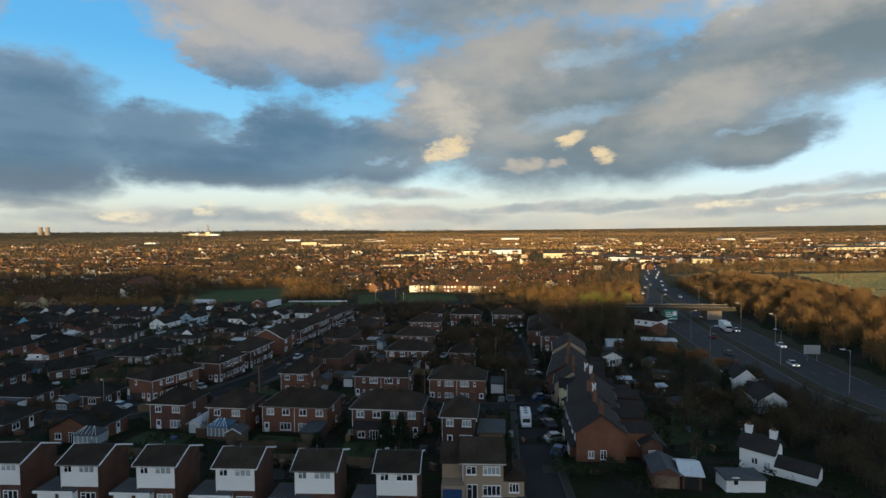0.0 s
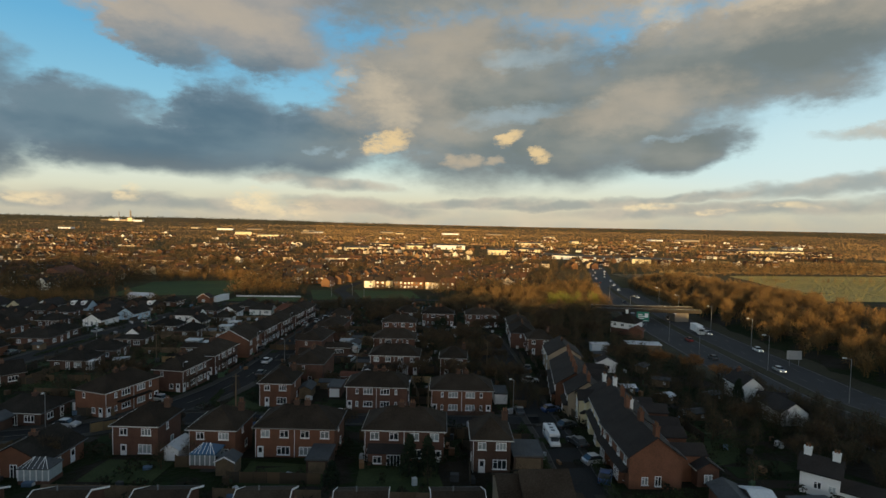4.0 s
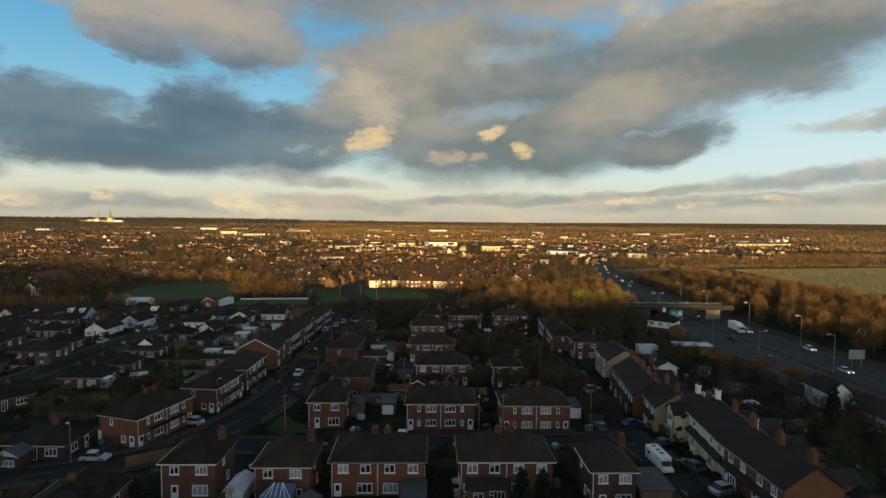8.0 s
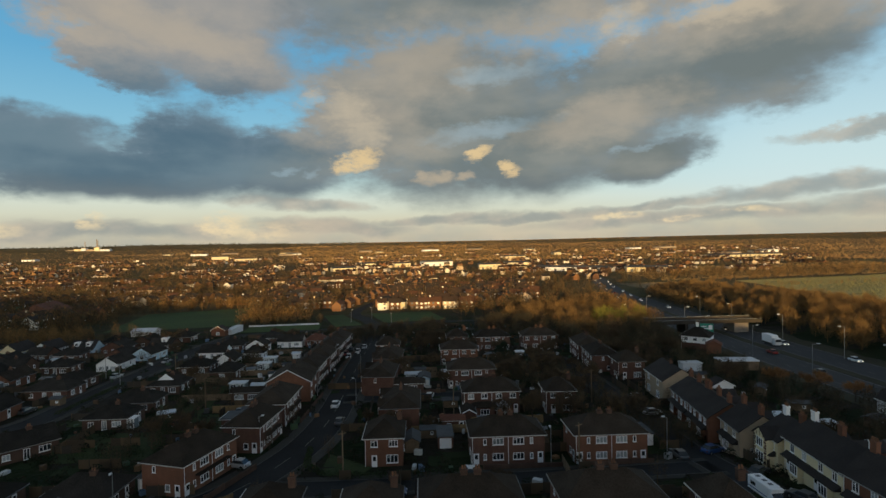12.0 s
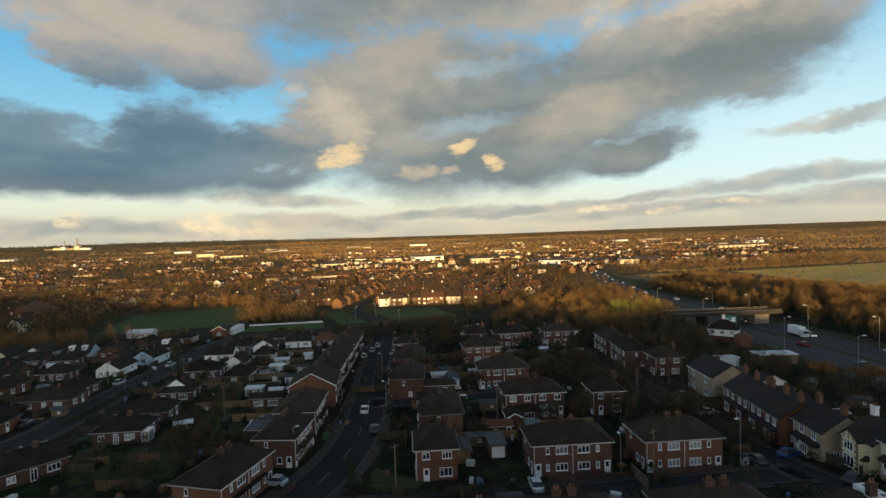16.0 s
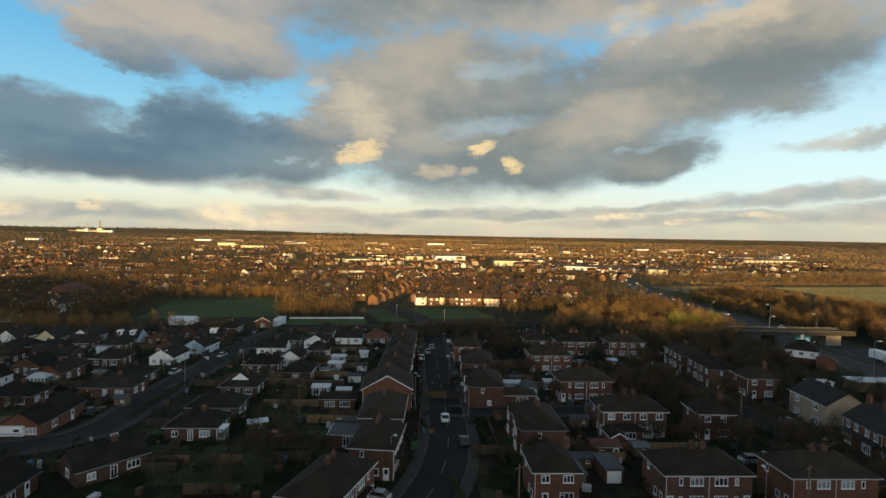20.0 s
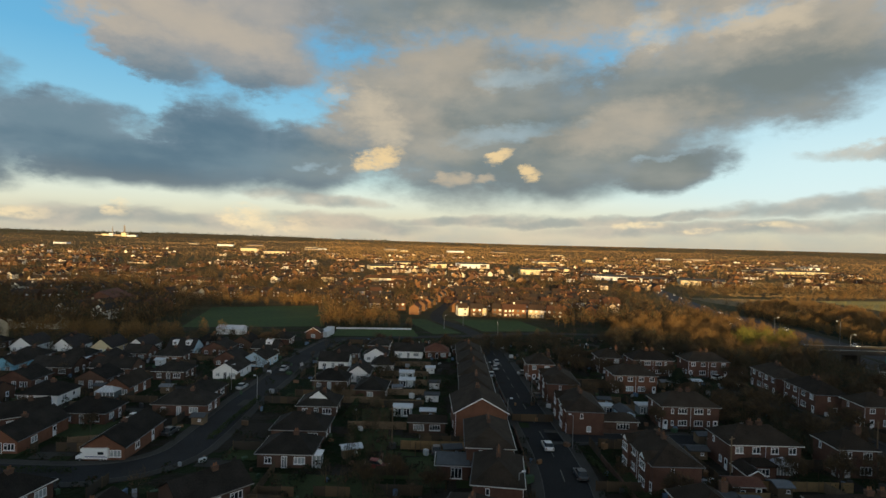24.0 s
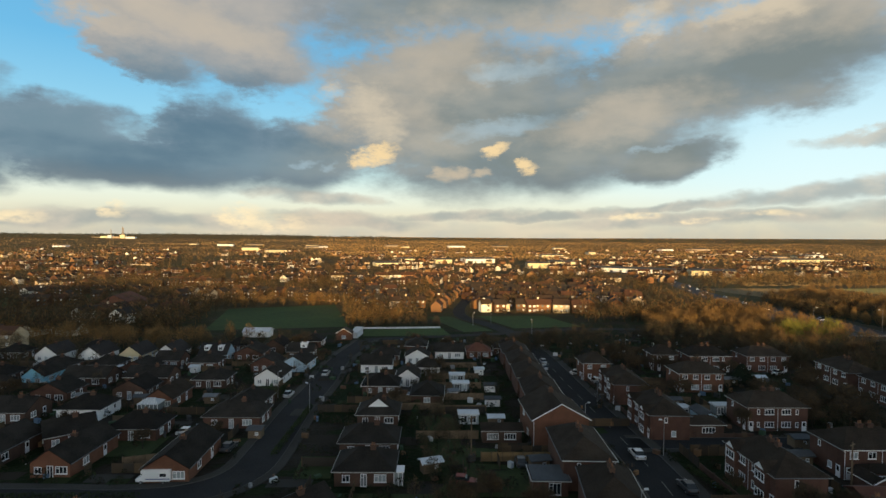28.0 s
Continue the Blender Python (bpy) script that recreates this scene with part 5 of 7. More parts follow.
west_semi(-59.8, 122.4, 62, BRICK_ORANGE, 12.6)
west_semi(-50.6, 138.3, 73, BRICK, 10.8, 7.0)
west_semi(-47.2, 152.7, 78, BRICK, 13.4, 7.8)
ob = building("outbuilding", -60.0, 153.4, -12, 5.2, 5.0, 2.6, "flat", 0.4, BRICK, FELT, "flat roofed brick extension with white windows", "extension", [("f", 3.2, 1.3, 1.8, 1.8, 3)], foot=0.8)
ob = building("gabled_house", -53.0, 172.4, -8, 10.6, 12.5, 5.1, "gy", 3.1, BRICK_ORANGE, TILE, "orange brick house with a wide white-edged gable", "house",
              [("r", 2.5, 4.0, 1.8, 1.1, 3), ("r", 2.5, 1.4, 2.0, 1.3, 3), ("r", 8.5, 4.0, 1.8, 1.1, 3), ("r", 8.5, 1.4, 2.0, 1.3, 3), ("l", 4, 4.0, 1.4, 1.1, 2), ("l", 8, 1.4, 1.4, 1.2, 2)], [(5.3, 8.0)], barge="f")
ob = building("outbuilding", -61.8, 176.0, -10, 7.5, 3.5, 2.4, "gx", 1.0, BRICK_BROWN, TILE, "single storey brick wing with a row of white windows", "extension", [("f", 2.0, 1.3, 2.2, 1.2, 4), ("f", 5.3, 1.3, 2.2, 1.2, 4)], foot=0.8)
west_semi(-40.6, 187.4, 78)
west_semi(-37.4, 203.0, 78)
west_semi(-34.3, 218.5, 78)
west_semi(-31.5, 233.5, 78)

# ---- houses round the head of the lane ----
semi(44.6, 206.8, -104, 13.0, 7.8, "a", BRICK)
semi(40.8, 190.6, -104, 13.0, 7.8, "a", BRICK)
detached(39.8, 167.6, -12, 7.4, 7.0, BRICK)
ob = building("gabled_house", 40.6, 156.0, -104, 11.5, 8.5, 5.2, "gx", 2.9, RENDER_BEIGE, SLATE, "beige pebbledashed house with a slate gabled roof", "house",
              [("f", 2.5, 4.1, 1.3, 1.2, 2), ("f", 8.5, 4.1, 1.3, 1.2, 2), ("f", 2.5, 1.4, 1.8, 1.5, 3), ("f", 8.5, 1.4, 1.8, 1.5, 3)], [(5.7, 4.2)])


def terrace(x, y, head, w, d, wall, tiles, label, bays=2, wing=True, h=4.7, rise=2.9):
    """Part of an old terrace: bay windows below a canopy, chimneys on the ridge, a lower wing behind."""
    o, step = [], w / bays
    for i in range(bays):
        u = step * (i + 0.5)
        o += [("f", u - step * 0.2, 3.8, 1.0, 1.3, 2), ("f", u + step * 0.24, 3.8, 1.0, 1.3, 2), ("f", u + step * 0.05, 1.4, 1.9, 1.6, 3), ("f", u - step * 0.36, "door")]
    o += [("r", d * 0.3, 1.4, 0.9, 1.1, 2), ("r", d * 0.55, 1.4, 0.9, 1.4, 2)]
    ob = building("terraced_house", x, y, head, w, d, h, "gx", rise, wall, tiles, label, "house", o, [], group="old terrace by the lane")
    for i in range(bays + 1):
        tone = RENDER_WHITE if wall is RENDER_CREAM and i != 1 else BRICK_ORANGE
        chimney(ob, min(max(step * i, 0.6), w - 0.6), d / 2 + 0.1, h + rise - 1.1, h + rise + 1.35, tone, size=1.0, pots=3)
    part("bay_canopy", poly(bmesh.new(), [(0.5, -1.0, 2.35), (w - 0.5, -1.0, 2.35), (w - 0.5, 0, 3.0), (0.5, 0, 3.0), (0.5, -1.0, 2.25), (w - 0.5, -1.0, 2.25), (w - 0.5, 0, 2.25), (0.5, 0, 2.25)],
         [(0, 1, 2, 3), (5, 4, 7, 6), (0, 4, 5, 1), (1, 5, 6, 2), (3, 7, 4, 0)]), SLATE, ob, "slate canopy over the bays")
    for i in range(bays):
        part("bay", block(step * (i + 0.55) - 1.0, step * (i + 0.55) + 1.0, -0.8, 0, -0.8, 2.25), wall, ob)
        window(ob, pose(step * (i + 0.55), -0.81, 1.35), 1.8, 1.5, 3)
    if wing:
        for i in range(bays):
            part("rear_wing", wall_mesh("gy", step * 0.5, 4.6, 4.0, 1.2), wall if wall is not RENDER_CREAM else BRICK, ob, m=pose(step * (i + 0.1), d - 0.02, 0))
            part("rear_wing_roof", roof_mesh("gy", step * 0.5, 4.6, 1.2, 0.15), tiles, ob, m=pose(step * (i + 0.1), d, 4.0))
    return ob


terrace(36.6, 140.0, -108, 10.2, 8.0, BRICK_ORANGE, SLATE, "orange brick terraced houses with bay windows by the lane")
terrace(33.4, 130.2, -108, 10.2, 8.0, BRICK_ORANGE, SLATE, "orange brick terraced houses with bay windows by the lane")
terrace(31.6, 118.8, -107, 7.2, 7.5, RENDER_BEIGE, SLATE, "beige rendered terraced house with a slate roof", 1)
ob = terrace(31.2, 109.6, -105, 5.4, 8.0, RENDER_CREAM, SLATE, "cream rendered house with a dark slate roof", 1)
part("front_gable", wall_mesh("gy", 3.6, 1.4, 4.8, 1.5), RENDER_CREAM, ob, m=pose(0.7, -1.2, 0))
part("front_gable_roof", roof_mesh("gy", 3.6, 4.4, 1.5, 0.25), SLATE, ob, m=pose(0.7, -1.2, 4.8))
for i in range(11):
    for u in (0.7, 4.3):
        k = 0.32 if i % 2 else 0.2
        part("quoin", cached(("quoin", k), lambda: mesh_of("quoin", block(-k, k, -0.03, 0.06, 0, 0.3), BRICK)), None, ob, m=pose(u + (k if u < 2 else -k), -1.2, 0.2 + i * 0.42))
for u, v in ((-0.9, 0.5), (0.0, 1.2), (0.9, 0.5)):
    part("timber", block(2.5 + u - 0.06, 2.5 + u + 0.06, -1.24, -1.2, 4.75, 4.75 + v), WOOD, ob, "dark gable timber")
window(ob, pose(2.5, -1.21, 3.8), 1.8, 1.4, 3)
window(ob, pose(2.5, -1.21, 1.5), 2.2, 1.7, 3)
terrace(30.2, 103.5, -106, 13.2, 8.0, RENDER_CREAM, SLATE, "cream rendered terraced houses with brick quoins", 2)
terrace(25.8, 90.2, -99, 12.4, 7.2, BRICK_ORANGE, SLATE, "orange brick terraced houses ending in a plain gable", 2)
ob = building("outhouse", 33.6, 77.2, -8, 3.0, 5.0, 2.6, "gy", 1.2, BRICK, SLATE, "brick outhouse beside the end gable", "outhouse", [("f", 1.5, 1.3, 1.1, 1.1, 2)], foot=0.8)
garage(31.4, 68.6, -14, 3.4, 5.0, BRICK, FELT, "gy", 2.1, "brick garage with a dark pitched roof and dark doors", WOOD)
garage(35.0, 67.8, -14, 2.4, 4.5, BRICK_BROWN, SHEET, "gx", 2.1, "brown garage with a pale sheet roof and dark doors", RUBBER)

# ---- white cottages and sheds between the lane and the carriageway ----
ob = building("cottage", 46.8, 74.2, -50, 4.4, 4.0, 3.1, "gx", 1.8, RENDER_WHITE, SLATE, "old white cottage with dark slate roof and stout chimneys", "cottage",
              [("f", 2, 1.5, 0.9, 1.0, 2), ("r", 2.2, 1.4, 1.0, 1.1, 2), ("f", 3.6, 1.4, 0.9, 1.0, 2)], [(0.6, 2.0, 0.9), (3.8, 2.0, 0.9)], stack=RENDER_WHITE, gutter=False)
part("wing", wall_mesh("gx", 5.0, 3.2, 1.7, 1.2), RENDER_WHITE, ob, m=pose(4.42, 0.2, -0.2))
part("wing_roof", roof_mesh("gx", 4.8, 3.2, 1.2, 0.2), SLATE, ob, m=pose(4.62, 0.2, 1.5))
ob = building("cottage", 40.2, 66.4, -5, 5.0, 3.0, 1.8, "flat", 0.4, RENDER_WHITE, FELT, "low white outbuilding with a flat dark roof", "cottage", [("f", 1.2, "door")], gutter=False)
ob = building("cottage", 72.4, 117.3, -12, 5.2, 7.0, 3.6, "gy", 2.4, RENDER_WHITE, SLATE, "white gabled cottage with a dark roof beside the carriageway", "cottage", [("f", 2.5, 1.5, 1.0, 1.1, 2), ("f", 4.0, 1.5, 1.0, 1.1, 2)], [(2.6, 6.0)], stack=BRICK)
ob = building("cottage", 70.2, 108.4, -30, 4.6, 4.2, 2.5, "gx", 1.7, RENDER_WHITE, SLATE, "white cottage with a slate roof", "cottage", [("f", 2, 1.5, 1.0, 1.1, 2), ("r", 2.5, 1.4, 1.0, 1.1, 2)])
ob = building("cottage", 66.0, 98.8, -10, 5.2, 6.0, 2.8, "gy", 2.0, RENDER_WHITE, SLATE, "white gabled cottage beside the carriageway", "cottage", [("f", 2, 1.5, 1.0, 1.1, 2)])
ob = building("white_house", 84.2, 201.0, -48, 9.0, 9.0, 4.6, "hip", 3.0, RENDER_WHITE, TILE, "white house with a brown hipped roof beside the carriageway", "house",
              [("f", 1.6, 3.6, 1.2, 1.1, 2), ("f", 4.5, 3.6, 1.2, 1.1, 2), ("f", 7.4, 3.6, 1.2, 1.1, 2), ("l", 2, 3.6, 1.2, 1.1, 2), ("l", 6, 3.6, 1.2, 1.1, 2)], [(4.5, 4.5, 1.3)], stack=RENDER_WHITE)
part("lower_storey", block(-0.03, 9.03, -0.03, 9.03, -1.0, 2.3), BRICK, ob)
ob = building("outbuilding", 86.0, 190.5, -40, 4.5, 4.0, 3.0, "gy", 1.4, BRICK_ORANGE, TILE_RED, "small orange brick gabled wing", "outbuilding", foot=0.8)
ob = building("barn", 73.0, 168.0, -16, 10.5, 4.5, 2.8, "flat", 0.4, WOOD, SHEET, "long low shed with a bright sheet roof", "shed", foot=0.8, gutter=False)
ob = building("barn", 62.0, 170.0, -10, 5.5, 3.0, 2.4, "flat", 0.4, SHEET, SHEET, "pale flat-roofed store among the gardens", "shed", foot=0.6, gutter=False)
ob = building("barn", 52.5, 146.0, -16, 4.6, 4.0, 2.6, "gy", 1.4, RENDER_WHITE, SLATE, "small gabled garage with white boards", "garage", [("f", 2.3, 1.4, 1.6, 1.2, 2)], barge="f", foot=0.8)
for sx, sy, sh in ((55, 118, 20), (60, 132, -30), (52, 104, 10), (64, 143, 40), (58, 160, 0), (66, 118, 15), (49, 126, -10)):
    shed(sx, sy, sh, RNG.uniform(2.4, 4.0), 2.2, SHEET if sx % 2 else FELT)

# ---- bungalows west of the main road ----
WHITE_GABLE = "bungalow with a bright white boarded gable"
ob = bungalow(-89.4, 162.2, -10, 9.2, 7.8, "hip", BRICK_BROWN, label="brown brick bungalow with white French window")
part("porch", block(9.25, 10.7, 0.2, 2.2, -0.5, 2.2), CURTAIN, ob, "glazed side porch")
for u, v in ((9.3, 0.2), (10.65, 0.2), (10.65, 2.15), (9.98, 0.2)):
    part("porch_post", block(u - 0.06, u + 0.06, v - 0.06, v + 0.06, -0.5, 2.25), PLASTIC, ob)
part("porch_roof", block(9.2, 10.9, -0.1, 2.4, 2.25, 2.42, bevel=0.03), PLASTIC, ob)
bungalow(-88.6, 174.2, -10, 10.2, 7.6, "hip", BRICK_BROWN)
ob = bungalow(-85.0, 189.6, -10, 8.4, 8.0, "hip", BRICK_BROWN, label="brown bungalow with a tall white boarded gable")
part("gable_front", wall_mesh("gy", 4.6, 0.6, 3.5, 1.9), RENDER_WHITE, ob, m=pose(1.9, 1.7, 0))
part("gable_roof", roof_mesh("gy", 4.6, 4.6, 1.9, 0.2), TILE, ob, m=pose(1.9, 2.0, 3.5))
bungalow(-83.0, 212.6, -10, 9.0, 7.6, "hip", BRICK_BROWN)
bungalow(-82.4, 237.4, -10, 9.0, 7.6, "gx", RENDER_WHITE)
bungalow(-78.5, 251.0, -10, 8.6, 7.0, "hip", BRICK)
bungalow(-68.0, 247.0, -10, 7.5, 6.5, "gy", RENDER_WHITE, label=WHITE_GABLE)
bungalow(-57.2, 253.6, -12, 9.6, 6.5, "gx", RENDER_WHITE, label="long white bungalow with a central gable")
bungalow(-46.6, 252.0, -10, 8.0, 7.0, "hip", BRICK_ORANGE, TILE_RED)
bungalow(-36.0, 256.0, -10, 7.5, 7.0, "hip", BRICK)
bungalow(-96.4, 144.0, 38, 10.0, 7.6, "gx", BRICK_BROWN, label="bungalow with a long run of white windows")
bungalow(-116.0, 193.9, -10, 11.5, 8.0, "hip", BRICK, label="brick bungalow with a broad hipped roof")
bungalow(-106.4, 198.9, 76, 11.0, 7.6, "hip", BRICK_BROWN)
bungalow(-118.9, 168.8, -8, 7.0, 14.0, "gy", BRICK_ORANGE, label="orange brick bungalow with a gable to the road")
bungalow(-137.4, 174.2, -10, 6.4, 13.0, "gy", BRICK_ORANGE, label="orange brick bungalow with a gable to the road")
bungalow(-152.0, 178.5, -10, 6.8, 12.5, "gy", BRICK_BROWN)
bungalow(-132.2, 210.0, -10, 6.2, 10.0, "gy", BRICK_ORANGE, TILE, label="brick bungalow with a white conservatory")
conservatory(-132.6, 206.4, -10, 4.4, 3.4, SHEET)
bungalow(-147.8, 204.6, -10, 9.0, 8.0, "hip", RENDER_WHITE)
bungalow(-162.0, 205.0, -10, 9.0, 8.0, "gx", BRICK_BROWN)
bungalow(-141.0, 186.0, 30, 8.0, 7.0, "gx", BRICK)
bungalow(-110.9, 226.6, -12, 7.0, 10.0, "gy", RENDER_WHITE, label=WHITE_GABLE)
bungalow(-126.4, 226.6, -10, 8.4, 7.6, "hip", BRICK_BROWN)
bungalow(-144.8, 232.6, -10, 11.4, 7.6, "gx", BRICK_BROWN, label="brick bungalow with a dormer and wide white windows")
bungalow(-161.0, 235.2, -10, 11.6, 7.6, "gx", BRICK_BROWN)
bungalow(-172.0, 238.6, -8, 5.8, 9.0, "gy", SKY_BLUE, label="bungalow with a bright blue boarded gable")
bungalow(-186.0, 242.0, -10, 9.5, 8.0, "hip", BRICK_BROWN)
for px, py, wl in ((-185.0, 271, RENDER_WHITE), (-171.0, 267.6, RENDER_WHITE), (-158.6, 266.2, RENDER_CREAM), (-148.0, 266.8, RENDER_WHITE)):
    bungalow(px, py, -10, 7.2, 10.0, "gy", wl, SLATE, label="bungalow whose pale gable catches the low sun", rise=3.0)
ob = bungalow(-133.4, 261.6, -10, 8.8, 8.0, "gx", RENDER_BLUE, SLATE, label="blue-grey bungalow with two white dormers", rise=3.2)
for u in (2.2, 6.6):
    part("dormer", block(u - 0.8, u + 0.8, 1.2, 3.6, 3.2, 5.2), RENDER_WHITE, ob)
    window(ob, pose(u, 1.19, 4.4), 1.2, 1.0, 2)
bungalow(-122.6, 262.0, -10, 9.0, 9.0, "gy", BRICK, label="brick bungalow with a broad gable")
ob = bungalow(-106.0, 262.0, -10, 8.5, 8.0, "gx", BRICK_BROWN, label="brick bungalow with a white boarded dormer")
part("dormer", block(4.2, 6.4, 1.6, 4.6, 3.0, 5.1), RENDER_WHITE, ob, "white boarded dormer")
window(ob, pose(5.3, 1.59, 4.2), 1.0, 0.8, 2)
bungalow(-98.6, 241.0, 74, 9.5, 7.5, "gx", RENDER_BLUE, label="pale blue boarded bungalow beside the road")
bungalow(-73.8, 219.5, -10, 6.0, 8.0, "gy", RENDER_WHITE, label=WHITE_GABLE)
bungalow(-66.5, 231.0, -10, 6.5, 5.5, "hip", RENDER_WHITE)
bungalow(-114.5, 243.5, -10, 8.0, 8.0, "gy", BRICK)
ob = building("hall", -128.4, 312.4, -10, 10.8, 6.0, 2.4, "gx", 1.4, RENDER_WHITE, SHEET, "white hall with a pale roof beside the field", "hall", [("f", 3, 1.6, 1.4, 1.0, 2), ("f", 7, 1.6, 1.4, 1.0, 2)])
ob = building("pavilion", -90.0, 297.0, -10, 6.0, 5.0, 2.8, "gy", 2.0, BRICK_ORANGE, SLATE, "small clubhouse with an orange gable", "pavilion", [("f", 3, 1.4, 1.6, 1.2, 2)], barge="f")
ob = building("stand", -81.5, 300.5, 78, 14.0, 3.0, 2.6, "flat", 0.4, SHEET, SHEET, "long pale roofed stand beside the green", "stand", gutter=False)
fence(-78, 329.5, -42, 325, 0.9, SHEET)
# near bungalows by the bend of the main road
bungalow(-79.0, 121.5, -12, 9.8, 7.4, "hip", BRICK_BROWN, label="brown bungalow with a white gabled porch")
ob = building("porch", -78.0, 117.6, -12, 3.4, 2.8, 2.1, "gy", 1.0, BRICK_BROWN, FELT, "gabled porch with a white boarded front", "porch", [("f", 1.7, 1.1, 2.4, 1.0, 3)], gutter=False, barge="f", foot=0.6)
part("gable_panel", poly(bmesh.new(), [(0.1, -0.06, 2.1), (3.3, -0.06, 2.1), (1.7, -0.06, 3.0), (0.1, 0.0, 2.1), (3.3, 0.0, 2.1), (1.7, 0.0, 3.0)], [(0, 1, 2), (5, 4, 3), (0, 3, 4, 1), (1, 4, 5, 2), (2, 5, 3, 0)]), RENDER_WHITE, ob)
garage(-67.4, 126.4, -10, 3.0, 5.0, SHEET, FELT, "flat", 2.4, "pale garage with a flat roof")
ob = bungalow(-63.0, 93.4, -10, 8.4, 8.0, "gy", BRICK_ORANGE, label="orange brick bungalow with a glazed sun room")
conservatory(-57.0, 90.2, -8, 4.0, 2.8, FELT)
bungalow(-84.0, 100.0, -10, 10, 8, "hip", BRICK_BROWN)
bungalow(-99.0, 101.0, -10, 9, 8, "hip", BRICK_BROWN)
bungalow(-94.0, 122.0, -10, 9.4, 7.6, "hip", BRICK_BROWN)
bungalow(-110.0, 124.0, -10, 9.0, 8.0, "gy", BRICK)
bungalow(-126.0, 127.0, -10, 9.0, 8.0, "hip", BRICK_BROWN)
bungalow(-120.0, 146.0, 70, 9.4, 8.0, "hip", BRICK)
bungalow(-140.0, 148.0, 70, 9.4, 8.0, "hip", BRICK_BROWN)
bungalow(-172.0, 183.0, -10, 9.4, 8.0, "hip", BRICK)
bungalow(-182.0, 212.0, -10, 9.4, 8.0, "gx", BRICK_BROWN)
bungalow(-200.0, 217.0, -10, 9.4, 8.0, "hip", BRICK)
bungalow(-204.0, 248.0, -10, 9.4, 8.0, "hip", RENDER_WHITE)
garage(-86.6, 118.5, 70, 2.8, 5.5, BRICK_BROWN, FELT, "flat", 2.2)

FILL = random.Random(8)


def open_plot(x, y, r):
    return all((x - a) ** 2 + (y - b) ** 2 > (c + r) ** 2 for a, b, c in PLOTS) and all((x - a) ** 2 + (y - b) ** 2 > (c + r * 0.9) ** 2 for a, b, c in ROADS)


made = 0
for k in range(900):
    px, py = FILL.uniform(-235, -58), FILL.uniform(92, 288)
    if made >= 26 or px < -0.82 * py - 20 or (px > -104 and py < 205) or not open_plot(px, py, 5.6):
        continue
    made += 1
    hd, w = FILL.choice((-10, -10, -10, 78)), FILL.uniform(7.5, 10)
    c, s = math.cos(radians(hd)), math.sin(radians(hd))
    bungalow(px - c * w / 2 + s * 3.7, py - s * w / 2 - c * 3.7, hd, w, 7.4, FILL.choice(("hip", "gx", "hip", "gy")), FILL.choice((BRICK_BROWN, BRICK, BRICK_BROWN, BRICK_BROWN, BRICK)), label="brick bungalow among dark winter gardens")

# ---- garden boundaries, sheds and hedges ----
for a in ((-64.4, 167.4, -51.6, 165.1), (-62.0, 141.0, -57.0, 140.0), (-58.5, 113.5, -52.0, 118.0), (-30.5, 82.0, -17.0, 79.6), (-14.0, 79.0, -3.5, 77.0), (-52.0, 86.0, -33.5, 82.8),
          (-22.0, 140.5, -10.5, 138.4), (-9.0, 142.5, 6.0, 139.8), (1.2, 126.0, 1.2, 141.0), (-1.4, 112.0, 0.5, 119.0), (-68.5, 196.0, -56.0, 193.8), (-69.0, 206.0, -54.0, 203.4), (-66.0, 216.0, -52.0, 213.6),
          (-64.0, 226.0, -50.0, 223.6), (-62.0, 240.0, -47.0, 237.4), (-74.0, 180.0, -62.0, 178.0), (-135.3, 200.6, -128.5, 199.0), (-124.5, 176.0, -112.0, 178.0), (-75.0, 199.0, -66.0, 197.4), (-79.0, 206.0, -69.0, 204.4), (-20.0, 194.0, -6.0, 191.6), (-16.0, 212.0, -4.0, 210.0), (-12.0, 186.0, 4.0, 183.0)):
    fence(*a, 1.7, WOOD_NEW if a[0] in (-64.4, -22.0, -58.5, -9.0) else WOOD)
for line, hh, wd in (([(-41.5, 136), (-42.0, 128.5), (-39.0, 123.8), (-31.0, 121.2), (-16.5, 119.0)], 1.3, 1.0), ([(-73, 178), (-71.5, 156), (-69, 142)], 1.8, 1.6), ([(-74, 186), (-68, 214), (-64, 236)], 1.6, 1.4),
                     ([(-84, 144), (-70, 141.5)], 1.5, 1.2), ([(20.5, 119), (23.5, 140)], 1.4, 1.4), ([(14.4, 84), (17.2, 104)], 1.5, 1.3), ([(19.8, 74), (22.0, 82), (23.4, 88)], 1.4, 1.6), ([(20.0, 72.5), (26.6, 73.2), (31.0, 74.0)], 1.6, 2.0),
                     ([(-96, 132), (-70, 128)], 1.4, 1.1), ([(-118, 163), (-135, 165.8), (-150, 168)], 1.2, 1.0), ([(-100, 176), (-95, 204)], 1.2, 1.0), ([(44, 86), (62, 96), (78, 118)], 2.2, 2.6),
                     ([(-14, 145), (-30, 141.5)], 1.4, 1.0), ([(-31.5, 143), (-31.2, 158)], 1.2, 0.9), ([(-105, 214), (-99, 236)], 1.1, 0.9)):
    hedge(line, hh, wd)
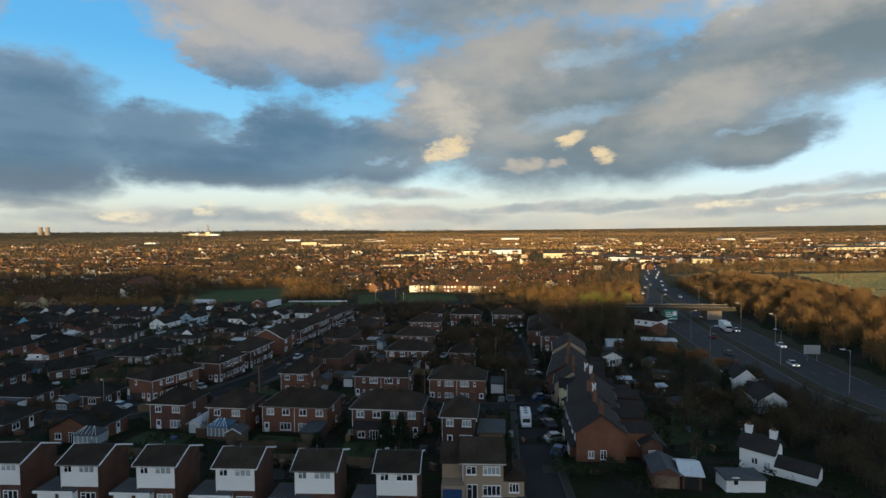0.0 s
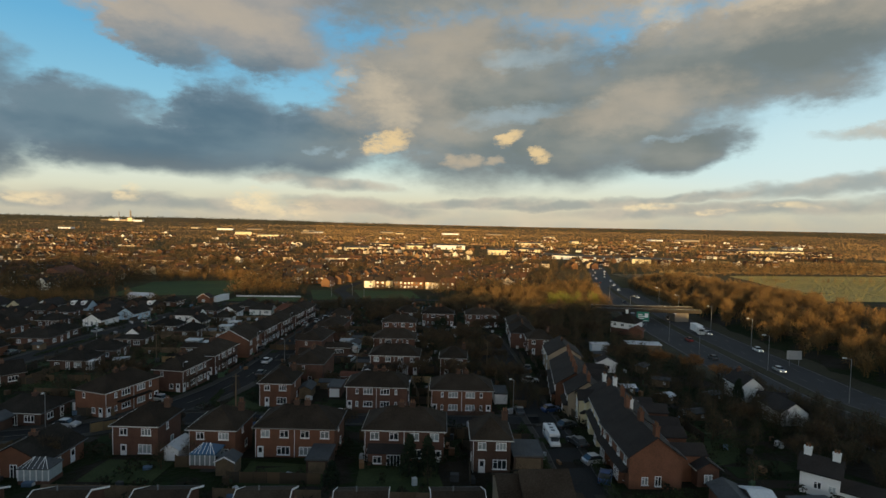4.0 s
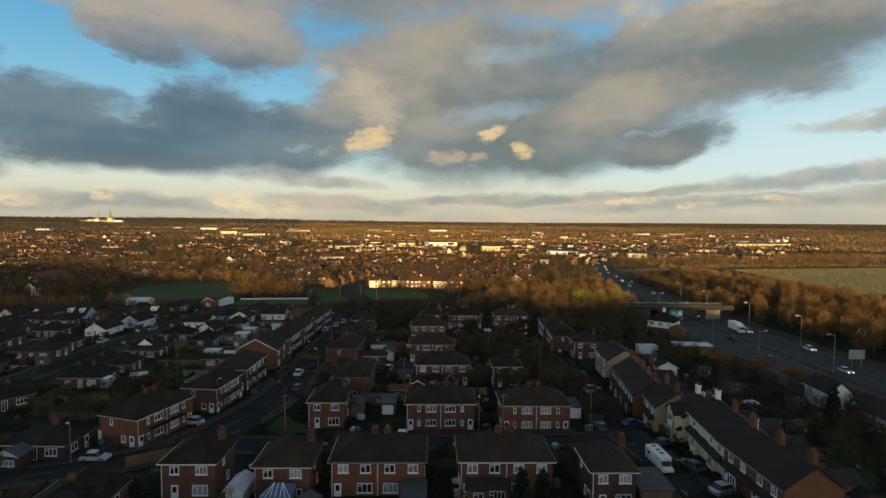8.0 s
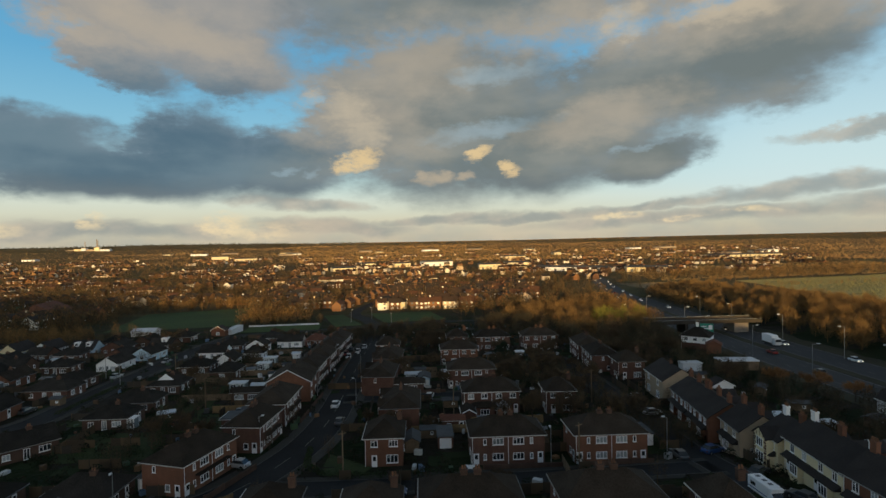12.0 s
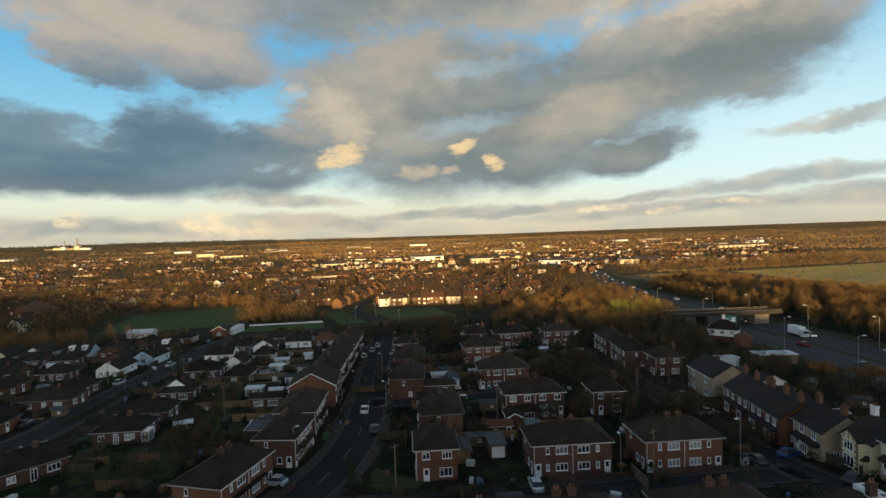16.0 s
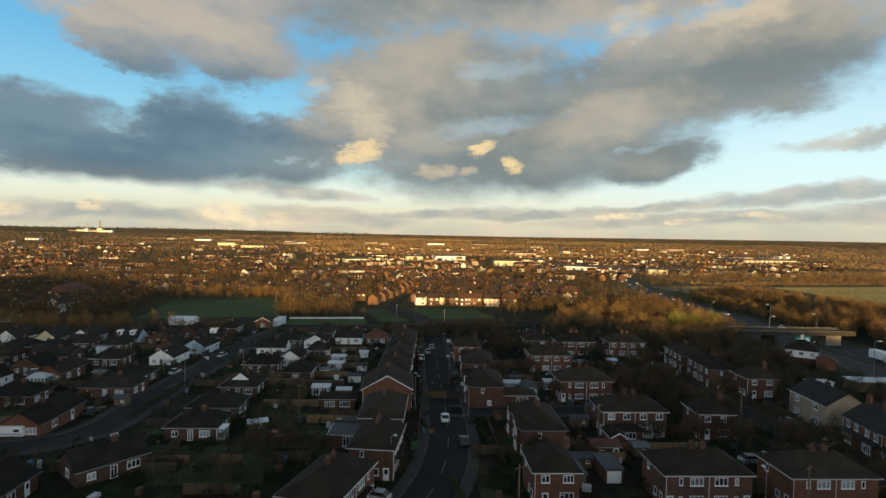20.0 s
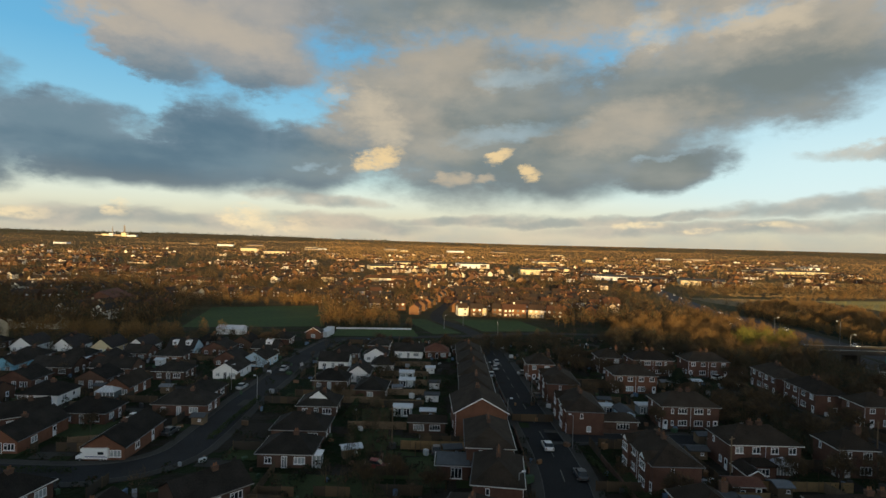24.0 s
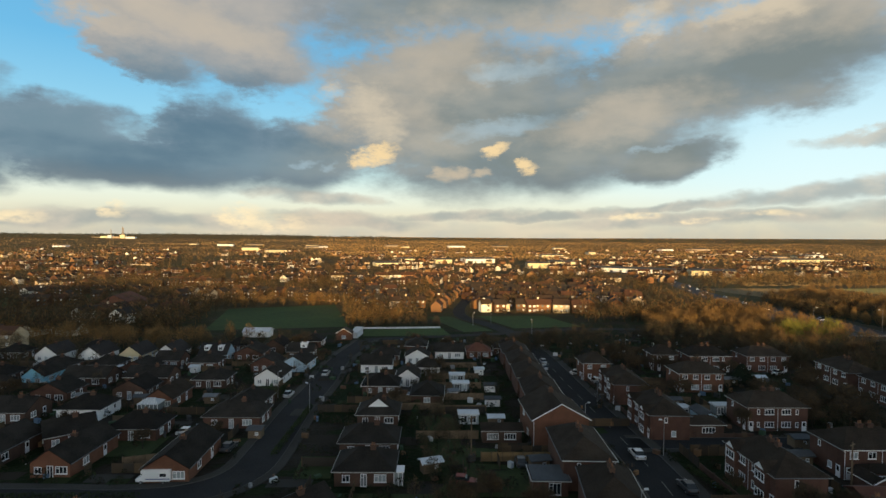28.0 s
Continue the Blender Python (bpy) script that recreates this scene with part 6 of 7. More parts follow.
for sx, sy, sh in ((-23.5, 112, -10), (-57, 162, 0), (-58, 185, -10), (-55, 198, -8), (-52, 210, -10), (-50, 228, -10), (-8, 140, -10), (-5, 163, -8), (2, 185, -10), (8, 190, 5), (14, 205, -10), (-62, 206, 10), (-70, 226, -10),
                   (-13, 190, -10), (-16, 200, -5), (-75, 164, 10), (-106, 186, -10), (-120, 212, -10), (-136, 214, 0), (-150, 218, -10), (-132, 246, -10), (-154, 250, -10), (24, 205, -10), (26, 232, -10), (-12, 156, -10)):
    shed(sx, sy, sh, RNG.uniform(2.2, 3.4), RNG.uniform(1.8, 2.4), RNG.choice((FELT, FELT, SHEET, LEAD)), RNG.choice((WOOD, WOOD, RENDER_WHITE)))
for sx, sy in ((-60.0, 212.0), (-59, 221), (-64, 187), (-6.5, 182.5), (-17, 183)):
    building("lean_to", sx, sy, -10, 4.2, 2.6, 2.2, "flat", 0.3, CURTAIN, SHEET, "low white lean-to with a pale flat roof", "lean-to", [("f", 1.1, 1.2, 1.4, 1.6, 2), ("f", 3.0, 1.2, 1.4, 1.6, 2)], gutter=False, group="lean-tos", foot=0.4)
conifer(-5.2, 86.2, 5.6, 1.5)
conifer(-2.6, 85.8, 5.4, 1.4)
conifer(66.5, 110.5, 6.5, 1.5)
conifer(-16.0, 84.5, 3.0, 1.2)
conifer(20.0, 206.0, 5.0, 3.2)
conifer(17.5, 203.5, 4.4, 3.0)

def garden_wall(x0, y0, x1, y1, h=0.9):
    n = max(1, round(math.hypot(x1 - x0, y1 - y0) / 4))
    ob = thing("garden_wall", x0, y0, gz(x0, y0), math.degrees(math.atan2(y1 - y0, x1 - x0)), "low brown brick garden wall beside the footway", "wall", "garden walls")
    step = math.hypot(x1 - x0, y1 - y0) / n
    for i in range(n):
        z = gz(x0 + (x1 - x0) * i / n, y0 + (y1 - y0) * i / n) - gz(x0, y0)
        part("wall_bay", block(i * step, (i + 1) * step - 0.01, -0.11, 0.11, z - 0.8, z + h), BRICK_BROWN, ob)
        part("pier", block(i * step - 0.18, i * step + 0.18, -0.17, 0.17, z - 0.8, z + h + 0.15), BRICK_BROWN, ob)
    return ob


fence(-141.0, 196.5, -132.5, 194.2, 1.6, RUST)
fence(-126.0, 202.0, -123.4, 198.0, 1.6, RUST)
for a in ((-27.6, 172.4, -8.5, 169.0), (-28.2, 174.0, -24.0, 196.0), (-23.6, 200.0, -19.6, 222.0), (-44.0, 154.0, -39.4, 176.0), (-37.6, 184.0, -33.6, 206.0), (-33.0, 210.0, -28.4, 232.0), (-56.4, 120.2, -50.4, 131.0), (-31.4, 141.0, -28.6, 158.0), (-13.0, 120.0, 0.0, 117.6), (3.2, 116.6, 15.0, 114.4)):
    garden_wall(*a)

# ---- cars and lamps on the streets ----
for x, y, hd, col in ((-36.4, 164.5, 80, "white"), (-27.2, 232.0, 82, "silver"), (-30.9, 223.0, 82, "white"), (-41.4, 187.7, 75, "silver"), (-41.0, 180.5, 75, "dark grey"), (-53.6, 132.6, 150, "silver"),
                      (-64.6, 118.5, -10, "silver"), (-15.6, 118.9, 78, "white"), (-29.0, 114.0, -12, "blue"), (19.6, 126.8, 80, "silver"), (-13.5, 165.0, 70, "silver"), (-2.6, 183.4, 75, "silver"), (8.2, 162.0, 70, "white"),
                      (23.6, 94.0, 100, "dark grey"), (22.0, 81.0, 60, "blue"), (23.2, 86.6, 10, "silver"), (26.0, 104.0, 20, "dark grey"), (27.6, 116.0, 10, "blue"), (30.6, 138.0, 0, "silver"), (20.6, 115.5, 80, "dark grey"),
                      (-18.6, 214.0, 10, "silver"), (-20.2, 223.5, -5, "white"), (-35.8, 151.2, 80, "dark grey"), (-25.8, 198.5, 80, "black"), (-41.5, 199.0, 75, "black"), (-37.5, 214.0, 78, "dark grey"), (-101.0, 215.0, 76, "silver"),
                      (-69.4, 159.3, -20, "red"), (-34.5, 246.0, 80, "dark grey"), (-24.5, 182.0, 78, "dark grey"), (38.5, 213.5, 20, "white"), (-118.0, 190.5, -10, "white"), (-144.0, 195.5, 10, "silver"), (-29.4, 236.0, 80, "black"), (-31.6, 228.6, 80, "red"), (-24.2, 240.5, 80, "silver"), (-39.0, 206.5, 76, "white"), (-42.6, 193.5, 76, "dark grey"), (-14.5, 225.0, -10, "blue"), (-20.5, 151.0, -10, "dark grey"), (10.5, 134.0, -10, "silver"), (-58.0, 165.0, 80, "dark grey"), (34.0, 150.0, 70, "dark grey"), (33.0, 125.5, 70, "silver"), (48.0, 178.0, 60, "dark grey"), (-92.5, 236.0, 78, "silver"), (-108.5, 181.0, 74, "dark grey"), (-127.5, 220.5, -10, "red")):
    car(x, y, hd, col)
motorhome(-117.2, 168.9, 172).scale = (0.8, 0.8, 0.8)
motorhome(19.9, 96.0, -98).scale = (0.85, 0.85, 0.8)
for i, (f, side, col) in enumerate(((0.03, 1, "white"), (0.05, 1, "silver"), (0.075, -1, "silver"), (0.10, 1, "silver"), (0.115, -1, "dark grey"), (0.13, 1, "white"), (0.15, -1, "red"), (0.165, 1, "silver"), (0.19, -1, "silver"), (0.21, 1, "black"),
                                    (0.235, -1, "silver"), (0.26, 1, "white"), (0.29, -1, "dark grey"), (0.33, 1, "silver"), (0.36, -1, "white"), (0.40, 1, "silver"), (0.43, -1, "silver"), (0.46, 1, "white"), (0.49, -1, "red"), (0.52, 1, "silver"),
                                    (0.55, -1, "white"), (0.575, 1, "silver"), (0.60, -1, "silver"), (0.63, 1, "white"), (0.66, -1, "silver"), (0.69, 1, "white"), (0.73, -1, "white"), (0.77, 1, "silver"), (0.81, -1, "white"), (0.86, 1, "white"))):
    pts = resample(WAY)
    k = int(f * (len(pts) - 2))
    p, q = pts[k], pts[k + 1]
    t = (q - p).normalized()
    o = (4.2, 8.2, 12.0)[i % 3] if f < 0.45 else (3.6, 6.6, 5.2)[i % 3]
    pos = p + Vector((t.y, -t.x)) * (o if side > 0 else -o)
    hd = math.degrees(math.atan2(t.y, t.x))
    car(pos.x, pos.y, hd + (180 if side > 0 else 0), col, lit=(side > 0))
lorry(117.5, 196.0, 257)
for x, y, h, hd in ((96.4, 113, 10, 160), (101, 142, 10, 160), (85.4, 150, 10, -20), (119, 170, 10, 160), (126, 200, 10, 160), (96.5, 182, 10, -20), (137, 238, 10, 160), (150, 275, 10, 160), (111, 235, 10, -20), (129, 290, 10, -20)):
    lamp_post(x, y, h, hd)
for x, y, hd in ((-31.6, 163.8, 170), (-40.8, 176, -10), (-28.5, 195, 170), (-50.8, 139.5, 0), (-35.4, 212, -10), (-68, 118.2, -90), (-95.2, 201, 170), (-103.5, 214, -10), (-7, 297, 90), (-25, 330, 0), (-13, 340, 180), (20, 118, 170), (-1.8, 118.2, 80)):
    lamp_post(x, y, 6.5, hd)
for x, y in ((-36.0, 122.5), (1.6, 114.8), (-12.0, 145.5), (-66, 168), (-82, 206), (22.5, 150)):
    telegraph_pole(x, y)
road_sign(105.0, 214.0, -20, 5.0, 4.0, 2.0, SIGN_GREEN, "green direction sign with white panels beside the carriageway")
road_sign(113.5, 146.5, 170, 4.4, 2.6, 2.0, SIGN_BACK, "grey back of a large direction sign")

# ---- the bridge over the carriageway ----
# deck and piers coloured as shaded, the right abutment as sunlit
ob = thing("road_bridge", 80.0, 231.0, gz(110, 224) - 0.6, -9.5, "concrete road bridge with parapets across the carriageway", "bridge")
part("deck", block(12, 58, 0, 9, 4.5, 5.2), SHADED_CONCRETE, ob)
for yy in (0.0, 8.7):
    part("parapet", block(12, 58, yy, yy + 0.3, 5.2, 5.9), SHADED_CONCRETE, ob)
    part("rail", block(12, 58, yy + 0.1, yy + 0.2, 6.1, 6.2), STEEL, ob)
part("pier", block(26.0, 27.2, 0.8, 8.2, -1.5, 4.5), SHADED_CONCRETE, ob)
part("abutment", block(46.5, 52.5, 0.4, 8.6, -1.5, 4.5), CONCRETE, ob, "broad concrete abutment left pale for the low sun on it")
part("abutment", block(12.0, 14.0, 0.4, 8.6, -1.5, 4.5), SHADED_CONCRETE, ob)
for i in range(15):
    part("parapet_post", cached("ppost", lambda: mesh_of("parapet_post", block(-0.08, 0.08, -0.02, 0.32, 5.2, 6.05), SHADED_CONCRETE)), None, ob, m=pose(13 + i * 3.1, -0.03, 0))

# ---- trees in the gardens and along the roads ----
for x, y, h in ((11.5, 128, 6), (19, 134, 6.5), (24.5, 134, 7), (20, 152, 6), (27, 160, 8), (18, 160, 7), (31, 196, 7), (22, 178, 8), (14, 180, 6.5), (24, 190, 7), (52, 190, 8), (58, 205, 9), (66, 215, 9), (72, 190, 7), (48, 170, 7), (55, 180, 8),
                (60, 150, 7), (66, 156, 6), (50, 112, 5), (57, 98, 5.5), (62, 86, 5), (68, 82, 4.5), (54, 82, 5), (-14.5, 108.5, 4.5), (-44.5, 112.5, 4), (-62, 147, 5), (-67, 152, 5),
                (-72, 150, 5), (-76, 200, 5), (-60, 232, 5), (-30, 148, 3.5), (-112, 186, 4), (-124, 184, 4), (-142, 196, 4.5), (-166, 222, 6), (-178, 226, 6), (-190, 230, 7), (-100, 130, 5), (-74, 108, 5), (-92, 112, 5), (-56, 96, 4.5),
                (-18, 140, 4), (-94, 254, 5), (-52, 262, 6), (-36, 268, 6), (-12, 230, 6), (2, 236, 7), (-104, 280, 6), (-60, 280, 5)):
    tree(x, y, h)
for x, y, h in ((76, 140, 6.5), (79, 133, 5.5), (72, 148, 6)):
    tree(x, y, h, "rust", "bare tree with rusty brown winter leaves")
R7 = random.Random(11)


def wood_mass(name, spots, material, label, twigs=150, seed=3, wide=1.0):
    """A stand of trees too many to count, as one mesh: stems and sprays of fine twigs."""
    r = np.random.default_rng(seed)
    vs, fs, n0 = [], [], 0
    for x, y, h in spots:
        z = gz(x, y)
        w = h * r.uniform(0.24, 0.36)
        c = r.normal(0, 1, (twigs, 3))
        c /= np.linalg.norm(c, axis=1)[:, None]
        c *= (r.uniform(0.15, 1, (twigs, 1)) ** 0.5)
        lump = 1 + 0.35 * np.sin(c[:, :1] * 5 + x) * np.cos(c[:, 1:2] * 4 + y)
        p = c * lump * (w, w, h * 0.42) + (x, y, z + h * 0.56)
        d = c * 0.6 + r.normal(0, 0.5, (twigs, 3)) + (0, 0, 0.5)
        d *= (h * r.uniform(0.06, 0.14, (twigs, 1)))
        s = np.cross(d, r.normal(0, 1, (twigs, 3)))
        s *= (wide * h * r.uniform(0.008, 0.018, (twigs, 1))) / (np.linalg.norm(s, axis=1)[:, None] + 1e-6)
        tri = np.stack([p - s, p + s, p + d], 1).reshape(-1, 3)
        stem = np.array([(x - 0.15, y, z - 0.5), (x + 0.15, y, z - 0.5), (x, y, z + h * 0.7), (x, y - 0.15, z - 0.5), (x, y + 0.15, z - 0.5), (x + 0.02, y, z + h * 0.7)])
        tri = np.concatenate([tri, stem])
        vs.append(tri)
        k = len(tri) // 3
        fs.append(np.arange(k * 3).reshape(k, 3) + n0)
        n0 += k * 3
    me = bpy.data.meshes.new(name)
    v, f = np.concatenate(vs), np.concatenate(fs)
    me.from_pydata(v.tolist(), [], f.tolist())
    me.materials.append(material)
    return tagged(new(name, me), label, "woodland", kind="stuff")


def standing_grass(name, spots, material, label, seed, spread=1.3):
    """Uncountable blades and stalks as one mesh: a few upright wedges at each spot."""
    r = np.random.default_rng(seed)
    vs = []
    for x, y, h in spots:
        z = gz(x, y)
        for _ in range(3):
            a, k = r.uniform(-0.7, 0.7), h * spread * r.uniform(0.7, 1.2)
            ox, oy = r.uniform(-k, k, 2)
            dx, dy = k * math.cos(a), k * math.sin(a)
            vs += [(x + ox - dx, y + oy - dy, z - 0.1), (x + ox + dx, y + oy + dy, z - 0.1), (x + ox + r.uniform(-k, k) * 0.6, y + oy + h * 0.4, z + h * r.uniform(0.7, 1.1))]
    me = bpy.data.meshes.new(name)
    me.from_pydata(vs, [], [(i, i + 1, i + 2) for i in range(0, len(vs), 3)])
    me.materials.append(material)
    return tagged(new(name, me), label, "grass", kind="stuff")


def scatter(corners, count, h0, h1, seed):
    r = random.Random(seed)
    a, b, c, d = [Vector(p) for p in corners]
    out = []
    for _ in range(count):
        u, v = r.random(), r.random()
        p = a.lerp(b, u).lerp(d.lerp(c, u), v)
        out.append((p.x, p.y, r.uniform(h0, h1)))
    return out


WOODS = island_mat("woodland_twigs", [(0.19, 0.104, 0.038), (0.21, 0.118, 0.042), (0.14, 0.080, 0.034), (0.23, 0.138, 0.050), (0.12, 0.082, 0.034)])
wood_mass("roadside_woodland", scatter([(112, 90), (160, 80), (212, 262), (150, 262)], 420, 5.5, 9, 1) + scatter([(150, 262), (212, 258), (262, 425), (212, 425)], 330, 5, 8, 2), WOODS, "leafless brown woodland on the bank beyond the carriageway", 1000, 3, 0.42)
wood_mass("roadside_woodland", scatter([(56, 225), (100, 226), (160, 385), (62, 330)], 260, 5, 8.5, 3) + scatter([(46, 290), (80, 290), (170, 400), (84, 372)], 160, 4, 7, 4), WOODS, "brown winter copse between houses and carriageway", 900, 3, 0.45)
SCRUB = island_mat("dark_scrub_twigs", [(0.070, 0.050, 0.030), (0.092, 0.060, 0.032), (0.055, 0.043, 0.028), (0.040, 0.044, 0.021)])
wood_mass("scrub", scatter([(44, 84), (66, 84), (84, 180), (52, 196)], 210, 2.5, 5.0, 41) + scatter([(56, 62), (66, 60), (74, 108), (66, 110)], 90, 2.5, 4.5, 42) + scatter([(66, 72), (74.5, 72), (86, 132), (79, 134)], 130, 3, 5, 40) + scatter([(20, 116), (28, 116), (34, 196), (24, 196)], 60, 2.5, 5, 43)
          + scatter([(9, 128), (22, 126), (28, 200), (10, 196)], 80, 2.5, 5, 44) + scatter([(46, 196), (80, 188), (98, 232), (50, 232)], 110, 4, 8, 45), SCRUB, "dark leafless scrub and bushes behind the gardens", 420, 46, 0.6)
wood_mass("scrub", scatter([(-76, 136), (-68, 136), (-60, 236), (-70, 236)], 90, 2, 4, 47) + scatter([(-62, 258), (10, 246), (20, 296), (-20, 270)], 130, 3, 6, 48) + scatter([(-240, 255), (-100, 275), (-95, 296), (-240, 300)], 170, 3, 6, 49)
          + scatter([(-80, 335), (-40, 330), (-40, 344), (-82, 346)], 40, 2, 5, 50) + scatter([(0, 377), (72, 360), (74, 366), (2, 384)], 80, 2, 3.6, 53) + scatter([(22, 240), (60, 234), (62, 290), (34, 284)], 120, 4, 7, 51), SCRUB, "dark hedges and bare bushes behind the bungalows", 380, 52, 0.6)
wood_mass("willows", scatter([(78, 244), (100, 244), (106, 262), (84, 264)], 20, 7, 10, 5), WILLOW, "yellow-green willows in the copse", 900, 3, 0.5)
wood_mass("tree_belt", scatter([(-240, 300), (-135, 288), (-120, 302), (-240, 335)], 90, 5, 8, 6) + scatter([(-160, 440), (-80, 455), (-82, 470), (-165, 462)], 40, 5, 9, 7) + scatter([(-84, 345), (-60, 345), (-50, 400), (-84, 440)], 36, 5, 9, 8), WOODS, "belt of bare trees round the sports field", 560, 3, 0.55)
wood_mass("hedgerow_trees", scatter([(330, 500), (342, 498), (500, 520), (480, 530)], 40, 4, 7, 9) + scatter([(262, 395), (470, 372), (480, 380), (268, 404)], 60, 2.5, 5, 71) + scatter([(400, 520), (720, 525), (740, 560), (400, 560)], 110, 5, 9, 10) + scatter([(330, 590), (900, 580), (1000, 760), (380, 720)], 420, 5, 9, 12), WOODS, "trees in the hedgerows of the far fields", 160)
# unseen belt added to cut the sky glow on the near left houses
wood_mass("tree_belt", scatter([(-330, 20), (-100, 16), (-100, 52), (-330, 74)], 260, 12, 17, 14), SCRUB, "tall bare trees added unseen behind the viewpoint to darken the near left", 260, 15, 1.2)
wood_mass("ridge_wood", scatter([(-900, -420), (900, -420), (900, -345), (-900, -345)], 500, 5, 7, 13), WOODS, "wooded slope of the unseen ridge added behind the viewpoint", 60)
# unseen ridge added to block the low sun; its top shapes the shade edge
ridge = bmesh.new()
rp = []
for i in range(241):
    x = -1500 + i * 12.5
    top = SHADE_RIDGE_TOP + 0.6 * math.sin(x * 0.041 + 1) + 1.5 * (1 - ease(x, -70, -28)) + 5.5 * (1 - ease(x, 14, 62)) + 6.0 * (1 - ease(x, -260, -190)) + 14.0 * (1 - ease(x, -420, -200)) - 3.0 * ease(x, 36, 96)
    rp += [(x, -340, -3), (x, -280, top), (x, -220, -3)]
poly(ridge, rp, [f for i in range(240) for f in ((i * 3, i * 3 + 3, i * 3 + 4, i * 3 + 1), (i * 3 + 1, i * 3 + 4, i * 3 + 5, i * 3 + 2))])
tagged(new("ridge", mesh_of("ridge", ridge, GRASS_FIELD)), "long grassy ridge added unseen behind the viewpoint for its shade", "hill", kind="structure")

# garden shrubs between the houses
def free(x, y, gap=0.6):
    return all((x - a) ** 2 + (y - b) ** 2 > (c * 0.8 + gap) ** 2 for a, b, c in PLOTS) and all((x - a) ** 2 + (y - b) ** 2 > (c + gap) ** 2 for a, b, c in ROADS)


vs, fs = [], []
n = 0
while n < 2600:
    x, y = R7.uniform(-210, 95), R7.uniform(62, 290)
    if not (x > -0.95 * y - 40) or not free(x, y):
        continue
    n += 1
    s = R7.uniform(0.4, 1.3)
    spray(vs, fs, R7, Vector((x, y, gz(x, y) + s * 0.5)), s, 0.9, 44, 0.22 * s + 0.06)
leafy("shrubs", vs, fs, SHRUB, "dark shrubs and rough growth in the gardens", "shrubs")

# broad bare trees between the houses
n = 0
while n < 34:
    x, y = R7.uniform(-30, 60), R7.uniform(122, 240)
    if free(x, y, 2.2):
        n += 1
        tree(x, y, R7.uniform(4.2, 7.0))
# small bare garden trees
small = []
while len(small) < 230:
    x, y = R7.uniform(-210, 90), R7.uniform(66, 292)
    if x > -0.95 * y - 40 and free(x, y, 1.0):
        small.append((x, y, R7.uniform(2.6, 5.0)))
wood_mass("garden_trees", small, TWIG, "small bare trees and bushes in the back gardens", 320, 21, 0.6)

# ---- the sunlit town beyond ----
TOWN_WALL = island_mat("town_walls", [(0.20, 0.095, 0.042), (0.28, 0.155, 0.070), (0.12, 0.060, 0.034), (0.17, 0.088, 0.045), (0.78, 0.72, 0.60), (0.21, 0.10, 0.045), (0.14, 0.076, 0.042), (0.56, 0.44, 0.29), (0.18, 0.09, 0.042), (0.11, 0.062, 0.036)])
TOWN_PALE = island_mat("town_pale_walls", [(0.80, 0.70, 0.48), (0.78, 0.72, 0.58), (0.72, 0.58, 0.36), (0.82, 0.78, 0.68), (0.42, 0.22, 0.10)])
TOWN_ROOF = island_mat("town_roofs", [(0.052, 0.032, 0.021), (0.038, 0.029, 0.023), (0.085, 0.040, 0.023), (0.034, 0.029, 0.025), (0.046, 0.032, 0.022)])
# two near-white tones put glints into the panes
TOWN_PANE = island_mat("town_windows", [(0.70, 0.69, 0.65), (0.10, 0.11, 0.12), (0.78, 0.77, 0.73)], 0.3)


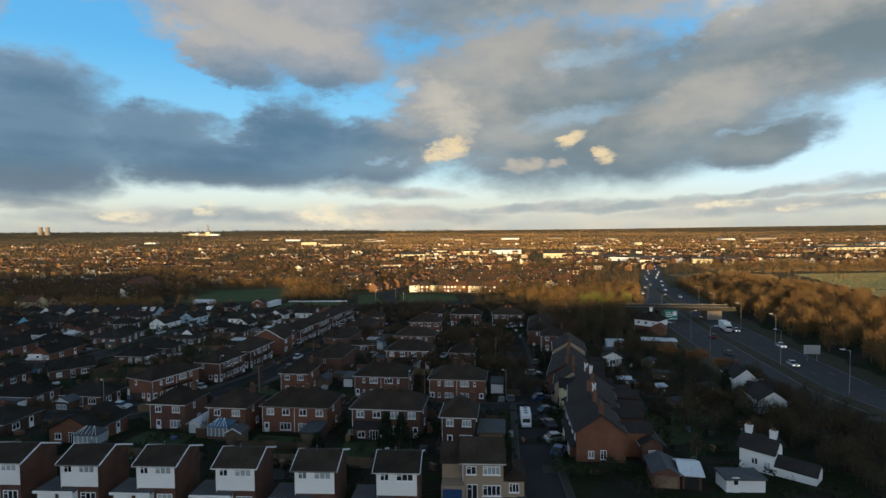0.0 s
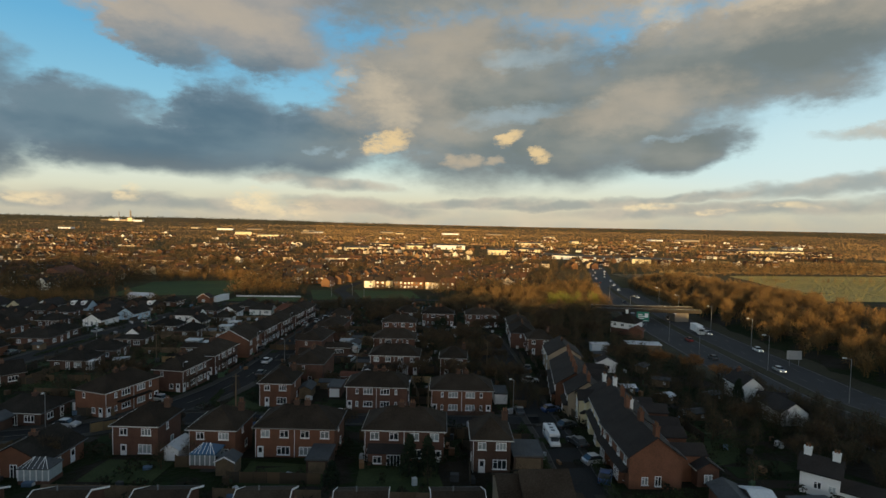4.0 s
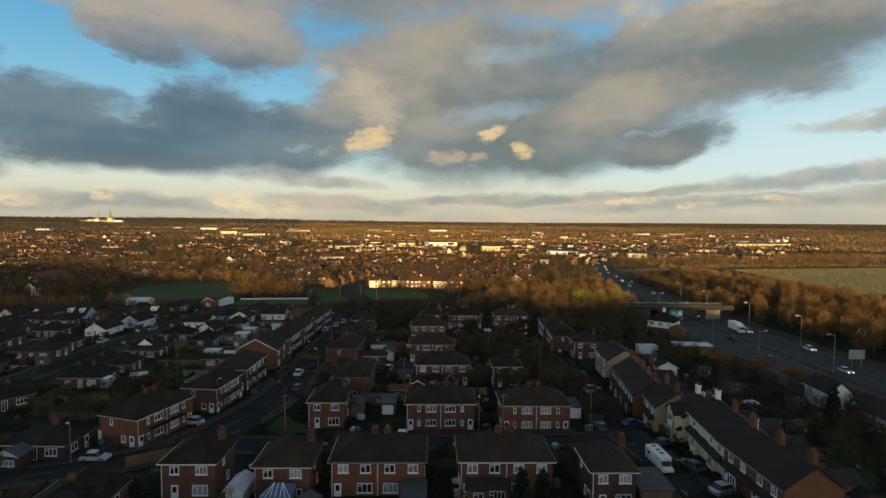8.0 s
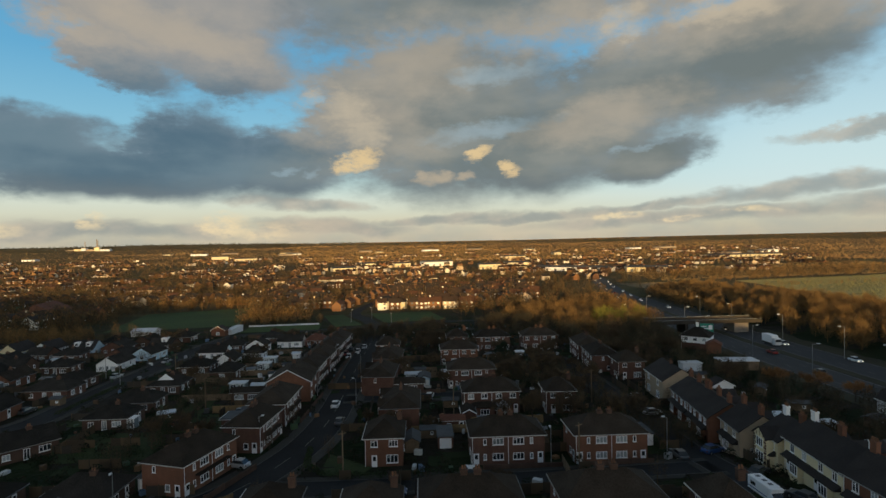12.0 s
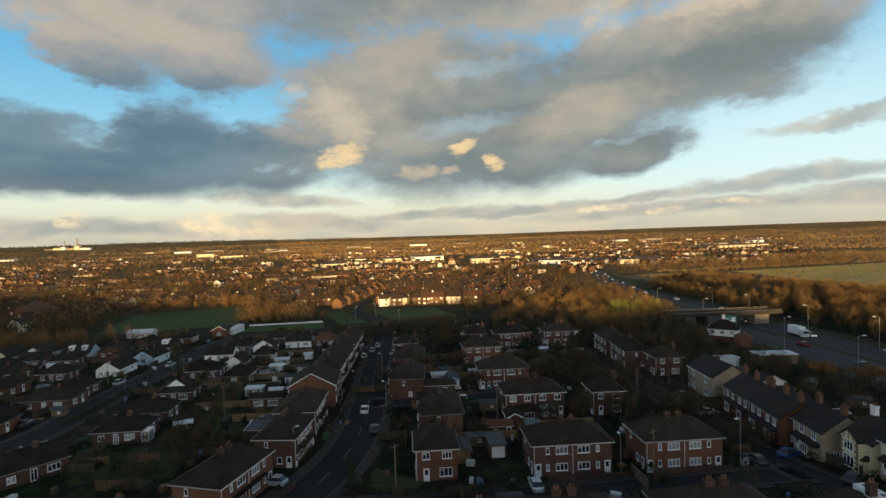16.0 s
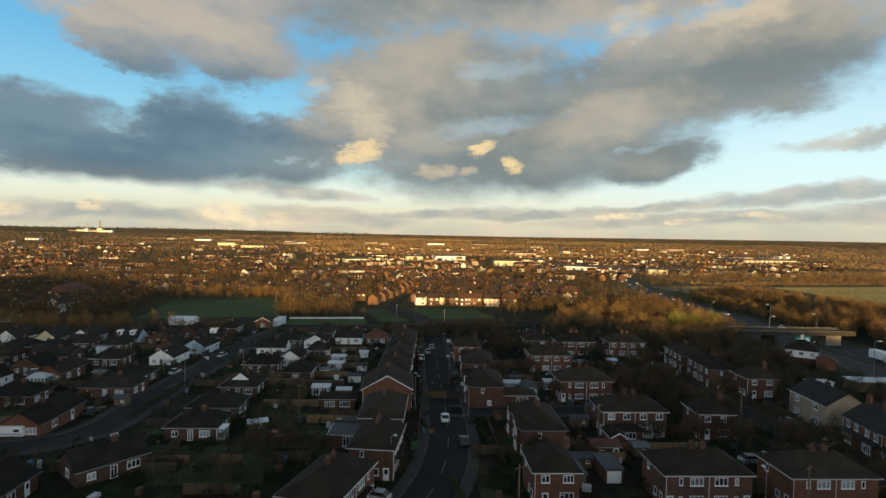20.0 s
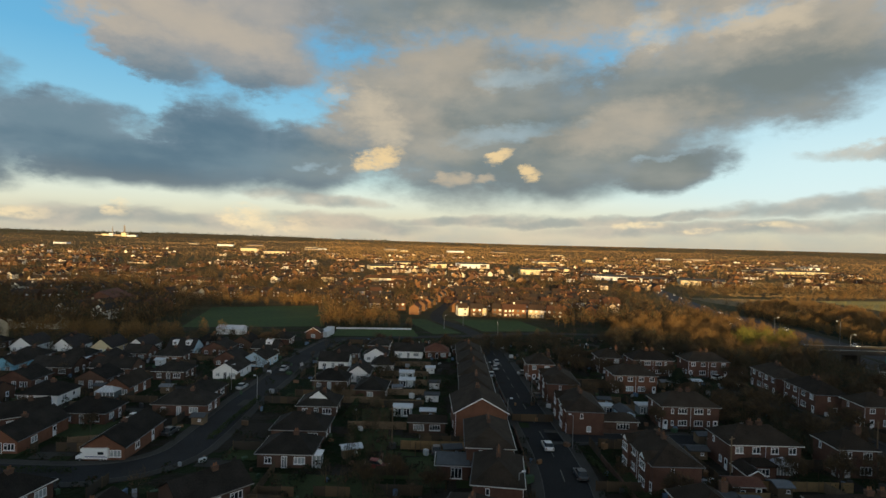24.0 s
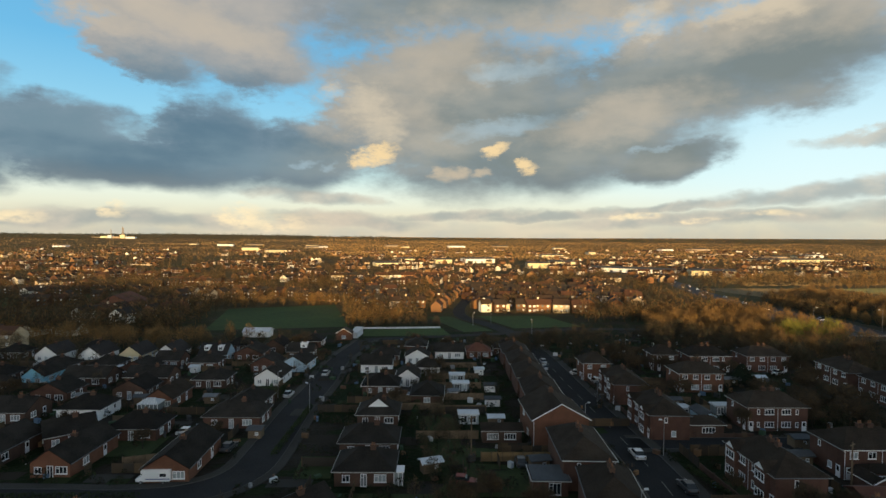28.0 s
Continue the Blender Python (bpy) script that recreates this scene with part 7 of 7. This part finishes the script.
class Town:
    def __init__(self):
        self.v = {"wall": [], "pale": [], "roof": [], "pane": []}
        self.f = {"wall": [], "pale": [], "roof": [], "pane": []}

    def add(self, key, pts, faces):
        k = len(self.v[key])
        self.v[key] += pts
        self.f[key] += [tuple(i + k for i in f) for f in faces]

    def house(self, x, y, head, w, d, h, rise, walls="wall"):
        c, s = math.cos(head), math.sin(head)
        z = gz(x, y)

        def at(u, v, q):
            return (x + c * u - s * v, y + s * u + c * v, z + q)

        u, v = w / 2, d / 2
        self.add(walls, [at(-u, -v, -1), at(u, -v, -1), at(u, v, -1), at(-u, v, -1), at(-u, -v, h), at(u, -v, h), at(u, v, h), at(-u, v, h), at(-u, 0, h + rise), at(u, 0, h + rise)],
                 [(0, 1, 5, 4), (1, 2, 6, 9, 5), (2, 3, 7, 6), (3, 0, 4, 8, 7)])
        o = 0.35
        self.add("roof", [at(-u - o, -v - o, h - 0.1), at(u + o, -v - o, h - 0.1), at(u + o, 0, h + rise + 0.15), at(-u - o, 0, h + rise + 0.15), at(u + o, v + o, h - 0.1), at(-u - o, v + o, h - 0.1)],
                 [(0, 1, 2, 3), (3, 2, 4, 5)])
        n = max(2, int(w / 3))
        for i in range(n):
            for q in ((1.5, 4.1) if h > 4 else (1.4,)):
                a = -u + w * (i + 0.5) / n
                self.add("pane", [at(a - 0.7, -v - 0.05, q - 0.6), at(a + 0.7, -v - 0.05, q - 0.6), at(a + 0.7, -v - 0.05, q + 0.6), at(a - 0.7, -v - 0.05, q + 0.6)], [(0, 1, 2, 3)])
        if R7.random() < 0.6:
            e = u * R7.uniform(-0.6, 0.6)
            self.add("wall", [at(e - 0.5, -0.35, h + rise - 0.6), at(e + 0.5, -0.35, h + rise - 0.6), at(e + 0.5, 0.35, h + rise - 0.6), at(e - 0.5, 0.35, h + rise - 0.6),
                              at(e - 0.5, -0.35, h + rise + 1.1), at(e + 0.5, -0.35, h + rise + 1.1), at(e + 0.5, 0.35, h + rise + 1.1), at(e - 0.5, 0.35, h + rise + 1.1)],
                     [(0, 1, 5, 4), (1, 2, 6, 5), (2, 3, 7, 6), (3, 0, 4, 7), (4, 5, 6, 7)])

    def done(self):
        for key, mt, label in (("wall", TOWN_WALL, "brick and rendered walls of the far town"), ("pale", TOWN_PALE, "cream and white rendered walls of the far town"), ("roof", TOWN_ROOF, "tiled roofs of the far town"), ("pane", TOWN_PANE, "windows of the far town")):
            me = bpy.data.meshes.new("town_" + key)
            me.from_pydata(self.v[key], [], self.f[key])
            me.materials.append(mt)
            tagged(new("town_" + key, me), label, "town", kind="stuff")


def open_land(x, y):
    """Fields and roads, where no house stands."""
    wx = way_x(y)
    if wx - 34 < x < wx + 70 and y < 620:
        return True
    if x > wx and y < 680:
        return True
    if -165 < x < -78 and y < 470:
        return True
    if -80 < x < -18 and y < 385:
        return True
    return 8 < x < 150 and y < 372


town = Town()
tr = random.Random(4)
spots = []
for _ in range(5200):
    if len(spots) > 330:
        break
    y = 318 + 1900 * tr.random() ** 1.7
    x = tr.uniform(-0.9 * y - 120, 0.95 * y + 60)
    if open_land(x, y) or (y > 1250 and tr.random() < 0.5) or (x > 600 and y < 900):
        continue
    if any((x - a) ** 2 + (y - b) ** 2 < (46 + b * 0.012) ** 2 for a, b in spots):
        continue
    spots.append((x, y))
for x, y in spots:
    head = radians(-14 + 90 * (tr.random() < 0.35) + tr.gauss(0, 15))
    c, s = math.cos(head), math.sin(head)
    step = tr.choice((11, 14, 9))
    n = int(tr.uniform(44, 70) / step)
    for row in (-1, 1):
        if tr.random() < 0.12:
            continue
        h, rise = (5.0, 2.6) if tr.random() < 0.75 else (2.6, 2.3)
        for i in range(n):
            u, v = (i - n / 2) * step, row * 13
            hx, hy = x + c * u - s * v, y + s * u + c * v
            if not open_land(hx, hy) and tr.random() < 0.82:
                town.house(hx + tr.uniform(-2.5, 2.5), hy + tr.uniform(-4, 4), head + tr.choice((0, 0, 0, math.pi / 2)), step * tr.uniform(0.6, 0.85), 7.8, h, rise)
# the terraces that face the crossing
for i in range(4):
    town.house(22 + i * 10.5, 389 - i * 3.6, radians(-19), 9.6, 8, 5.0, 2.8)
for i in range(5):
    town.house(8 + i * 12, 424 - i * 3.5, radians(-17), 11.0, 8, 5.0, 2.8)
for k in range(4):
    for i in range(8):
        town.house(16 + i * 15 + k * 6, 455 + k * 34 - i * 3.0, radians(-14), 12.0, 8, 5.0, 2.8)
for i in range(9):
    town.house(-92 + i * 15.4 + 6 * (i // 3), 716 - i * 0.5, radians(-4), 14.5, 8, 5.6, 3.0, "pale")
for i in range(10):
    town.house(-30 + i * 7.5, 400 + i * 22, radians(73), 11.0, 6.2, 4.4, 2.4)
town.done()
ob = building("white_house", -4.6, 396.0, -40, 7.0, 9.0, 5.6, "gy", 3.2, RENDER_WHITE, SLATE, "tall white gabled house in full evening sun", "house", [("f", 3.5, 4.2, 1.0, 1.2, 2)])
ob = building("yellow_house", 3.5, 394.0, -20, 10.5, 7.5, 4.8, "hip", 2.6, RENDER_CREAM, TILE, "cream house with a hipped roof in evening sun", "house", pair_a(10.5))


def shed_hall(x, y, head, w, d, h, wall=RENDER_CREAM, roof=FELT, label="long pale industrial hall in the far town"):
    ob = thing("industrial_hall", x, y, gz(x, y), head, label, "warehouse", "industrial halls")
    part("wall", block(0, w, 0, d, -3, h), wall, ob)
    part("roof", roof_mesh("gx", w, d, 1.5 + d * 0.03, 0.3), roof, ob, m=pose(0, 0, h))
    for i in range(int(w / 14)):
        part("loading_door", cached("ldoor", lambda: mesh_of("loading_door", block(0, 4, -0.1, 0.1, 0, 4), LEAD)), None, ob, m=pose(5 + i * 14, 0, 0))
    return ob


shed_hall(303, 872, -42, 126, 30, 6.5, RENDER_WHITE)
shed_hall(405, 760, -24, 60, 30, 7)
shed_hall(-25, 1050, 8, 46, 30, 6, RENDER_CREAM, FELT)
shed_hall(30, 1225, 6, 42, 30, 7, RENDER_CREAM, FELT)
shed_hall(104, 1150, 6, 34, 30, 8, RENDER_CREAM, FELT)
shed_hall(170, 1165, 4, 64, 40, 9, RENDER_WHITE, FELT)
shed_hall(235, 970, -10, 40, 25, 9, RENDER_CREAM)
shed_hall(330, 1100, -12, 50, 30, 6)
shed_hall(925, 1225, -2, 215, 40, 6, RENDER_CREAM)
shed_hall(470, 1500, -10, 60, 40, 7)
shed_hall(-405, 1920, 10, 52, 40, 16)
shed_hall(-330, 1900, 10, 70, 30, 8)
for i, (x, y, w) in enumerate(((-820, 2900, 110), (-690, 2850, 150), (-470, 2700, 120), (-330, 2650, 160), (-120, 2600, 140), (60, 2500, 90), (230, 2600, 120), (420, 2650, 170), (640, 2500, 120), (900, 2400, 150), (1200, 2200, 120), (1500, 2000, 160), (1250, 1650, 90), (1420, 1500, 110),
                               (-240, 2300, 90), (700, 1900, 80), (-1150, 2400, 100), (1050, 1300, 60))):
    shed_hall(x + 90 * math.sin(i * 2.7), y + 160 * math.sin(i * 4.1), -8 + 9 * (i % 3), w * (0.3 + 0.16 * (i % 3)), 40, 6 + 2 * (i % 2), (RENDER_CREAM, RENDER_WHITE, RENDER_BEIGE)[i % 3], FELT)
ob = thing("factory", -1690, 4080, gz(-1690, 4080), 0, "pale far factory with silos and slender chimneys", "factory")
for i, (u, w, h) in enumerate(((0, 40, 22), (44, 26, 34), (74, 44, 18), (122, 30, 40), (156, 60, 16), (-50, 46, 14))):
    part("block", block(u, u + w, 0, 40, -4, h * 0.55), (RENDER_CREAM, SHEET, RENDER_BEIGE)[i % 3], ob)
for u, h in ((60, 62), (132, 78), (138, 70)):
    part("chimney", tube(bmesh.new(), (u, 20, 0), (u, 20, h), 3.0, 2.2, 10), CONCRETE, ob)
ob = thing("cooling_towers", -2560, 3790, gz(-2560, 3790), 0, "two far pale cooling towers", "tower")
for u in (0, 46):
    part("tower", tube(tube(bmesh.new(), (u, 0, -2), (u, 0, 34), 19, 12, 16), (u, 0, 34), (u, 0, 52), 12, 14, 16), CONCRETE, ob)
ob = building("school", -232, 424, 0, 24, 26, 5.0, "gy", 6.0, BRICK_ORANGE, TILE_RED, "large brick school hall with a broad red roof", "school", [("f", 6, 2.5, 3, 2, 3), ("f", 18, 2.5, 3, 2, 3)])
ob = thing("glazed_dome", 655, 764, gz(655, 764), 0, "white dome catching the sun", "building")
part("dome", bmesh_dome(4.5), RENDER_WHITE, ob)

# trees through the town and on the far hills
near_town = []
while len(near_town) < 900:
    x, y = R7.uniform(-330, 300), R7.uniform(388, 760)
    if not open_land(x, y) and abs(x - np.interp(y, [340, 378, 470, 592, 760], [-16, -24, 5, 43, 90])) > 8:
        near_town.append((x, y, R7.uniform(4, 9.5)))
TOWN_TREE = island_mat("town_tree_twigs", [(0.075, 0.046, 0.022), (0.15, 0.085, 0.033), (0.05, 0.036, 0.020), (0.09, 0.056, 0.025), (0.040, 0.040, 0.020)])
tw = []
while len(tw) < 11500:
    y = 330 + 2100 * R7.random() ** 1.9
    x = R7.uniform(-0.95 * y - 100, 1.0 * y + 80) if R7.random() < 0.7 else R7.uniform(-0.9 * y - 60, -60)
    if -158 < x < -86 and y < 445 or (-45 < x < 38 and y < 398) or abs(x - way_x(y)) < 14.5 or abs(x - np.interp(y, [340, 378, 470, 592, 760], [-16, -24, 5, 43, 90])) < 7:
        continue
    if 222 < x < 700 and 225 < y < 520 or -85 < x < -40 and y < 340:
        continue
    tw.append((x, y, R7.uniform(4.5, 11)))
wood_mass("town_trees", near_town, TOWN_TREE, "bare garden trees along the nearer streets of the town", 240, 38, 0.9)
wood_mass("town_trees", tw, TOWN_TREE, "bare trees among the houses of the town", 80, 31, 1.8)
# twig tones lightened to hold the haze of distance
HAZE_WOOD = island_mat("hazy_winter_woods", [(0.38, 0.24, 0.10), (0.32, 0.20, 0.085), (0.42, 0.27, 0.115), (0.26, 0.165, 0.075), (0.20, 0.13, 0.06)], 0.9, 0.25)
# cloud shade and haze on the crest, painted as dark grey-green tones
SHADED_CREST_WOOD = island_mat("shaded_crest_woods", [(0.050, 0.056, 0.050), (0.064, 0.066, 0.055), (0.044, 0.052, 0.048), (0.080, 0.072, 0.052)], 0.9, 0.25)


def at_bearing(az, r):
    return r * math.sin(radians(az)), r * math.cos(radians(az))


hill = []
for _ in range(210):
    az, r, run = R7.uniform(-48, 56), R7.uniform(1350, 4250), R7.uniform(120, 620)
    cx, cy = at_bearing(az, r)
    lean = radians(-az + R7.gauss(0, 16))
    for k in range(int(run / 15)):
        q = k * 15 - run / 2 + R7.uniform(-6, 6)
        hill.append((cx + q * math.cos(lean), cy + q * math.sin(lean) + R7.uniform(-8, 8), R7.uniform(4, 8)))
for _ in range(90):
    cx, cy = at_bearing(R7.uniform(-48, 56), R7.uniform(1250, 4250))
    wide = R7.uniform(40, 170)
    for k in range(int(wide * 0.4)):
        hill.append((cx + R7.gauss(0, wide), cy + R7.gauss(0, 26), R7.uniform(6, 11)))
wood_mass("hill_woods", [p for p in hill if p[1] > 900], HAZE_WOOD, "woods and hedgerows on the far plain", 22, 32, 7.0)
crest = [(*at_bearing(R7.uniform(-60, 4), R7.uniform(4380, 4860)), R7.uniform(9, 14)) for _ in range(2600)]
wood_mass("hill_woods", crest, SHADED_CREST_WOOD, "woods on the crest along the horizon, cloud shade in their colour", 26, 34, 9.0)
# grass wedges added to catch the sun, in place of haze over the plain
REED = island_mat("pale_standing_grass", [(0.29, 0.172, 0.062), (0.24, 0.138, 0.050), (0.33, 0.198, 0.074), (0.19, 0.118, 0.045), (0.26, 0.138, 0.048)], 0.9, 0.25)
reeds = [(*at_bearing(R7.uniform(-4, 56), R7.uniform(1500, 4860)), R7.uniform(0.8, 1.9)) for _ in range(26000)]
reeds += [(*at_bearing(R7.uniform(-50, -2), R7.uniform(1900, 4300)), R7.uniform(0.8, 1.6)) for _ in range(5000)]
standing_grass("plain_grass", reeds, REED, "upright grass wedges added to lighten the far plain", 37)
crest = [(*at_bearing(R7.uniform(0, 62), R7.uniform(4200, 4860)), R7.uniform(5, 9)) for _ in range(420)]
wood_mass("hill_woods", crest, HAZE_WOOD, "brown woods on the crest along the horizon", 24, 35, 8.0)
crest = [(*at_bearing(R7.uniform(0, 62), R7.uniform(4760, 4870)), R7.uniform(5, 8)) for _ in range(260)]
wood_mass("hill_woods", crest, SHADED_CREST_WOOD, "dark line of woods along the horizon", 24, 36, 9.0)

# rough grass that stands up into the low sun on the fields beyond the carriageway
TUFT = island_mat("standing_winter_grass", [(0.17, 0.150, 0.048), (0.18, 0.150, 0.050), (0.155, 0.145, 0.045), (0.19, 0.148, 0.054)])
standing_grass("meadow_grass", scatter([(236, 258), (560, 225), (700, 520), (366, 500)], 16000, 0.22, 0.42, 61), TUFT, "standing grass of the sunlit meadow", 62)
STALK = island_mat("pale_stubble_stalks", [(0.22, 0.15, 0.068), (0.18, 0.125, 0.055), (0.25, 0.17, 0.08)])
standing_grass("field_grass", scatter([(232, 412), (300, 428), (345, 500), (262, 548)], 2600, 0.2, 0.4, 63) + scatter([(330, 560), (900, 540), (1000, 900), (420, 860)], 3000, 0.8, 1.6, 64), STALK, "stubble and dry grass of the far fields", 65)

# fences, plots and oddments of the back gardens
BITS = island_mat("garden_oddments", [(0.55, 0.56, 0.56), (0.10, 0.065, 0.04), (0.22, 0.12, 0.06), (0.06, 0.06, 0.06), (0.30, 0.31, 0.32), (0.05, 0.09, 0.05), (0.14, 0.08, 0.05), (0.10, 0.16, 0.24)], 0.7, 0.2)
PLOT = island_mat("garden_plots", [(0.017, 0.030, 0.008), (0.028, 0.022, 0.015), (0.020, 0.033, 0.009), (0.050, 0.046, 0.040), (0.022, 0.018, 0.013), (0.024, 0.036, 0.011), (0.034, 0.029, 0.023)], 0.95, 0.5)
BOARD = island_mat("old_fence_boards", [(0.085, 0.060, 0.038), (0.065, 0.048, 0.032), (0.115, 0.078, 0.046), (0.055, 0.046, 0.036)], 0.9, 0.3)


def boxes(name, items, material, label, category):
    """Many small boxes in one mesh: x, y, heading, width, depth, foot and top over the ground."""
    vs, fs = [], []
    for x, y, head, w, d, z0, z1 in items:
        c, s, k, z = math.cos(head), math.sin(head), len(vs), gz(x, y)
        for q in (z + z0, z + z1):
            vs += [(x + c * u - s * v, y + s * u + c * v, q) for u, v in ((-w / 2, -d / 2), (w / 2, -d / 2), (w / 2, d / 2), (-w / 2, d / 2))]
        fs += [tuple(k + i for i in f) for f in ((4, 5, 6, 7), (0, 1, 5, 4), (1, 2, 6, 5), (2, 3, 7, 6), (3, 0, 4, 7))]
    me = bpy.data.meshes.new(name)
    me.from_pydata(vs, [], fs)
    me.materials.append(material)
    return tagged(new(name, me), label, category, kind="stuff")


def garden_spots(count, gap):
    out = []
    while len(out) < count:
        x, y = R7.uniform(-215, 60), R7.uniform(72, 290)
        if x > -0.95 * y - 40 and free(x, y, gap):
            out.append((x, y))
    return out


AXES = (radians(-10), radians(80))
boxes("garden_plots", [(x, y, AXES[0], R7.uniform(3, 7), R7.uniform(2.0, 4.5), -0.4, 0.05 + 0.004 * (i % 9)) for i, (x, y) in enumerate(garden_spots(520, 1.2))], PLOT, "lawns, beds and paved corners of the gardens", "garden")
boxes("garden_oddments", [(x, y, R7.uniform(0, 3), R7.uniform(0.4, 1.5), R7.uniform(0.3, 1.0), -0.3, R7.uniform(0.4, 1.2)) for x, y in garden_spots(900, 0.5)], BITS, "bins, pots, benches and other garden oddments", "garden clutter")
runs = []
for x, y in garden_spots(230, 0.6):
    head = AXES[R7.random() < 0.5]
    n = R7.randint(3, 7)
    for i in range(n):
        px, py = x + math.cos(head) * i * 1.82, y + math.sin(head) * i * 1.82
        if not free(px, py, 0.2):
            break
        runs += [(px, py, head, 1.8, 0.05, -0.3, 1.65), (px - math.cos(head) * 0.9, py - math.sin(head) * 0.9, head, 0.12, 0.12, -0.3, 1.8)]
boxes("panel_fences", runs, BOARD, "runs of old timber fence panels between the gardens", "fence")
